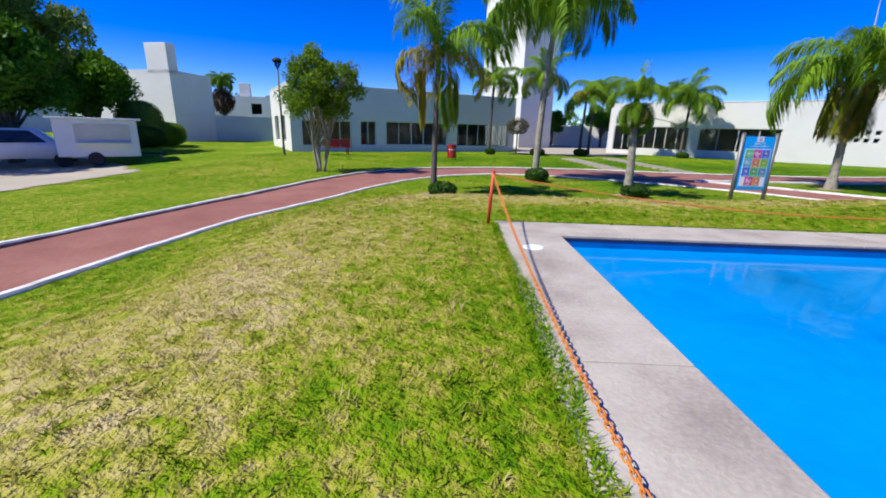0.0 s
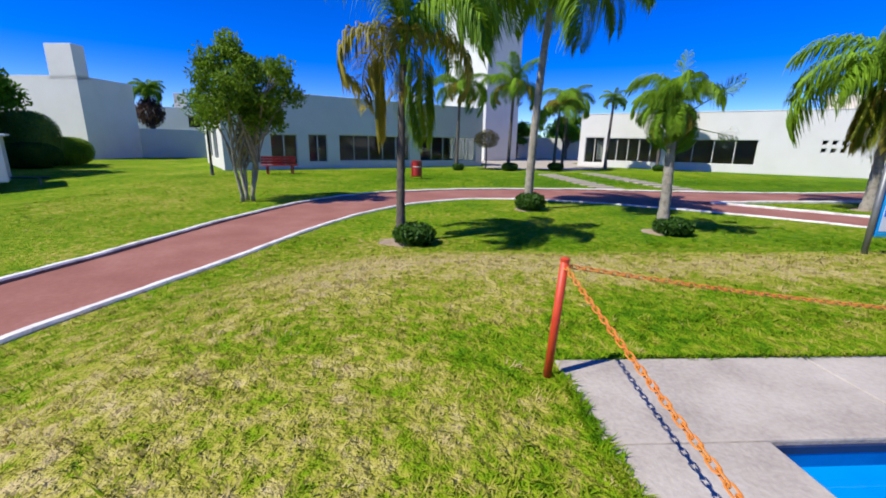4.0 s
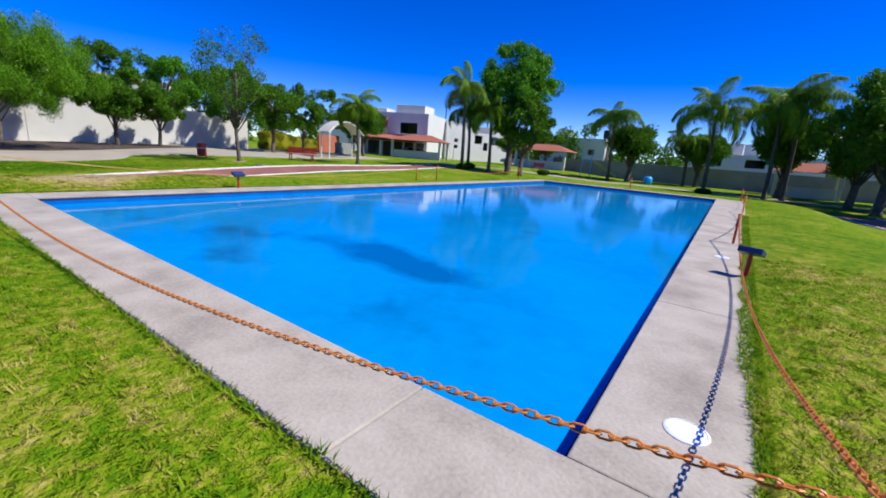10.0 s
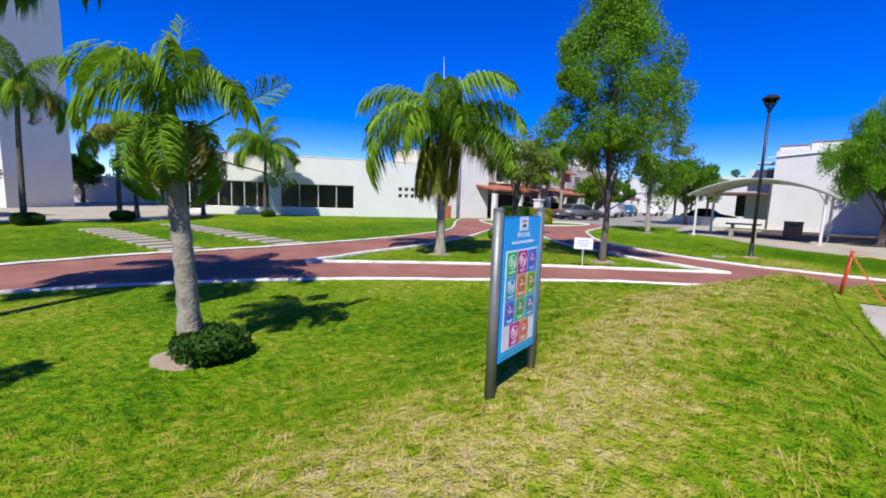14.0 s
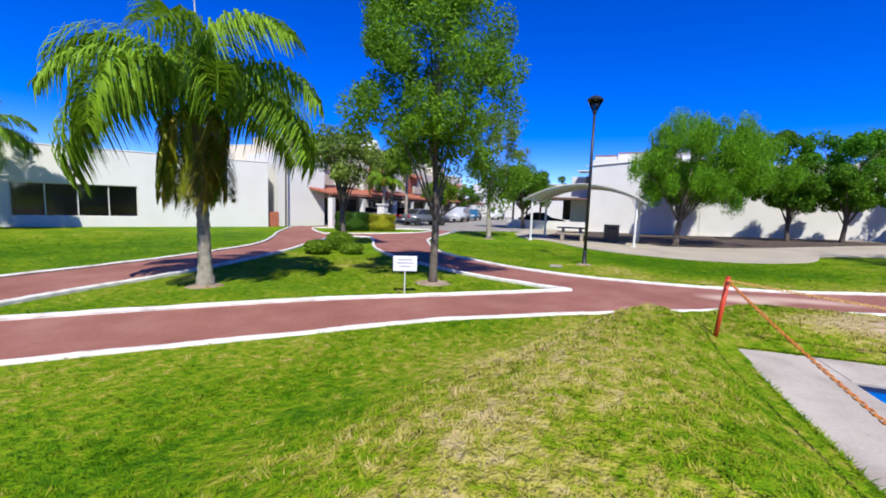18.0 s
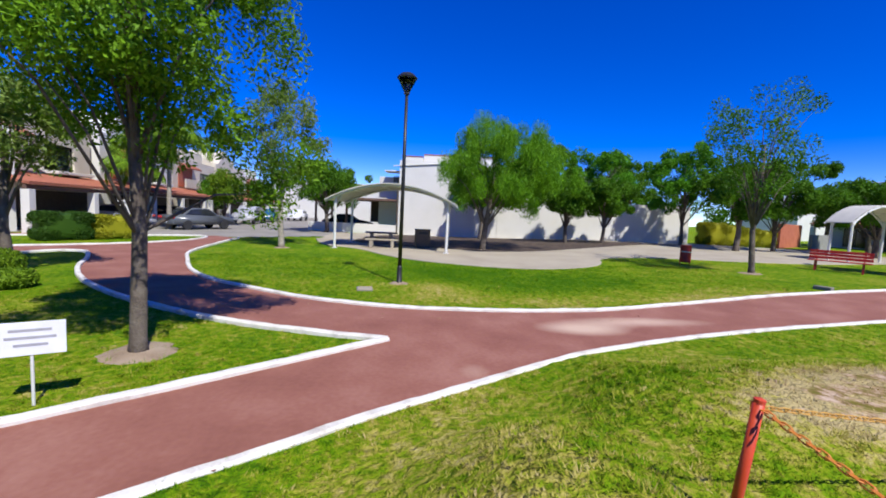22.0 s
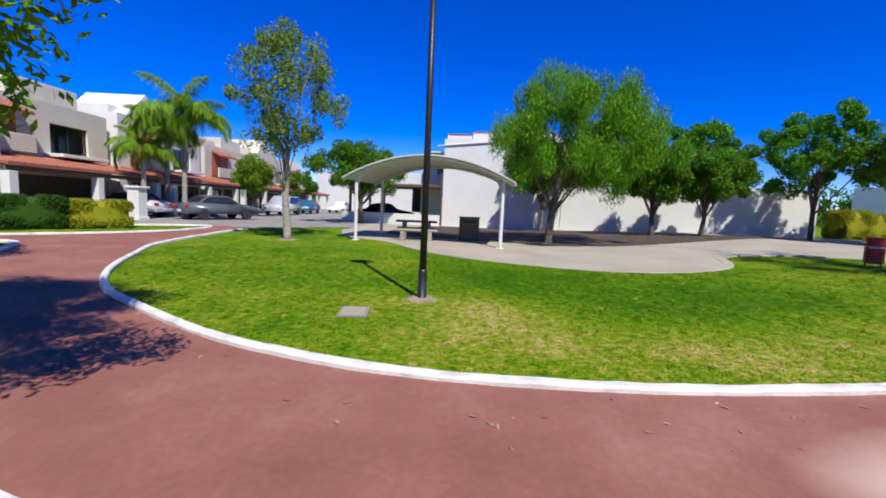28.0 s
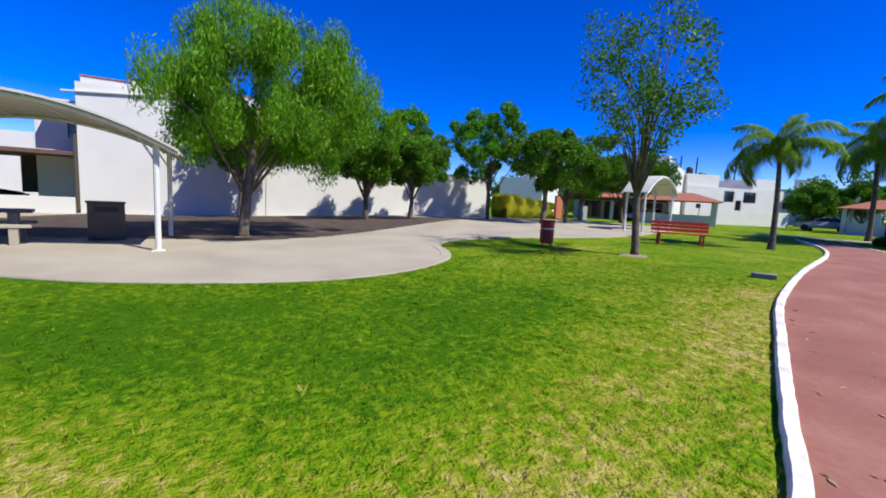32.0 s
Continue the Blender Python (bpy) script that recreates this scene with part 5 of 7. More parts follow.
sign = thing("rules_sign", "blue pool rules sign with coloured pictogram tiles on two steel posts", "sign", pose(5.325, 9.17, gz(5.4, 9.03) - 0.04, 0, 0, 4.0))
SW = 0.65
for x in (0, SW):
    post = part("post", tube(bmesh.new(), [(x, 0, -0.2), (x, 0, 1.325)], 0.036, 16), STEEL, sign, "round galvanised post", smooth=True)
    part("post_cap", lathe(bmesh.new(), [(0.037, 1.32), (0.037, 1.34), (0.02, 1.35)], 16, (x, 0, 0)), STEEL, post)
cx, bz0, bz1 = SW / 2, 0.25, 1.285
part("board", boxed((cx, 0, (bz0 + bz1) / 2), (SW - 0.075, 0.05, bz1 - bz0), 0.004), SIGNEDGE, sign, "dark blue board body")
part("face", boxed((cx, -0.0275, (bz0 + bz1) / 2), (SW - 0.09, 0.004, bz1 - bz0 - 0.012)), SIGNBLUE, sign, "bright blue printed face")
part("sticker", boxed((cx + 0.0, -0.031, 1.234), (0.125, 0.003, 0.1)), PRINTWHITE, sign, "small white notice")
part("sticker_mark", boxed((cx + 0.0, -0.0335, 1.22), (0.05, 0.002, 0.018)), DARKPRINT, sign)
part("sticker_mark", boxed((cx + 0.0, -0.0335, 1.255), (0.06, 0.002, 0.006)), PRINTRED, sign)
UP = pose(0, 0, 0, 90)
part("title", text_mesh("REGLAS", 0.054, PRINTWHITE, 1.05), None, sign, "white lettering", pose(cx, -0.031, 1.15) @ UP)
part("title_line", text_mesh("DE USO DE LA ALBERCA", 0.03, PRINTWHITE, 1.05), None, sign, "white lettering", pose(cx, -0.031, 1.1) @ UP)
part("panel", boxed((cx, -0.0305, 0.687), (0.492, 0.003, 0.725), 0.001), PRINTWHITE, sign, "white panel behind the tiles")
tiles = [("green", 0, 0, 0), ("magenta", 1, 0, 0), ("blue", 2, 0, 1), ("teal", 0, 1, 0), ("orange", 1, 1, 1), ("lime", 2, 1, 1), ("blue", 0, 2, 1), ("green", 1, 2, 1), ("teal", 2, 2, 1), ("magenta", 0.55, 3, 0), ("orange", 1.5, 3, 1)]
for colour, i, j, ban in tiles:
    x, z = cx - 0.158 + 0.158 * i, 0.955 - 0.177 * j
    tl = part("tile", boxed((x, -0.0335, z), (0.148, 0.003, 0.167), 0.0008), TINTS[colour], sign, colour + " pictogram tile")
    part("ring", ring(0.046, 0.052), PRINTRED if ban else PRINTWHITE, tl, m=pose(x, -0.035, z + 0.014))
    if ban:
        bm = bmesh.new()
        box(bm, (x - 0.008, -0.0362, z + 0.02), (0.022, 0.002, 0.036), 0.0005)
        box(bm, (x + 0.014, -0.0362, z + 0.004), (0.034, 0.002, 0.018), 0.0005)
        box(bm, (x - 0.008, -0.0362, z + 0.044), (0.01, 0.002, 0.01), 0.0005)
        part("pictogram", bm, PRINTWHITE, tl)
        part("bar", boxed((0, 0, 0), (0.095, 0.002, 0.008), 0, pose(x, -0.0385, z + 0.014, 0, 45, 0)), PRINTRED, tl)
    else:
        for dx, k in ((-0.016, 1.0), (0.016, 0.72)):
            bm = bmesh.new()
            foot = z - 0.016
            box(bm, (x + dx, -0.0362, foot + 0.022 * k), (0.016 * k, 0.002, 0.044 * k), 0.0005)
            box(bm, (x + dx, -0.0362, foot + 0.032 * k), (0.03 * k, 0.002, 0.008 * k), 0.0005)
            box(bm, (x + dx, -0.0362, foot + 0.053 * k), (0.013 * k, 0.002, 0.013 * k), 0.003)
            part("pictogram", bm, PRINTWHITE, tl)
    for q, w_ in ((0.0, 0.085), (0.011, 0.06)):
        part("caption", boxed((x, -0.0358, z - 0.056 - q), (w_, 0.0015, 0.005)), PRINTWHITE, tl)
for i in range(9):
    part("wave", boxed((cx - 0.24 + i * 0.06, -0.0305, 0.285 + 0.008 * (i % 2)), (0.056, 0.002, 0.02)), TINTS["teal"], sign)

small = thing("notice_sign", "small white notice plate on a thin white post", "sign", pose(14.25, 12.3, gz(14.25, 12.3), 0, 0, -62))
part("post", tube(bmesh.new(), [(0, 0, -0.05), (0, 0, 0.6)], 0.014, 8), WHITESTEEL, small)
part("plate", boxed((0, -0.016, 0.66), (0.5, 0.008, 0.32), 0.002), PRINTWHITE, small)
for i, w in enumerate((0.3, 0.36, 0.24)):
    part("writing", boxed((0, -0.0215, 0.74 - 0.07 * i), (w, 0.002, 0.025)), mat("grey writing", [(0.3, 0.3, 0.32), (0.4, 0.4, 0.42)], 0.6), small, "grey unreadable writing")

# ---- pool posts and chains ----


def chain_post(x, y, h=0.68, lean=(0.0, 0.0)):
    p = thing("chain_post", "orange red steel post that carries the pool chain", "post", pose(x, y, gz(x, y)), "chain posts round the pool")
    tilt = Vector((lean[0], lean[1], h)).to_track_quat("Z", "Y").to_matrix().to_4x4()
    part("pole", tube(bmesh.new(), [(0, 0, -0.1), (0, 0, h)], 0.025, 12), POSTRED, p, m=tilt, smooth=True)
    part("cap", lathe(bmesh.new(), [(0.026, h - 0.01), (0.026, h + 0.008), (0.012, h + 0.014)], 12), POSTRED, p, m=tilt)
    part("hook", tube(bmesh.new(), [(0.02, 0, h - 0.06), (0.055, 0, h - 0.07), (0.06, 0, h - 0.03), (0.035, 0, h - 0.02)], 0.007, 6), ORANGE, p, m=tilt)
    return Vector((x + lean[0], y + lean[1], gz(x, y) + h - 0.035))


def solar_light(x, y, turn=0):
    s = thing("solar_light", "short red post with a dark blue tilted plate", "garden light", pose(x, y, gz(x, y), 0, 0, turn), "solar lights round the pool")
    part("pole", tube(bmesh.new(), [(0, 0, -0.1), (0, 0, 0.34)], 0.03, 10), RED, s)
    part("plate", boxed((0, 0, 0), (0.3, 0.2, 0.085), 0.012, pose(0, 0, 0.39, 18, 0, 0)), flat((0.03, 0.05, 0.14), "dark blue plate", 0.3), s, "dark blue glossy plate")


def uvp(u, v):
    return OX + u * CT - v * ST, OY + u * ST + v * CT


pk = [chain_post(0.41, 6.2, 0.745, (0.04, -0.01)), chain_post(12.02, 7.14, 0.7, (-0.02, -0.06)), chain_post(*uvp(-0.62, -POOL_L - 0.9)), chain_post(*uvp(POOL_W + 0.95, -POOL_L + 2)), chain_post(*uvp(POOL_W + 1.1, -14)), chain_post(*uvp(5, -POOL_L - 1.0)), chain_post(1.22, -2.9, 0.63), chain_post(1.5, -11.5, 0.66), chain_post(13.3, -6.4, 0.55)]
solar_light(0.86, 0.3, -15)
solar_light(12.25, 2.0, -90)
lb = bmesh.new()
nseg = 10
rows_ = []
for k in range(nseg):
    a = k * math.tau / nseg
    c = Vector((0.02 * math.cos(a) + 0.009 * math.copysign(1, math.cos(a)) * (abs(math.cos(a)) > 0.3), 0.0125 * math.sin(a), 0))
    o = Vector((math.cos(a), math.sin(a) * 1.2, 0)).normalized()
    rows_.append([lb.verts.new(c + o * 0.0042 * p + Vector((0, 0, 0.0042 * q))) for p, q in ((1, 0), (0, 1), (-1, 0), (0, -1))])
for k in range(nseg):
    for j in range(4):
        lb.faces.new((rows_[k][j], rows_[k][(j + 1) % 4], rows_[(k + 1) % nseg][(j + 1) % 4], rows_[(k + 1) % nseg][j]))
LINK = bm_mesh("link", lb, ORANGE)
LINK_Y = LINK.copy()
YELLOW = mat("yellow plastic", [(0.45, 0.22, 0.03), (0.6, 0.34, 0.06)], 0.5, 8, 60, 0.03)
LINK_Y.materials[0] = YELLOW


def chain(a, b, sag, count_as_parts, label, one=LINK):
    a, b = Vector(a), Vector(b)
    n = int((b - a).length * 1.03 / 0.041)
    th = thing("chain", label, "chain", pose(*a), "chains round the pool")
    pts = [a.lerp(b, i / n) - a - Vector((0, 0, sag * (1 - (2 * i / n - 1) ** 2))) for i in range(n + 1)]
    for p in pts:
        low = max(gz(a.x + p.x, a.y + p.y), 0.02) + 0.012
        p.z = max(p.z, low - a.z)
    bm = bmesh.new()
    for i in range(n):
        d = pts[i + 1] - pts[i]
        m = Matrix.Translation((pts[i] + pts[i + 1]) / 2) @ d.to_track_quat("X", "Z").to_matrix().to_4x4() @ Euler((radians(90) * (i % 2) + 0.3, 0, 0)).to_matrix().to_4x4()
        if i < count_as_parts:
            part("link", one, None, th, m=m)
        else:
            q = len(bm.verts)
            bm.from_mesh(one)
            bm.verts.ensure_lookup_table()
            bmesh.ops.transform(bm, matrix=m, verts=bm.verts[q:])
    if count_as_parts < n:
        tagged(part("chain_strand", bm, one.materials[0], th), kind="stuff")


chain(pk[0], pk[1], 0.51, 300, "faded orange chain sagging along the pool edge")
chain(pk[0], pk[6], 0.49, 240, "faded orange chain sagging along the pool's shaded side")
chain(pk[6], pk[7], 0.5, 0, "faded orange chain farther along the pool")
chain(pk[7], pk[2], 0.5, 0, "faded orange chain towards the pool's far corner")
chain(pk[1], pk[8], 0.4, 200, "faded yellow plastic chain along the pool's long side", LINK_Y)
chain(pk[8], pk[4], 0.4, 0, "faded yellow chain farther along the pool", LINK_Y)
chain(pk[4], pk[3], 0.3, 0, "faded orange chain towards the pool's far end")
for u, v in ((-0.46, -0.64), (-0.42, -6.6)):
    x, y = uvp(u, v)
    sk = thing("skimmer_lid", "round white plastic lid set in the pool deck", "lid", pose(x, y, 0.021), "lids in the pool deck")
    part("rim", lathe(bmesh.new(), [(0.118, -0.01), (0.118, 0.004), (0.104, 0.008), (0.102, 0.004)], 20), PRINTWHITE, sk)
    part("lid", lathe(bmesh.new(), [(0.1, -0.005), (0.1, 0.006), (0.02, 0.009)], 20), PRINTWHITE, sk)

# ---- slabs, plates and stones on the lawn ----
for (x0, y0), (x1, y1), n in (((6.0, 28.2), (6.85, 21.2), 10), ((9.0, 29.6), (10.1, 20.9), 12)):
    for i in range(n):
        s = i / (n - 1)
        x, y = x0 + (x1 - x0) * s, y0 + (y1 - y0) * s
        bm = boxed((0, 0, 0), (1.05, 0.42, 0.08), 0.015)
        ob = new("stepping_stone", bm_mesh("stepping_stone", bm, PAVE))
        ob.matrix_basis = pose(x, y, gz(x, y) + 0.015, 0, 0, random.uniform(-5, 5) + 6)
        tagged(ob, "pale concrete stepping slab set in the lawn", "paving slab", "stepping slabs to the clubhouse")
hatch = thing("utility_cover", "square concrete utility cover set in the lawn", "cover", pose(20.68, 9.95, gz(20.68, 9.95), 0, 0, 8))
part("frame", boxed((0, 0, 0.012), (0.5, 0.4, 0.03), 0.008), CONCRETE, hatch)
part("lid", boxed((0, 0, 0.026), (0.43, 0.33, 0.02), 0.006), PAVE, hatch, "pale concrete lid")
marker = thing("concrete_marker", "small grey concrete block lying on the grass", "block", pose(21.75, -3.7, gz(21.75, -3.7), 0, 0, 20))
part("block", boxed((0, 0, 0.05), (0.45, 0.2, 0.12), 0.02), CONCRETE, marker)


def earth_patch(x, y, r, seed, h=0.05, label="bare earth heaped round the foot"):
    rng = random.Random(seed)
    bm = bmesh.new()
    n = 22
    c = bm.verts.new((0, 0, h))
    rim = []
    mid = []
    for k in range(n):
        a = k * math.tau / n
        q = r * (0.85 + 0.2 * noise.noise((math.cos(a) * 1.4, math.sin(a) * 1.4, x)) + rng.uniform(-0.06, 0.06))
        mid.append(bm.verts.new((q * 0.55 * math.cos(a), q * 0.55 * math.sin(a), h * rng.uniform(0.5, 0.9))))
        rim.append(bm.verts.new((q * math.cos(a), q * math.sin(a), gz(x + q * math.cos(a), y + q * math.sin(a)) - gz(x, y) - 0.01)))
    for k in range(n):
        bm.faces.new((c, mid[k], mid[(k + 1) % n]))
        bm.faces.new((mid[k], rim[k], rim[(k + 1) % n], mid[(k + 1) % n]))
    ob = new("earth_mound", bm_mesh("earth_mound", bm, EARTH, True))
    ob.matrix_basis = pose(x, y, gz(x, y))
    return tagged(ob, label, "earth", kind="structure")


earth_patch(21.72, 9.12, 0.34, 1)
for i, (x, y, r) in enumerate(((-0.95, 11.25, 0.5), (2.2, 15.4, 0.5), (4.45, 12.5, 0.55), (12.8, 16.4, 0.5), (15.75, 12.3, 0.6), (25.05, -4.2, 0.5), (29.8, 14.9, 0.5), (33.0, 4.8, 0.8))):
    earth_patch(x, y, r, 10 + i, 0.04)

# ---- picnic table and bin under the shelter ----
tb = thing("picnic_table", "concrete picnic table with a dark top and benches", "table", pose(32.4, 10.5, gz(32.4, 10.5) + 0.02, 0, 0, -84))
part("tabletop", boxed((0, 0, 0.74), (1.7, 0.75, 0.07), 0.012), DARKPRINT, tb, "dark worn tabletop")
for x in (-0.5, 0.5):
    part("pedestal", boxed((x, 0, 0.35), (0.18, 0.5, 0.7), 0.012), CONCRETE, tb)
for y in (-0.72, 0.72):
    bn = part("bench_seat", boxed((0, y, 0.42), (1.7, 0.3, 0.07), 0.012), PAVE, tb)
    for x in (-0.55, 0.55):
        part("bench_leg", boxed((x, y, 0.19), (0.16, 0.24, 0.38), 0.01), PAVE, bn)
gb = thing("waste_box", "dark square waste bin box with a slanted top", "litter bin", pose(32.7, 8.3, gz(32.7, 8.3) + 0.02, 0, 0, -84))
part("body", boxed((0, 0, 0.5), (0.78, 0.6, 0.96), 0.015), BIN, gb)
part("top", boxed((0, 0, 1.0), (0.84, 0.66, 0.04), 0.008), BLACK, gb)
part("slot", boxed((0, -0.305, 0.82), (0.5, 0.012, 0.14)), BLACK, gb)

# ---- hedges and shrubs ----
shrub(28.9, 23.75, 1.0, 0.6, 1.2, 81, "clipped dark green hedge block in the kerbed bed", HEDGE, "hedge", -33, box_like=True)
shrub(30.5, 22.75, 1.05, 0.6, 1.1, 82, "clipped yellow green hedge block in the kerbed bed", HEDGEYELLOW, "hedge", -33, box_like=True)
for i, (x, y, r, h) in enumerate(((18.6, 18.1, 0.45, 0.5), (20.2, 18.3, 0.5, 0.7), (19.4, 17.2, 0.4, 0.4))):
    shrub(x, y, r, r, h, 85 + i, "loose low green shrub under the island trees", LEAFLIGHT, group="shrubs on the island")
for i in range(4):
    shrub(43.4 + 0.25 * i, -16.3 - 1.7 * i, 0.8, 1.0, 1.9 - 0.15 * i, 90 + i, "tall yellow green hedge shrub along the paving", HEDGEYELLOW, "hedge", group="yellow hedge", box_like=True)

# ---- houses on the street ----


def tile_roof(parent, x0, x1, y0, y1, z0, z1, name="tile_roof"):
    """A mono-pitch roof of curved clay tiles, low at y0."""
    bm = bmesh.new()
    n = max(4, int((x1 - x0) / 0.28))
    k = n * 4
    rows = []
    for i in range(k + 1):
        x = x0 + (x1 - x0) * i / k
        h = 0.05 * abs(math.sin(i * math.pi / 4))
        rows.append([bm.verts.new((x, y0, z0 + h)), bm.verts.new((x, y1, z1 + h)), bm.verts.new((x, y1, z1 - 0.12)), bm.verts.new((x, y0, z0 - 0.12))])
    for a, b in zip(rows, rows[1:]):
        for j in range(4):
            bm.faces.new((a[j], b[j], b[(j + 1) % 4], a[(j + 1) % 4]))
    bm.faces.new(rows[0]), bm.faces.new(rows[-1][::-1])
    return part(name, bm, TILE, parent, "red clay tile roof")


def row_house(x, y, turn, w, label, h=6.2, porch=3.4, tall=1.2, tone=0, gable=0):
    hs = block("house", x, y, turn, w, 8, h, label, [(w * 0.16, w * 0.36, 3.6, 5.0), (w * 0.6, w * 0.85, 3.4, 5.0), (w * 0.12, w * 0.3, 0.2, 2.2)], roofs=[((w * 0.7, 3, h + tall / 2), (w * 0.42, 4, tall)), ((w * 0.2, 2.4, h + 0.3), (w * 0.3, 3, 0.6))], paint=CREAM if tone else None)
    tile_roof(hs, 0.1, w - 0.1, -porch, 0.0, 2.55, 3.15)
    tile_roof(hs, w * 0.12, w * 0.42, -0.9, 0.0, 5.15, 5.6, "window_hood")
    # dark panel added in place of the deep shade under the porch
    part("porch_shade_panel", boxed((w * 0.65, -0.04, 1.1), (w * 0.62, 0.06, 2.2), 0.01), BIN, hs, "dark brown panel standing in for the porch's shade")
    part("balcony", boxed((w * 0.72, -0.5, 3.3), (w * 0.32, 1.0, 0.18), 0.02), STUCCO, hs)
    part("porch_beam", boxed((w / 2, -porch + 0.25, 2.32), (w - 0.3, 0.16, 0.2), 0.01), PARAPET, hs, "dark timber beam")
    if gable:
        gm = bmesh.new()
        a, b = w * 0.08, w * 0.5
        vs = [[gm.verts.new((x_, y_, z_)) for x_, z_ in ((a, h), (b, h), ((a + b) / 2, h + 1.7))] for y_ in (0.0, 4.0)]
        gm.faces.new(vs[0]), gm.faces.new(vs[1][::-1])
        for q in range(3):
            gm.faces.new((vs[0][q], vs[1][q], vs[1][(q + 1) % 3], vs[0][(q + 1) % 3]))
        bmesh.ops.recalc_face_normals(gm, faces=gm.faces)
        part("gable", gm, CREAM if tone else STUCCO, hs)
    part("balcony_recess", boxed((w * 0.26, -0.02, 4.3), (w * 0.3, 0.06, 1.9), 0.01), TERRA, hs, "brown painted recess behind the balcony")
    part("balcony_rail", boxed((w * 0.26, -0.75, 3.65), (w * 0.34, 0.12, 0.85), 0.02), CREAM, hs)
    for i in range(3):
        part("porch_column", boxed((0.35 + (w - 0.7) * i / 2, -porch + 0.25, 1.1), (0.38, 0.38, 2.2), 0.02), STUCCO, hs)
    return hs


for i, (x, y, w) in enumerate(((30.6, 30.2, 9.5), (40.6, 30.6, 9), (50.2, 31.2, 9.5), (60.2, 32.0, 9.5), (70.5, 33, 10))):
    row_house(x, y, 4, w, ("white two storey house with red tiled carport" if i % 2 == 0 else "cream white two storey house with tiled porch roof"), 6.0 + 0.5 * (i % 2), tone=i in (0, 2, 3), gable=i in (1, 3))
block("side_house", 28.6, 29.6, -20, 3.6, 6, 5.2, "tall white house end wall beside the path", category="house")
fence = thing("timber_gate", "low brown timber gate between two white walls", "gate", pose(27.6, 29.9, gz(27.6, 29.9), 0, 0, -20))
for i in range(7):
    part("board", boxed((0.08 + 0.15 * i, 0, 0.5), (0.135, 0.03, 1.0), 0.004), TERRA, fence)
for z in (0.25, 0.8):
    part("rail", boxed((0.52, 0.03, z), (1.05, 0.04, 0.08), 0.004), TERRA, fence)
pole = thing("utility_pole", "thin dark utility pole beside the house", "pole", pose(28.7, 29.0, gz(28.7, 29.0)))
part("shaft", tube(bmesh.new(), [(0, 0, -0.2), (0, 0, 5.2)], [0.07, 0.05], 10), BARK, pole)
part("cap", lathe(bmesh.new(), [(0.055, 5.2), (0.06, 5.22), (0.02, 5.26)], 10), BLACK, pole)
pillar = thing("gate_pillar", "white rendered pillar with a moulded cap by the street", "pillar", pose(36.3, 25.9, gz(36, 26)))
part("shaft", boxed((0, 0, 0.8), (0.62, 0.62, 1.7), 0.02), STUCCO, pillar)
part("cap", boxed((0, 0, 1.72), (0.8, 0.8, 0.12), 0.03), STUCCO, pillar)
part("plinth", boxed((0, 0, 0.06), (0.74, 0.74, 0.2), 0.02), STUCCO, pillar)
for i, (x, y, h, s) in enumerate(((38.6, 24.9, 5.4, 1.1), (40.8, 27.6, 5.0, 1.0), (37.6, 26.6, 3.4, 0.75))):
    palm(x, y, h, s, 16, 40 + i, (0.1, 0), 0.12, 0.16, PALMBARK, "palm beside the street in front of the houses")
tree(52, 28.2, 4.2, 1.5, 1.5, 45, "small street tree in front of the houses", LEAF, 0.1, 40, 140, 0.12, group="street trees")
tree(46, 24.6, 4.4, 1.3, 1.9, 47, "thin street tree in front of the houses", LEAFLIGHT, 0.09, 40, 160, 0.11, group="street trees")
tree(63, 28, 4.8, 1.9, 1.6, 46, "small street tree in front of the houses", LEAF, 0.1, 40, 140, 0.13, group="street trees")
block("street_end_house", 92, 8, 85, 26, 8, 6.5, "white houses closing the end of the street", [(2, 4, 3.4, 5), (8, 10, 3.4, 5), (14, 16, 3.4, 5), (20, 22, 3.4, 5)])
# neighbour behind the shelter
block("neighbour_house", 60.5, 12.6, -8, 9, 8, 5.0, "white house behind the carport", [(1, 2.6, 3.4, 4.8), (5, 7, 3.4, 4.8), (1, 3, 0.3, 2.2)])

# ---- parked vehicles ----
TYRE = mat("tyre rubber", [(0.015, 0.015, 0.016), (0.03, 0.03, 0.03)], 0.85, 8, 60, 0.1)
RIM = mat("alloy rim", [(0.45, 0.45, 0.46), (0.55, 0.55, 0.56)], 0.3, 8, 60, 0.02, metal=0.9)
CARGLASS = mat("tinted car glass", [(0.015, 0.017, 0.02), (0.03, 0.033, 0.036)], 0.05, 3, 20, 0.0)
TAIL = mat("red tail light", [(0.5, 0.01, 0.01), (0.6, 0.02, 0.02)], 0.2, 8, 60, 0.0)
HEAD = mat("clear headlight", [(0.7, 0.7, 0.7), (0.8, 0.8, 0.8)], 0.1, 8, 60, 0.0)


def car_paint(name, c):
    return mat(name, [tuple(v * 0.9 for v in c), c], 0.22, 1.5, 30, 0.0)


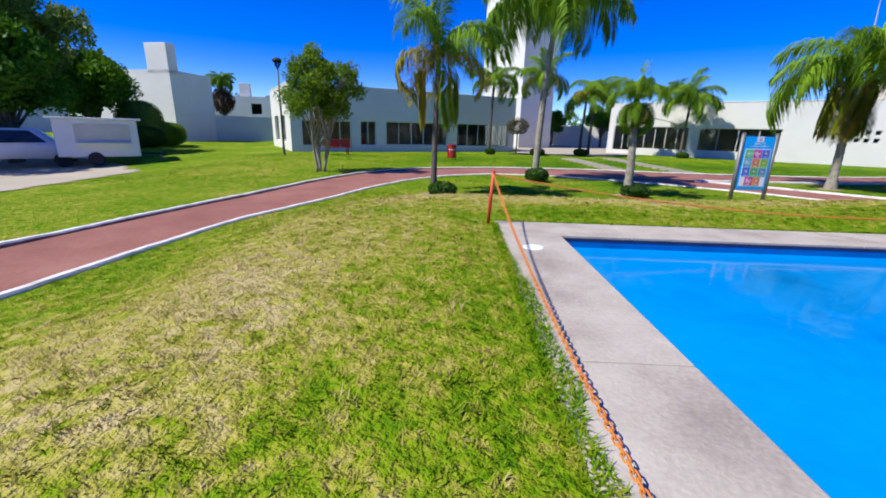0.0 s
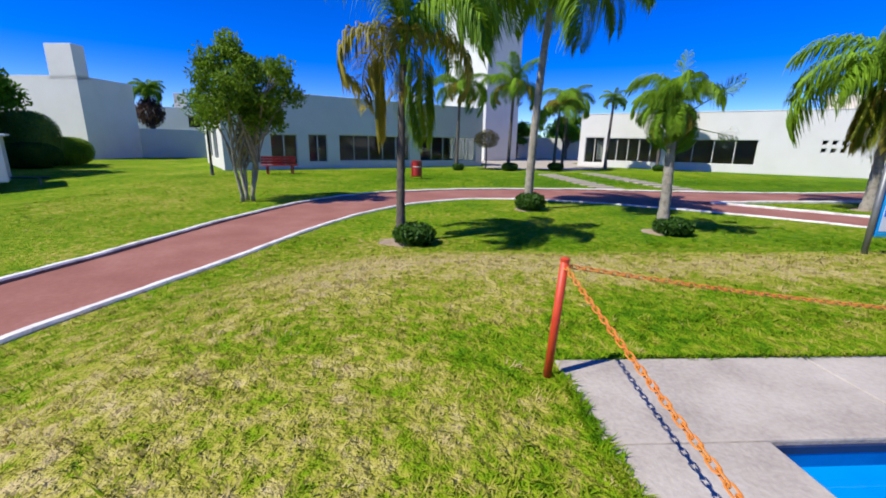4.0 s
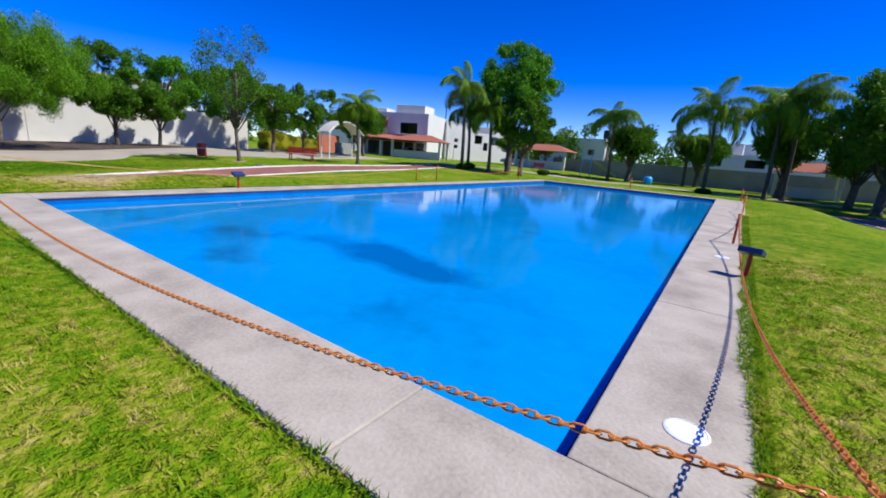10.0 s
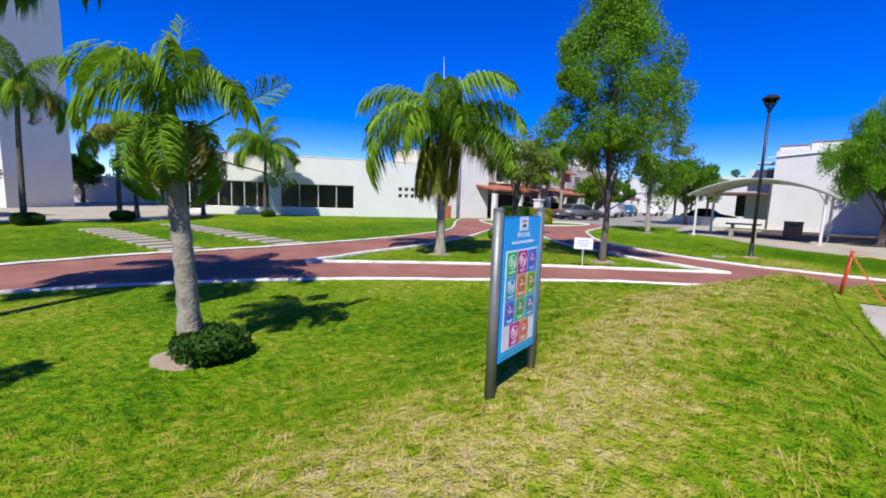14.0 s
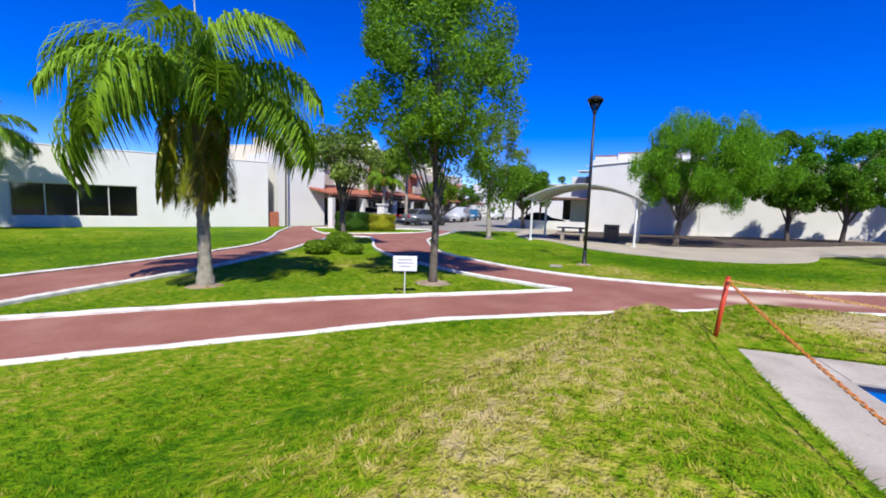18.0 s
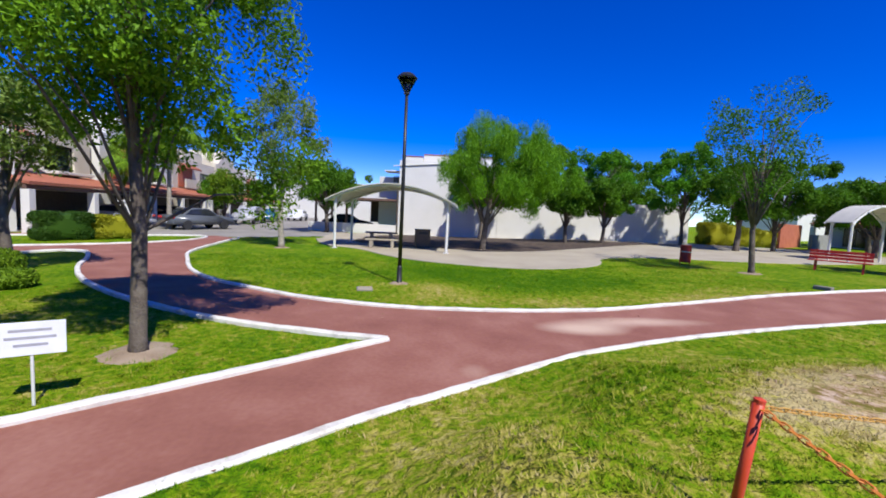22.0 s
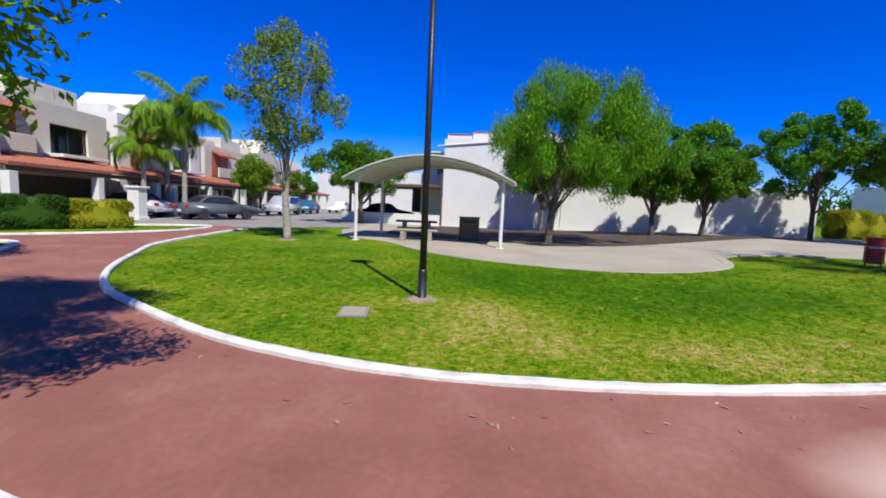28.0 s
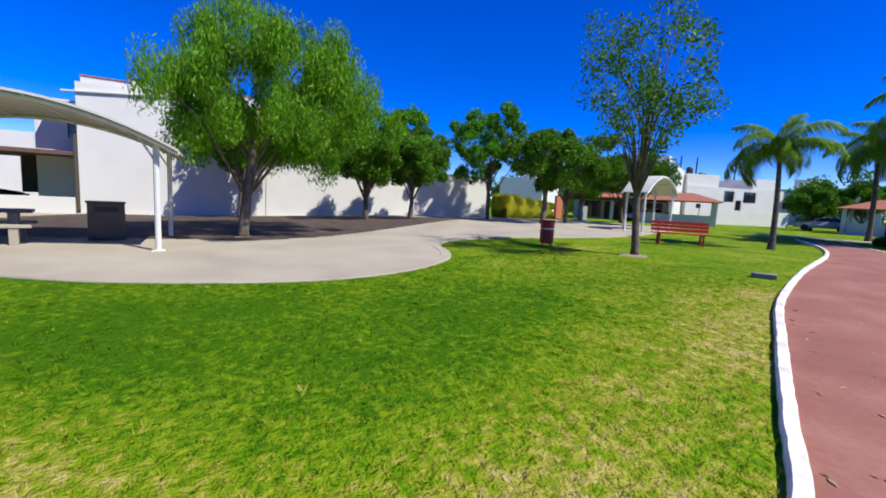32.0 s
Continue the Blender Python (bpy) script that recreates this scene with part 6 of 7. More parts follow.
def vehicle(name, label, x, y, turn, paint, length=4.4, width=1.75, profile=None, glass=None, z=None):
    """A car: its side outline is drawn out to its width and rounded; x runs forward."""
    v = thing(name, label, "car", pose(x, y, (gz(x, y) + 0.02) if z is None else z, 0, 0, turn), "parked vehicles")
    profile = profile or [(-0.5, 0.34), (-0.5, 0.72), (-0.48, 0.92), (-0.36, 0.98), (-0.24, 1.38), (-0.1, 1.45), (0.06, 1.42), (0.2, 1.0), (0.43, 0.84), (0.5, 0.7), (0.5, 0.34)]
    glass = glass or [(-0.34, 1.0), (-0.235, 1.33), (-0.1, 1.385), (0.05, 1.36), (0.17, 1.01)]
    bm = bmesh.new()
    sides = []
    for s in (-1, 1):
        sides.append([bm.verts.new((px * length, s * width / 2 * (1 - 0.16 * max(0, pz - 0.95) / 0.5), pz)) for px, pz in profile])
    bm.faces.new(sides[0]), bm.faces.new(sides[1][::-1])
    n = len(profile)
    for i in range(n):
        bm.faces.new((sides[0][i], sides[1][i], sides[1][(i + 1) % n], sides[0][(i + 1) % n]))
    bmesh.ops.recalc_face_normals(bm, faces=bm.faces[:])
    bmesh.ops.bevel(bm, geom=bm.edges[:], offset=0.045, segments=2, affect="EDGES")
    part("body", bm, paint, v, smooth=True)
    for s in (-1, 1):
        g = bmesh.new()
        f = g.faces.new([g.verts.new((px * length, s * (width / 2 * (1 - 0.16 * max(0, pz - 0.95) / 0.5) + 0.006), pz)) for px, pz in glass])
        ext = bmesh.ops.extrude_face_region(g, geom=[f])
        bmesh.ops.translate(g, vec=(0, -s * 0.02, 0), verts=[e for e in ext["geom"] if isinstance(e, bmesh.types.BMVert)])
        part("side_window", g, CARGLASS, v)
    for (ax, az), (bx, bz), nm in ((glass[0], glass[1], "rear_window"), (glass[-1], glass[-2], "windscreen")):
        d = Vector(((bx - ax) * length, 0, bz - az))
        out = Vector((-1 if nm == "rear_window" else 1, 0, 0.5)).normalized() * 0.06
        g = boxed((0, 0, 0), (d.length, width * 0.78, 0.02), 0.004)
        part(nm, g, CARGLASS, v, m=Matrix.Translation(Vector(((ax + bx) / 2 * length, 0, (az + bz) / 2)) + out) @ d.to_track_quat("X", "Z").to_matrix().to_4x4())
    for sx, px in ((-1, -0.3), (1, 0.31)):
        for s in (-1, 1):
            wh = part("wheel", lathe(bmesh.new(), [(0.2, -0.1), (0.31, -0.1), (0.325, -0.06), (0.325, 0.06), (0.31, 0.1), (0.2, 0.1)], 20), TYRE, v, m=pose(px * length, s * (width / 2 - 0.09), 0.325, 90))
            part("rim", lathe(bmesh.new(), [(0.2, -0.08), (0.2, 0.085), (0.08, 0.095), (0.05, 0.08)], 10), RIM, wh, m=pose(0, 0, 0, 180 if s > 0 else 0, 0, 0))
    for s in (-1, 1):
        part("tail_light", boxed((-length * 0.5 + 0.01, s * (width / 2 - 0.22), 0.8), (0.06, 0.34, 0.15), 0.02), TAIL, v)
        part("headlight", boxed((length * 0.5 - 0.04, s * (width / 2 - 0.24), 0.68), (0.1, 0.36, 0.14), 0.02), HEAD, v)
    part("bumper", boxed((-length * 0.5 + 0.0, 0, 0.45), (0.14, width * 0.94, 0.2), 0.03), paint, v)
    part("bumper", boxed((length * 0.5 - 0.0, 0, 0.45), (0.14, width * 0.94, 0.2), 0.03), paint, v)
    part("number_plate", boxed((-length * 0.5 - 0.08, 0, 0.52), (0.01, 0.4, 0.13)), PRINTWHITE, v)
    return v


VAN = [(-0.5, 0.4), (-0.5, 0.95), (-0.48, 1.55), (-0.42, 1.68), (0.12, 1.68), (0.26, 1.1), (0.46, 0.95), (0.5, 0.8), (0.5, 0.4)]
VANGLASS = [(-0.45, 1.05), (-0.44, 1.55), (-0.4, 1.6), (0.1, 1.6), (0.22, 1.1)]
SILVER, DARKGREY, WHITEPAINT, BLUEPAINT, BLACKPAINT = car_paint("silver paint", (0.45, 0.46, 0.47)), car_paint("dark grey paint", (0.1, 0.11, 0.12)), car_paint("white paint", (0.78, 0.78, 0.78)), car_paint("blue paint", (0.03, 0.12, 0.2)), car_paint("black paint", (0.015, 0.015, 0.017))
vehicle("sedan_car", "dark grey sedan parked by the end of the track", 39.9, 23.7, -28, DARKGREY)
vehicle("van", "silver van parked in the street", 51.5, 24.8, 185, SILVER, 4.6, 1.85, VAN, VANGLASS)
vehicle("sedan_car", "blue sedan parked in the street", 58.5, 25.4, 185, BLUEPAINT)
vehicle("sedan_car", "white sedan parked in the street", 67, 24.5, 180, WHITEPAINT)
vehicle("sedan_car", "silver sedan under a tiled carport", 38.5, 28.3, 94, SILVER, 4.2)
vehicle("sedan_car", "black sedan under a carport", 44.6, 28.6, 94, BLACKPAINT, 4.2)
vehicle("sedan_car", "black car under the dark carport", 47.2, 14.6, -80, BLACKPAINT)
vehicle("van", "white pickup van beside the lawn", -20.3, 17.6, 40, WHITEPAINT, 4.6, 1.85, VAN, VANGLASS)
vehicle("sedan_car", "white car near the far houses", 42.5, -37, 60, WHITEPAINT)
vehicle("sedan_car", "silver car near the far houses", 30.5, -47, 10, SILVER)

# ---- trailer beside the lawn ----
tr = thing("box_trailer", "white box trailer with a hatch and a tow bar", "trailer", pose(-17.7, 18.9, gz(-17.7, 18.9) + 0.02, 0, 0, 42))
part("box", boxed((0, 0, 1.2), (3.0, 1.7, 1.65), 0.05), WHITEPAINT, tr)
part("roof_lip", boxed((0, 0, 2.06), (3.35, 1.95, 0.09), 0.02), WHITEPAINT, tr)
part("hatch", boxed((0.2, -0.86, 1.45), (2.0, 0.04, 0.75), 0.01), CANVAS, tr, "closed serving hatch")
part("shelf", boxed((0.2, -0.98, 1.0), (2.0, 0.26, 0.04), 0.008), WHITESTEEL, tr)
part("tow_bar", tube(bmesh.new(), [(1.4, 0, 0.5), (2.6, 0, 0.45)], 0.04, 8), BLACK, tr)
for s in (-1, 1):
    wh = part("wheel", lathe(bmesh.new(), [(0.17, -0.09), (0.29, -0.09), (0.3, 0.0), (0.29, 0.09), (0.17, 0.09)], 18), TYRE, tr, m=pose(-0.2, s * 0.84, 0.3, 90))
    part("rim", lathe(bmesh.new(), [(0.17, -0.07), (0.17, 0.075), (0.05, 0.08)], 12), RIM, wh)
part("jockey_wheel", tube(bmesh.new(), [(2.3, 0, 0.03), (2.3, 0, 0.5)], 0.03, 8), STEEL, tr)

# ---- trees to the west ----
for i, (x, y, h, r) in enumerate(((-23.6, 20.2, 9.4, 3.6), (-25.5, 16.0, 10.0, 4.2), (-24.3, 25.6, 5.6, 2.3), (-28, 23, 9, 3.5), (-21.9, 18.6, 6.6, 2.6))):
    tree(x, y, h, r, 1.6, 100 + i, "large dark leafy tree behind the parked trailer", LEAFOLIVE if i == 0 else LEAF, 0.25, 110, 200, 0.15, clump_r=0.75, lobes=10)
shrub(-21.6, 26.0, 1.25, 1.15, 1.3, 105, "broad rounded green bush before the white house", HEDGE)
shrub(-22.4, 27.0, 1.3, 1.2, 2.9, 108, "tall rounded yellow green bush before the white house", LEAFOLIVE)
shrub(-22.3, 29.0, 1.2, 1.2, 1.6, 106, "rounded green bush before the white house", LEAFLIGHT)
stout = palm(-27.6, 44.8, 5.6, 0.6, 30, 107, (0, 0), 0.0, 0.3, DARKBARK, "stout dark palm with a ball of dead brown fronds")
rg = np.random.default_rng(6)
dd = rg.normal(size=(1500, 3))
dd /= np.linalg.norm(dd, axis=1)[:, None]
part("dead_skirt", leaf_cloud("dead_skirt", dd * [1.15, 1.15, 1.3] * rg.uniform(0.6, 1.02, (1500, 1)) + [0, 0, 4.1], np.full(1500, 0.05), 1, 0.22, leaf_mat("dead brown fronds", (0.04, 0.025, 0.018), (0.14, 0.08, 0.05)), 6, 0.3), None, stout, "ball of dead brown fronds")
top = thing("topiary_tree", "small ball clipped tree on a thin stem", "tree", pose(2.9, 33.2, gz(2.9, 33.2)))
part("trunk", tube(bmesh.new(), [(0, 0, -0.1), (0.03, 0, 0.8), (0, 0, 1.7)], [0.06, 0.05, 0.04], 8), BARK, top)
rg = np.random.default_rng(5)
dd = rg.normal(size=(2600, 3))
dd /= np.linalg.norm(dd, axis=1)[:, None]
part("crown", leaf_cloud("crown", dd * [0.85, 0.85, 0.6] * rg.uniform(0.55, 1.02, (2600, 1)) + [0, 0, 2.0], np.full(2600, 0.03), 1, 0.06, leaf_mat("brownish clipped leaves", (0.08, 0.07, 0.02), (0.28, 0.22, 0.07)), 5), None, top)
dish = thing("water_tank", "small white round tank on the clubhouse roof", "tank", pose(-2.2, 34.8, 4.1))
part("drum", lathe(bmesh.new(), [(0.33, 0.0), (0.35, 0.06), (0.35, 0.48), (0.24, 0.6), (0.06, 0.64)], 20), WHITEPAINT, dish, smooth=True)

# ---- far end of the park ----
palm(24.2, -12.2, 3.4, 0.7, 16, 120, (0.1, 0.1), 0.1, 0.11, DARKBARK, "palm beside the track near the red bench")
for i, (x, y, h, s) in enumerate(((21.6, -21.2, 6.0, 0.95), (22.8, -23.8, 4.6, 0.9), (20.3, -23.4, 4.4, 0.9), (5.0, -30.4, 5.6, 1.2), (1.2, -32.6, 6.0, 1.2), (0.1, -34.0, 6.4, 1.3), (14.5, -37.5, 5.6, 1.1), (8.2, -42, 4.0, 1.0), (24.5, -30, 5, 1.0))):
    palm(x, y, h, s, 15, 130 + i, (0.15, 0.1), 0.08, 0.16, DARKBARK, "palm at the far end of the park")
tree(20.2, -26.5, 11.2, 3.6, 3.2, 140, "tall bright green tree among the far palms", LEAFBRIGHT, 0.28, 120, 260, 0.14, clump_r=0.75, lobes=12)
tree(17.9, -24.6, 6.5, 2.2, 2.4, 141, "leafy tree among the far palms", LEAF, 0.18, 60, 200, 0.14)
for i, (x, y, h, r) in enumerate(((-4.2, -27, 8.0, 3.4), (-8.5, -24, 9.0, 4.0), (-7, -34, 8, 3.6), (-14, -28, 9, 4.2), (-13, -14, 8, 3.4), (-3.5, -32.2, 6.0, 2.6), (0.4, -37.4, 6.5, 2.8), (13.1, -39.6, 5.6, 2.4), (-6.5, -40, 7.5, 3.2), (7.2, -43.2, 5.2, 2.4))):
    tree(x, y, h, r, 2.2, 145 + i, "large leafy tree on the lawn beyond the pool", LEAF, 0.24, 100, 190, 0.15, clump_r=0.75, lobes=9)
for i, (x, y) in enumerate(((21.6, -21.4), (22.8, -24.0), (18.5, -30.5), (5.0, -30.6))):
    shrub(x, y, 0.55, 0.5, 0.5, 150 + i, "low clipped dark shrub round a palm trunk", group="shrubs round the palms")
for i, (x, y, h, r) in enumerate(((35.2, -21.5, 5.2, 2.6), (38.5, -25, 5.6, 2.8), (36, -12.5, 6.0, 2.6), (46.5, -30, 6, 3))):
    tree(x, y, h, r, 1.7, 155 + i, "leafy tree beside the far picnic shelter", LEAF, 0.17, 80, 190, 0.13, lobes=8)
red_bench(21.6, -35.0, 160, 1.8)
pylon = thing("utility_pole", "grey utility pole with a transformer and a cross arm", "pole", pose(18.0, -47.2, gz(18.0, -47.2)))
part("shaft", tube(bmesh.new(), [(0, 0, -0.2), (0, 0, 6.4)], [0.14, 0.1], 10), CONCRETE, pylon)
part("transformer", lathe(bmesh.new(), [(0.3, 4.6), (0.34, 4.65), (0.34, 5.5), (0.2, 5.6)], 14, (0.42, 0, 0)), BLACK, pylon, "dark transformer drum")
part("cross_arm", boxed((0, 0, 6.1), (1.8, 0.1, 0.1), 0.01), BLACK, pylon)
for x in (-0.8, -0.3, 0.8):
    part("insulator", lathe(bmesh.new(), [(0.03, 6.15), (0.07, 6.2), (0.05, 6.26), (0.07, 6.32), (0.03, 6.36)], 10, (x, 0, 0)), BLACK, pylon)
wall_run("wall_terracotta", (43.3, -22.4), (47.5, -28.5), 2.1, material=TERRA, label="terracotta painted garden wall")
wall_run("wall_gate", (41.6, -23.6), (43.8, -27.6), 1.3, material=GREYWALL, label="low grey concrete enclosure wall")
wall_run("wall_grey", (24.5, -46), (-32, -46), 2.6, material=GREYWALL, label="long grey concrete wall at the far end")
row_house(52, -36, 200, 11, "white two storey house with a red tiled porch", 6.4, 4.0)
sh = block("stepped_house", 43.6, -46.7, -114, 14.4, 9, 4.7, "white stepped house at the far end of the park", [(5.4, 6.9, 2.9, 4.3), (8.3, 10.2, 2.9, 4.3), (7.2, 8.1, 1.6, 3.2), (1.5, 2.2, 2.9, 3.5), (1.5, 2.2, 1.9, 2.5)], roofs=[((2.4, 4.5, 5.3), (4.6, 8.4, 1.7)), ((12.1, 4.5, 5.3), (4.4, 8.0, 1.5)), ((-3.0, 6.0, 3.5), (5.0, 6.0, 7.0)), ((7.2, 6, 5.2), (2.9, 2.6, 1.2)), ((7.4, -1.3, 0.9), (13.2, 0.25, 2.0))])
for x, y, z in ((6.6, 5.5, 5.8), (8.0, 6.4, 5.8), (2.6, 3.0, 6.15)):
    part("roof_tank", lathe(bmesh.new(), [(0.4, z), (0.42, z + 0.9), (0.2, z + 1.15)], 14, (x, y, 0)), BLACK, sh, "black roof water tank")
for x in (1.2, 3.6, 9.6):
    part("roof_pole", tube(bmesh.new(), [(x, 3.0, 6.0), (x, 3.0, 8.6)], 0.09, 8), BLACK, sh, "thin dark pole on the roof")
for i, (x, y, h, r) in enumerate(((31.5, -47, 4.6, 2.6), (29, -53, 5.4, 3.0), (35, -62, 6.0, 3.2))):
    tree(x, y, h, r, 1.0, 170 + i, "dark leafy tree near the far white house", LEAF, 0.16, 60, 220, 0.15, lobes=8)
for i, (x, y, t_, w) in enumerate(((10, -55, 182, 13), (-6, -56, 178, 12), (-22, -54, 175, 13))):
    block("white_house", x, y, t_, w, 8, 4.0 + 0.4 * (i % 2), "white house roofs above the grey wall", [(2, 3.6, 2.5, 3.5), (6, 8, 2.5, 3.5)], roofs=[((4, 3, 4.8), (3, 3, 1.3))])
block("white_house", -34, -2, 92, 14, 8, 5.8, "white house beyond the lawn trees", [(2, 3.6, 3.2, 4.6), (7, 9, 3.2, 4.6)])
wall_run("wall_west", (-22, -42), (-20, -8), 2.2, label="plain white garden wall beyond the lawn")


def palapa(x, y, turn, w, d, h=2.3):
    p = thing("tiled_pavilion", "open pavilion with a red tiled hip roof", "pavilion", pose(x, y, gz(x, y), 0, 0, turn), "tiled pavilions")
    for sx in (-1, 1):
        for sy in (-1, 1):
            part("post", boxed((sx * (w / 2 - 0.25), sy * (d / 2 - 0.25), h / 2), (0.3, 0.3, h), 0.015), STUCCO, p)
    bm = bmesh.new()
    e = [bm.verts.new((sx * w / 2 * 1.1, sy * d / 2 * 1.1, h)) for sx, sy in ((-1, -1), (1, -1), (1, 1), (-1, 1))]
    r = [bm.verts.new((-w * 0.2, 0, h + 0.85)), bm.verts.new((w * 0.2, 0, h + 0.85))]
    for f in ((e[0], e[1], r[1], r[0]), (e[1], e[2], r[1]), (e[2], e[3], r[0], r[1]), (e[3], e[0], r[0]), (e[3], e[2], e[1], e[0])):
        bm.faces.new(f)
    part("roof", bm, TILE, p, "red clay tile roof")
    part("low_wall", boxed((0, d / 2 - 0.3, 0.5), (w - 0.9, 0.15, 1.0), 0.01), STUCCO, p)
    return p


palapa(39.5, -36, 25, 7, 5)
palapa(25.2, -44.8, 5, 7, 4.5)
palapa(-1.5, -43, 0, 5, 3)
SLIDE = flat((0.65, 0.6, 0.02), "yellow plastic", 0.3)
pg = thing("playground_slide", "yellow plastic slide with a blue tower", "slide", pose(16.6, -39.5, gz(16.6, -39.5), 0, 0, 200))
part("chute", boxed((0, 0, 0), (3.0, 0.6, 0.06), 0.02, pose(0.9, 0, 1.0, 0, 32, 0)), SLIDE, pg)
for s in (-1, 1):
    part("side_rail", boxed((0, s * 0.3, 0.1), (3.0, 0.06, 0.22), 0.02, pose(0.9, 0, 1.0, 0, 32, 0)), SLIDE, pg)
    part("tower_post", tube(bmesh.new(), [(-0.5, s * 0.45, 0), (-0.5, s * 0.45, 2.6)], 0.05, 8), SIGNBLUE, pg)
    part("tower_post", tube(bmesh.new(), [(-1.5, s * 0.45, 0), (-1.5, s * 0.45, 2.6)], 0.05, 8), SIGNBLUE, pg)
part("deck", boxed((-1.0, 0, 1.75), (1.1, 1.0, 0.08), 0.01), SIGNBLUE, pg)
cl = thing("climbing_drum", "blue plastic play drum on the grass", "play equipment", pose(10.8, -38.5, gz(10.8, -38.5)))
part("drum", lathe(bmesh.new(), [(0.35, 0.0), (0.42, 0.15), (0.42, 0.6), (0.3, 0.75), (0.1, 0.78)], 18), SIGNBLUE, cl, smooth=True)

# ---- end of the forecourt between the clubhouses ----
wall_run("wall_entrance", (-4, 62), (24, 58), 2.6, label="white perimeter wall at the end of the forecourt")
for i, (x, y, h, r) in enumerate(((3.0, 59.2, 5.2, 2.2), (9.5, 58.4, 4.6, 2.0), (15.5, 57.0, 5.6, 2.4))):
    tree(x, y, h, r, 1.5, 190 + i, "leafy tree before the white perimeter wall", LEAF, 0.16, 70, 190, 0.13, lobes=8)

# ---- far trees and houses that close the view ----
rg = np.random.default_rng(77)
cs, rs = [], []
for k in range(150):
    a = k * math.tau / 150 + rg.uniform(-0.02, 0.02)
    r0 = rg.uniform(95, 135)
    hgt = rg.uniform(3.5, 8.5)
    for _ in range(7):
        cs.append((10 + r0 * math.cos(a) + rg.normal() * 2.2, r0 * math.sin(a) + rg.normal() * 2.2, rg.uniform(0.2, hgt)))
        rs.append(rg.uniform(1.4, 2.6))
ft = new("far_trees", leaf_cloud("far_trees", cs, rs, 240, 0.4, LEAF, 78))
tagged(ft, "distant belt of green trees round the estate", "trees", kind="stuff")
for i, (x, y, t_) in enumerate(((-62, 40, 70), (-60, 10, 95), (-40, 78, 30), (0, 92, 4), (30, 88, -8), (62, 70, -20), (92, -25, 95), (85, -60, 120), (50, -95, 185), (10, -92, 180), (-30, -85, 170), (-62, -40, 110))):
    block("far_house", x, y, t_, 16, 8, 5.4 + (i % 3) * 0.8, "distant white flat roofed house", [(2, 3.6, 3.0, 4.4), (7, 9, 3.0, 4.4), (12, 13.6, 3.0, 4.4)], roofs=[((5, 3, 6.4 + (i % 3) * 0.8), (3.5, 3, 2.0))])

# ---- grass blades on the lawn beside the walk ----


def blades(name, x0, x1, y0, y1, count, seed, tall=0.044):
    """Mown grass in tufts: blades of one tuft lean one way and share their dryness and height."""
    rng = np.random.default_rng(seed)
    each = 12
    tx, ty = rng.uniform(x0, x1, count // each), rng.uniform(y0, y1, count // each)
    th, ta, td = rng.lognormal(-0.15, 0.4, len(tx)), rng.uniform(0, math.tau, len(tx)), rng.normal(0, 0.19, len(tx))
    pick = np.repeat(np.arange(len(tx)), each)
    count = len(pick)
    x, y = tx[pick] + rng.normal(0, 0.03, count), ty[pick] + rng.normal(0, 0.03, count)
    u, v = pool_uv(x, y)
    on_deck = (u > -DECK_S + 0.03) & (u < POOL_W + DECK_E - 0.03) & (v > -POOL_L - DECK_W) & (v < DECK_W - 0.03)
    bare = (inside(track_poly, x, y) & ~inside(island_poly, x, y)) | inside(np.vstack([PLAZA, [(41, -24), (43.5, -14), (45, 11), (43, 15)]]), x, y)
    dry = dryness(x, y)
    ok = ~on_deck & ~bare & (rng.uniform(size=count) > np.clip(dry - 0.45 + 1.2 * np.maximum(dry - 0.8, 0), 0, 0.93))
    x, y, dry, pick = x[ok], y[ok], dry[ok], pick[ok]
    n = len(x)
    base = np.stack([x, y, ground_z(x, y) - 0.004], -1)
    b = ta[pick] + rng.normal(0, 0.8, n)
    side = np.stack([-np.sin(b), np.cos(b), np.zeros(n)], -1) * rng.uniform(0.003, 0.0065, n)[:, None]
    h = tall * np.clip(th[pick], 0.3, 1.8) * rng.uniform(0.3, 0.8, n)
    lean = rng.uniform(0.5, 1.6, n) * h
    tip = base + np.stack([np.cos(b) * lean, np.sin(b) * lean, h], -1)
    me = fast_mesh(name, np.stack([base - side, base + side, tip], 1).reshape(-1, 3), 3, BLADE)
    lay = me.attributes.new("dry", "FLOAT", "POINT")
    lay.data.foreach_set("value", np.repeat(dry + td[pick], 3).astype(np.float32))
    tagged(new(name, me), "short mown grass blades", "grass", kind="stuff")


blades("grass", -4.2, 6.5, -1.5, 11.5, 260000, 1)
blades("grass", 6.5, 15.5, 2.0, 12.0, 200000, 2)
blades("grass", 14.0, 27.0, -3.0, 16.5, 260000, 3)
blades("grass", -12.0, 20.0, 11.0, 30.0, 150000, 4, 0.06)

# grass that creeps over the deck's edge
rng = np.random.default_rng(9)
n = 16000
v = rng.uniform(-16, 0.6, n)
reach = np.array([0.03 + (0.1 + 0.08 * noise.noise((q * 2.3, 5.0, 0))) * 0.75 * min(1, max(0, -q - 1.0)) for q in v])
u = -DECK_S - 0.05 + rng.uniform(0, 1, n) ** 1.3 * (reach + 0.05)
n2 = 2500
u2 = rng.uniform(-DECK_S, POOL_W + DECK_E, n2)
v2 = DECK_W + 0.03 - rng.uniform(0, 1, n2) ** 1.6 * np.array([0.04 + max(0, 0.05 * noise.noise((q * 2.9, 1.0, 0))) for q in u2])
n3 = 7000
v3 = rng.uniform(-9, DECK_W, n3)
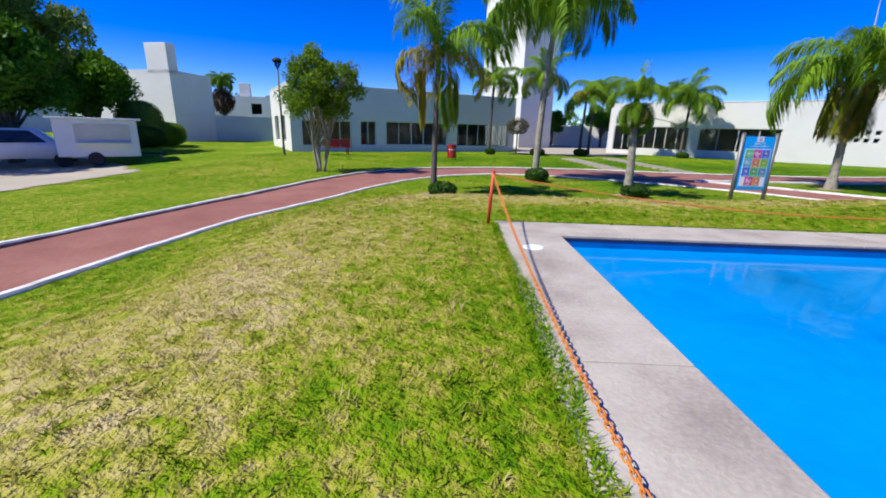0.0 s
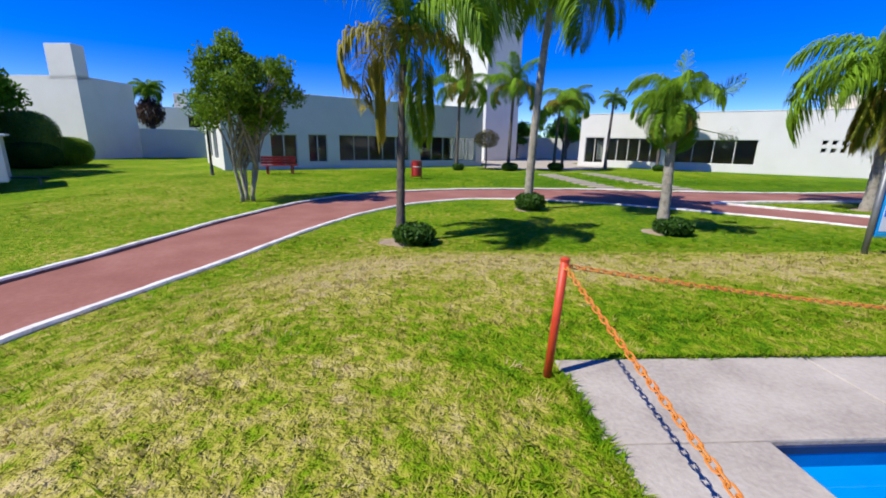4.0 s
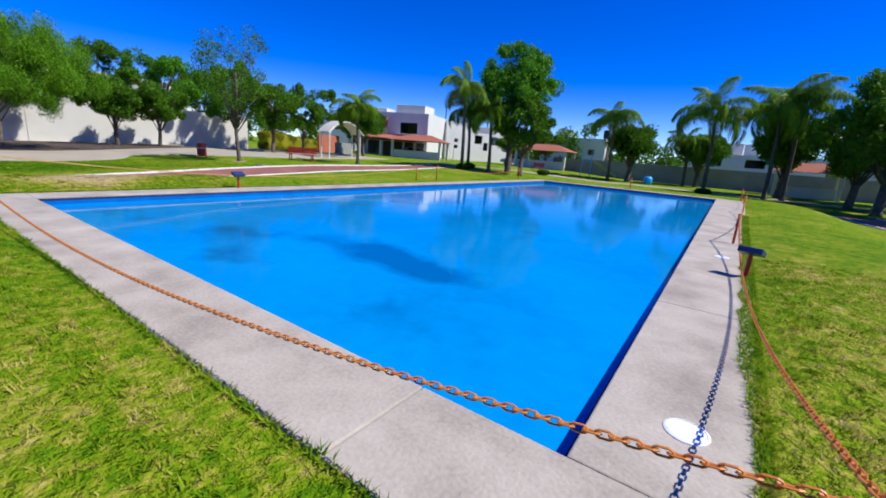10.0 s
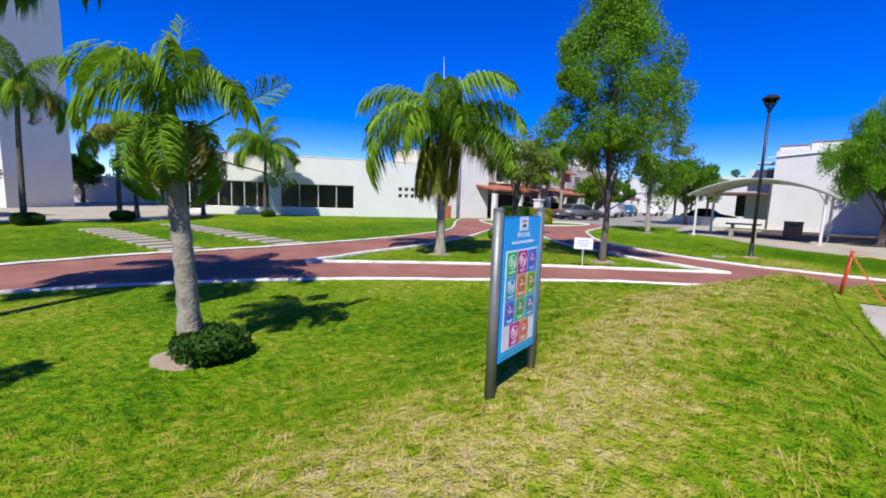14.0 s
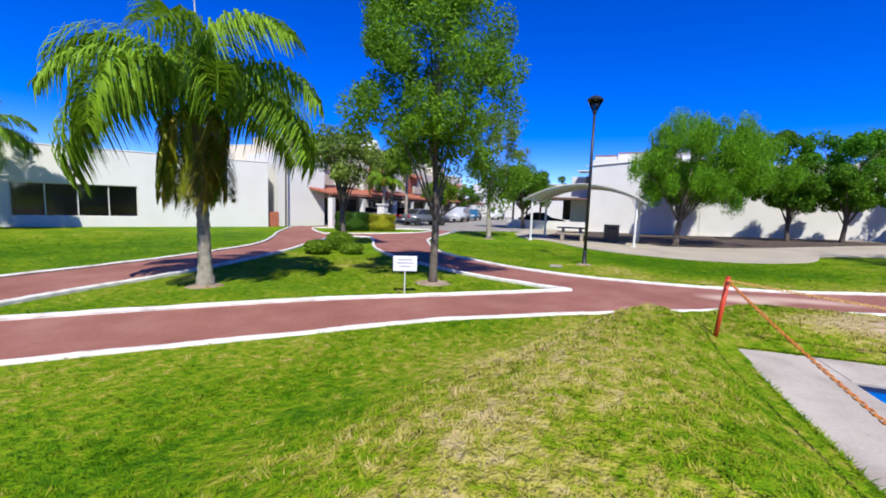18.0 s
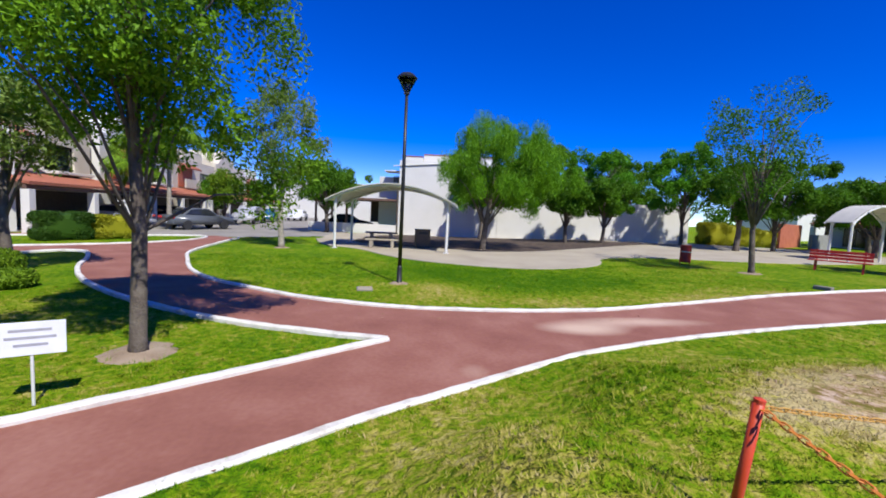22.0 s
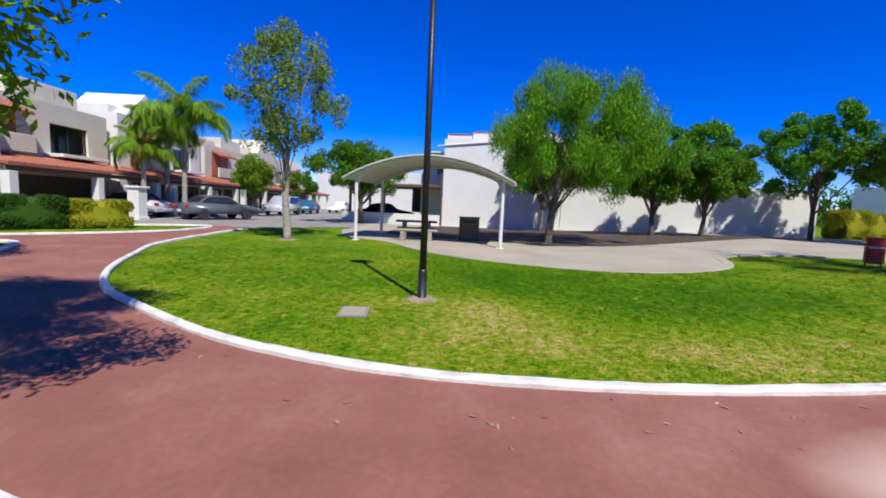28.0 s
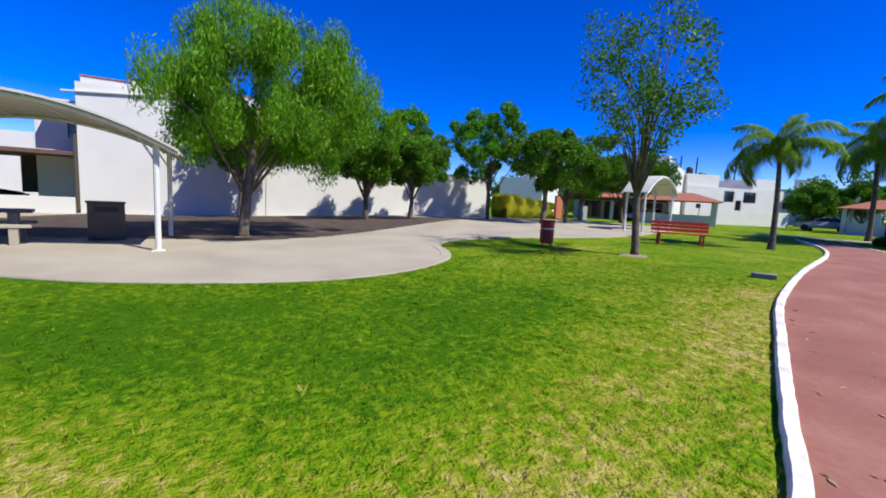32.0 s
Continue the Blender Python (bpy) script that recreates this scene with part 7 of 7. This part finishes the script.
u3 = POOL_W + DECK_E + 0.03 - rng.uniform(0, 1, n3) ** 1.5 * np.array([0.05 + max(0, 0.12 * noise.noise((q * 2.1, 9.0, 0))) for q in v3])
u, v = np.concatenate([u, u2, u3]), np.concatenate([v, v2, v3])
x, y = OX + u * CT - v * ST, OY + u * ST + v * CT
n = len(u)
base = np.stack([x, y, np.full(n, 0.02)], -1)
a = rng.uniform(0, math.tau, n)
side = np.stack([np.cos(a), np.sin(a), np.zeros(n)], -1) * rng.uniform(0.0035, 0.007, n)[:, None]
b = a + math.pi / 2 + rng.uniform(-0.4, 0.4, n)
h = rng.uniform(0.012, 0.04, n)
tip = base + np.stack([np.cos(b) * h * 1.6, np.sin(b) * h * 1.6, h], -1)
me = fast_mesh("grass", np.stack([base - side, base + side, tip], 1).reshape(-1, 3), 3, BLADE)
lay = me.attributes.new("dry", "FLOAT", "POINT")
lay.data.foreach_set("value", np.full(n * 3, -0.08, np.float32))
tagged(new("grass", me), "grass creeping over the edge of the pool deck", "grass", kind="stuff")
# dry leaves on the track
n = 90
t_ = rng.uniform(0, 1, n)
c = curve(EAST, 0.3)
i0, i1 = np.argmin(abs(c[:, 1] - 14)), np.argmin(abs(c[:, 1] + 3))
p = c[rng.integers(min(i0, i1), max(i0, i1), n)] + np.stack([-rng.uniform(0.12, 1.0, n), rng.uniform(-0.2, 0.2, n)], -1)
a = rng.uniform(0, math.tau, n)
r = rng.uniform(0.015, 0.05, n)[:, None]
z = ground_z(p[:, 0], p[:, 1]) + 0.026
d = np.stack([np.cos(a), np.sin(a), rng.uniform(-0.2, 0.3, n)], -1) * r
e = np.stack([-np.sin(a), np.cos(a), rng.uniform(0.1, 0.5, n)], -1) * r * 0.4
q = np.column_stack([p, z])
litter = mat("dry leaf litter", [(0.12, 0.06, 0.03), (0.3, 0.18, 0.08), (0.55, 0.45, 0.3)], 0.9, 3.0, 30, 0.0)
tagged(new("leaf_litter", fast_mesh("leaf_litter", np.stack([q - d, q - e * [1, 1, -0.2], q + d, q + e], 1).reshape(-1, 3), 4, litter)), "dry brown leaves scattered on the red track", "leaves", kind="stuff")
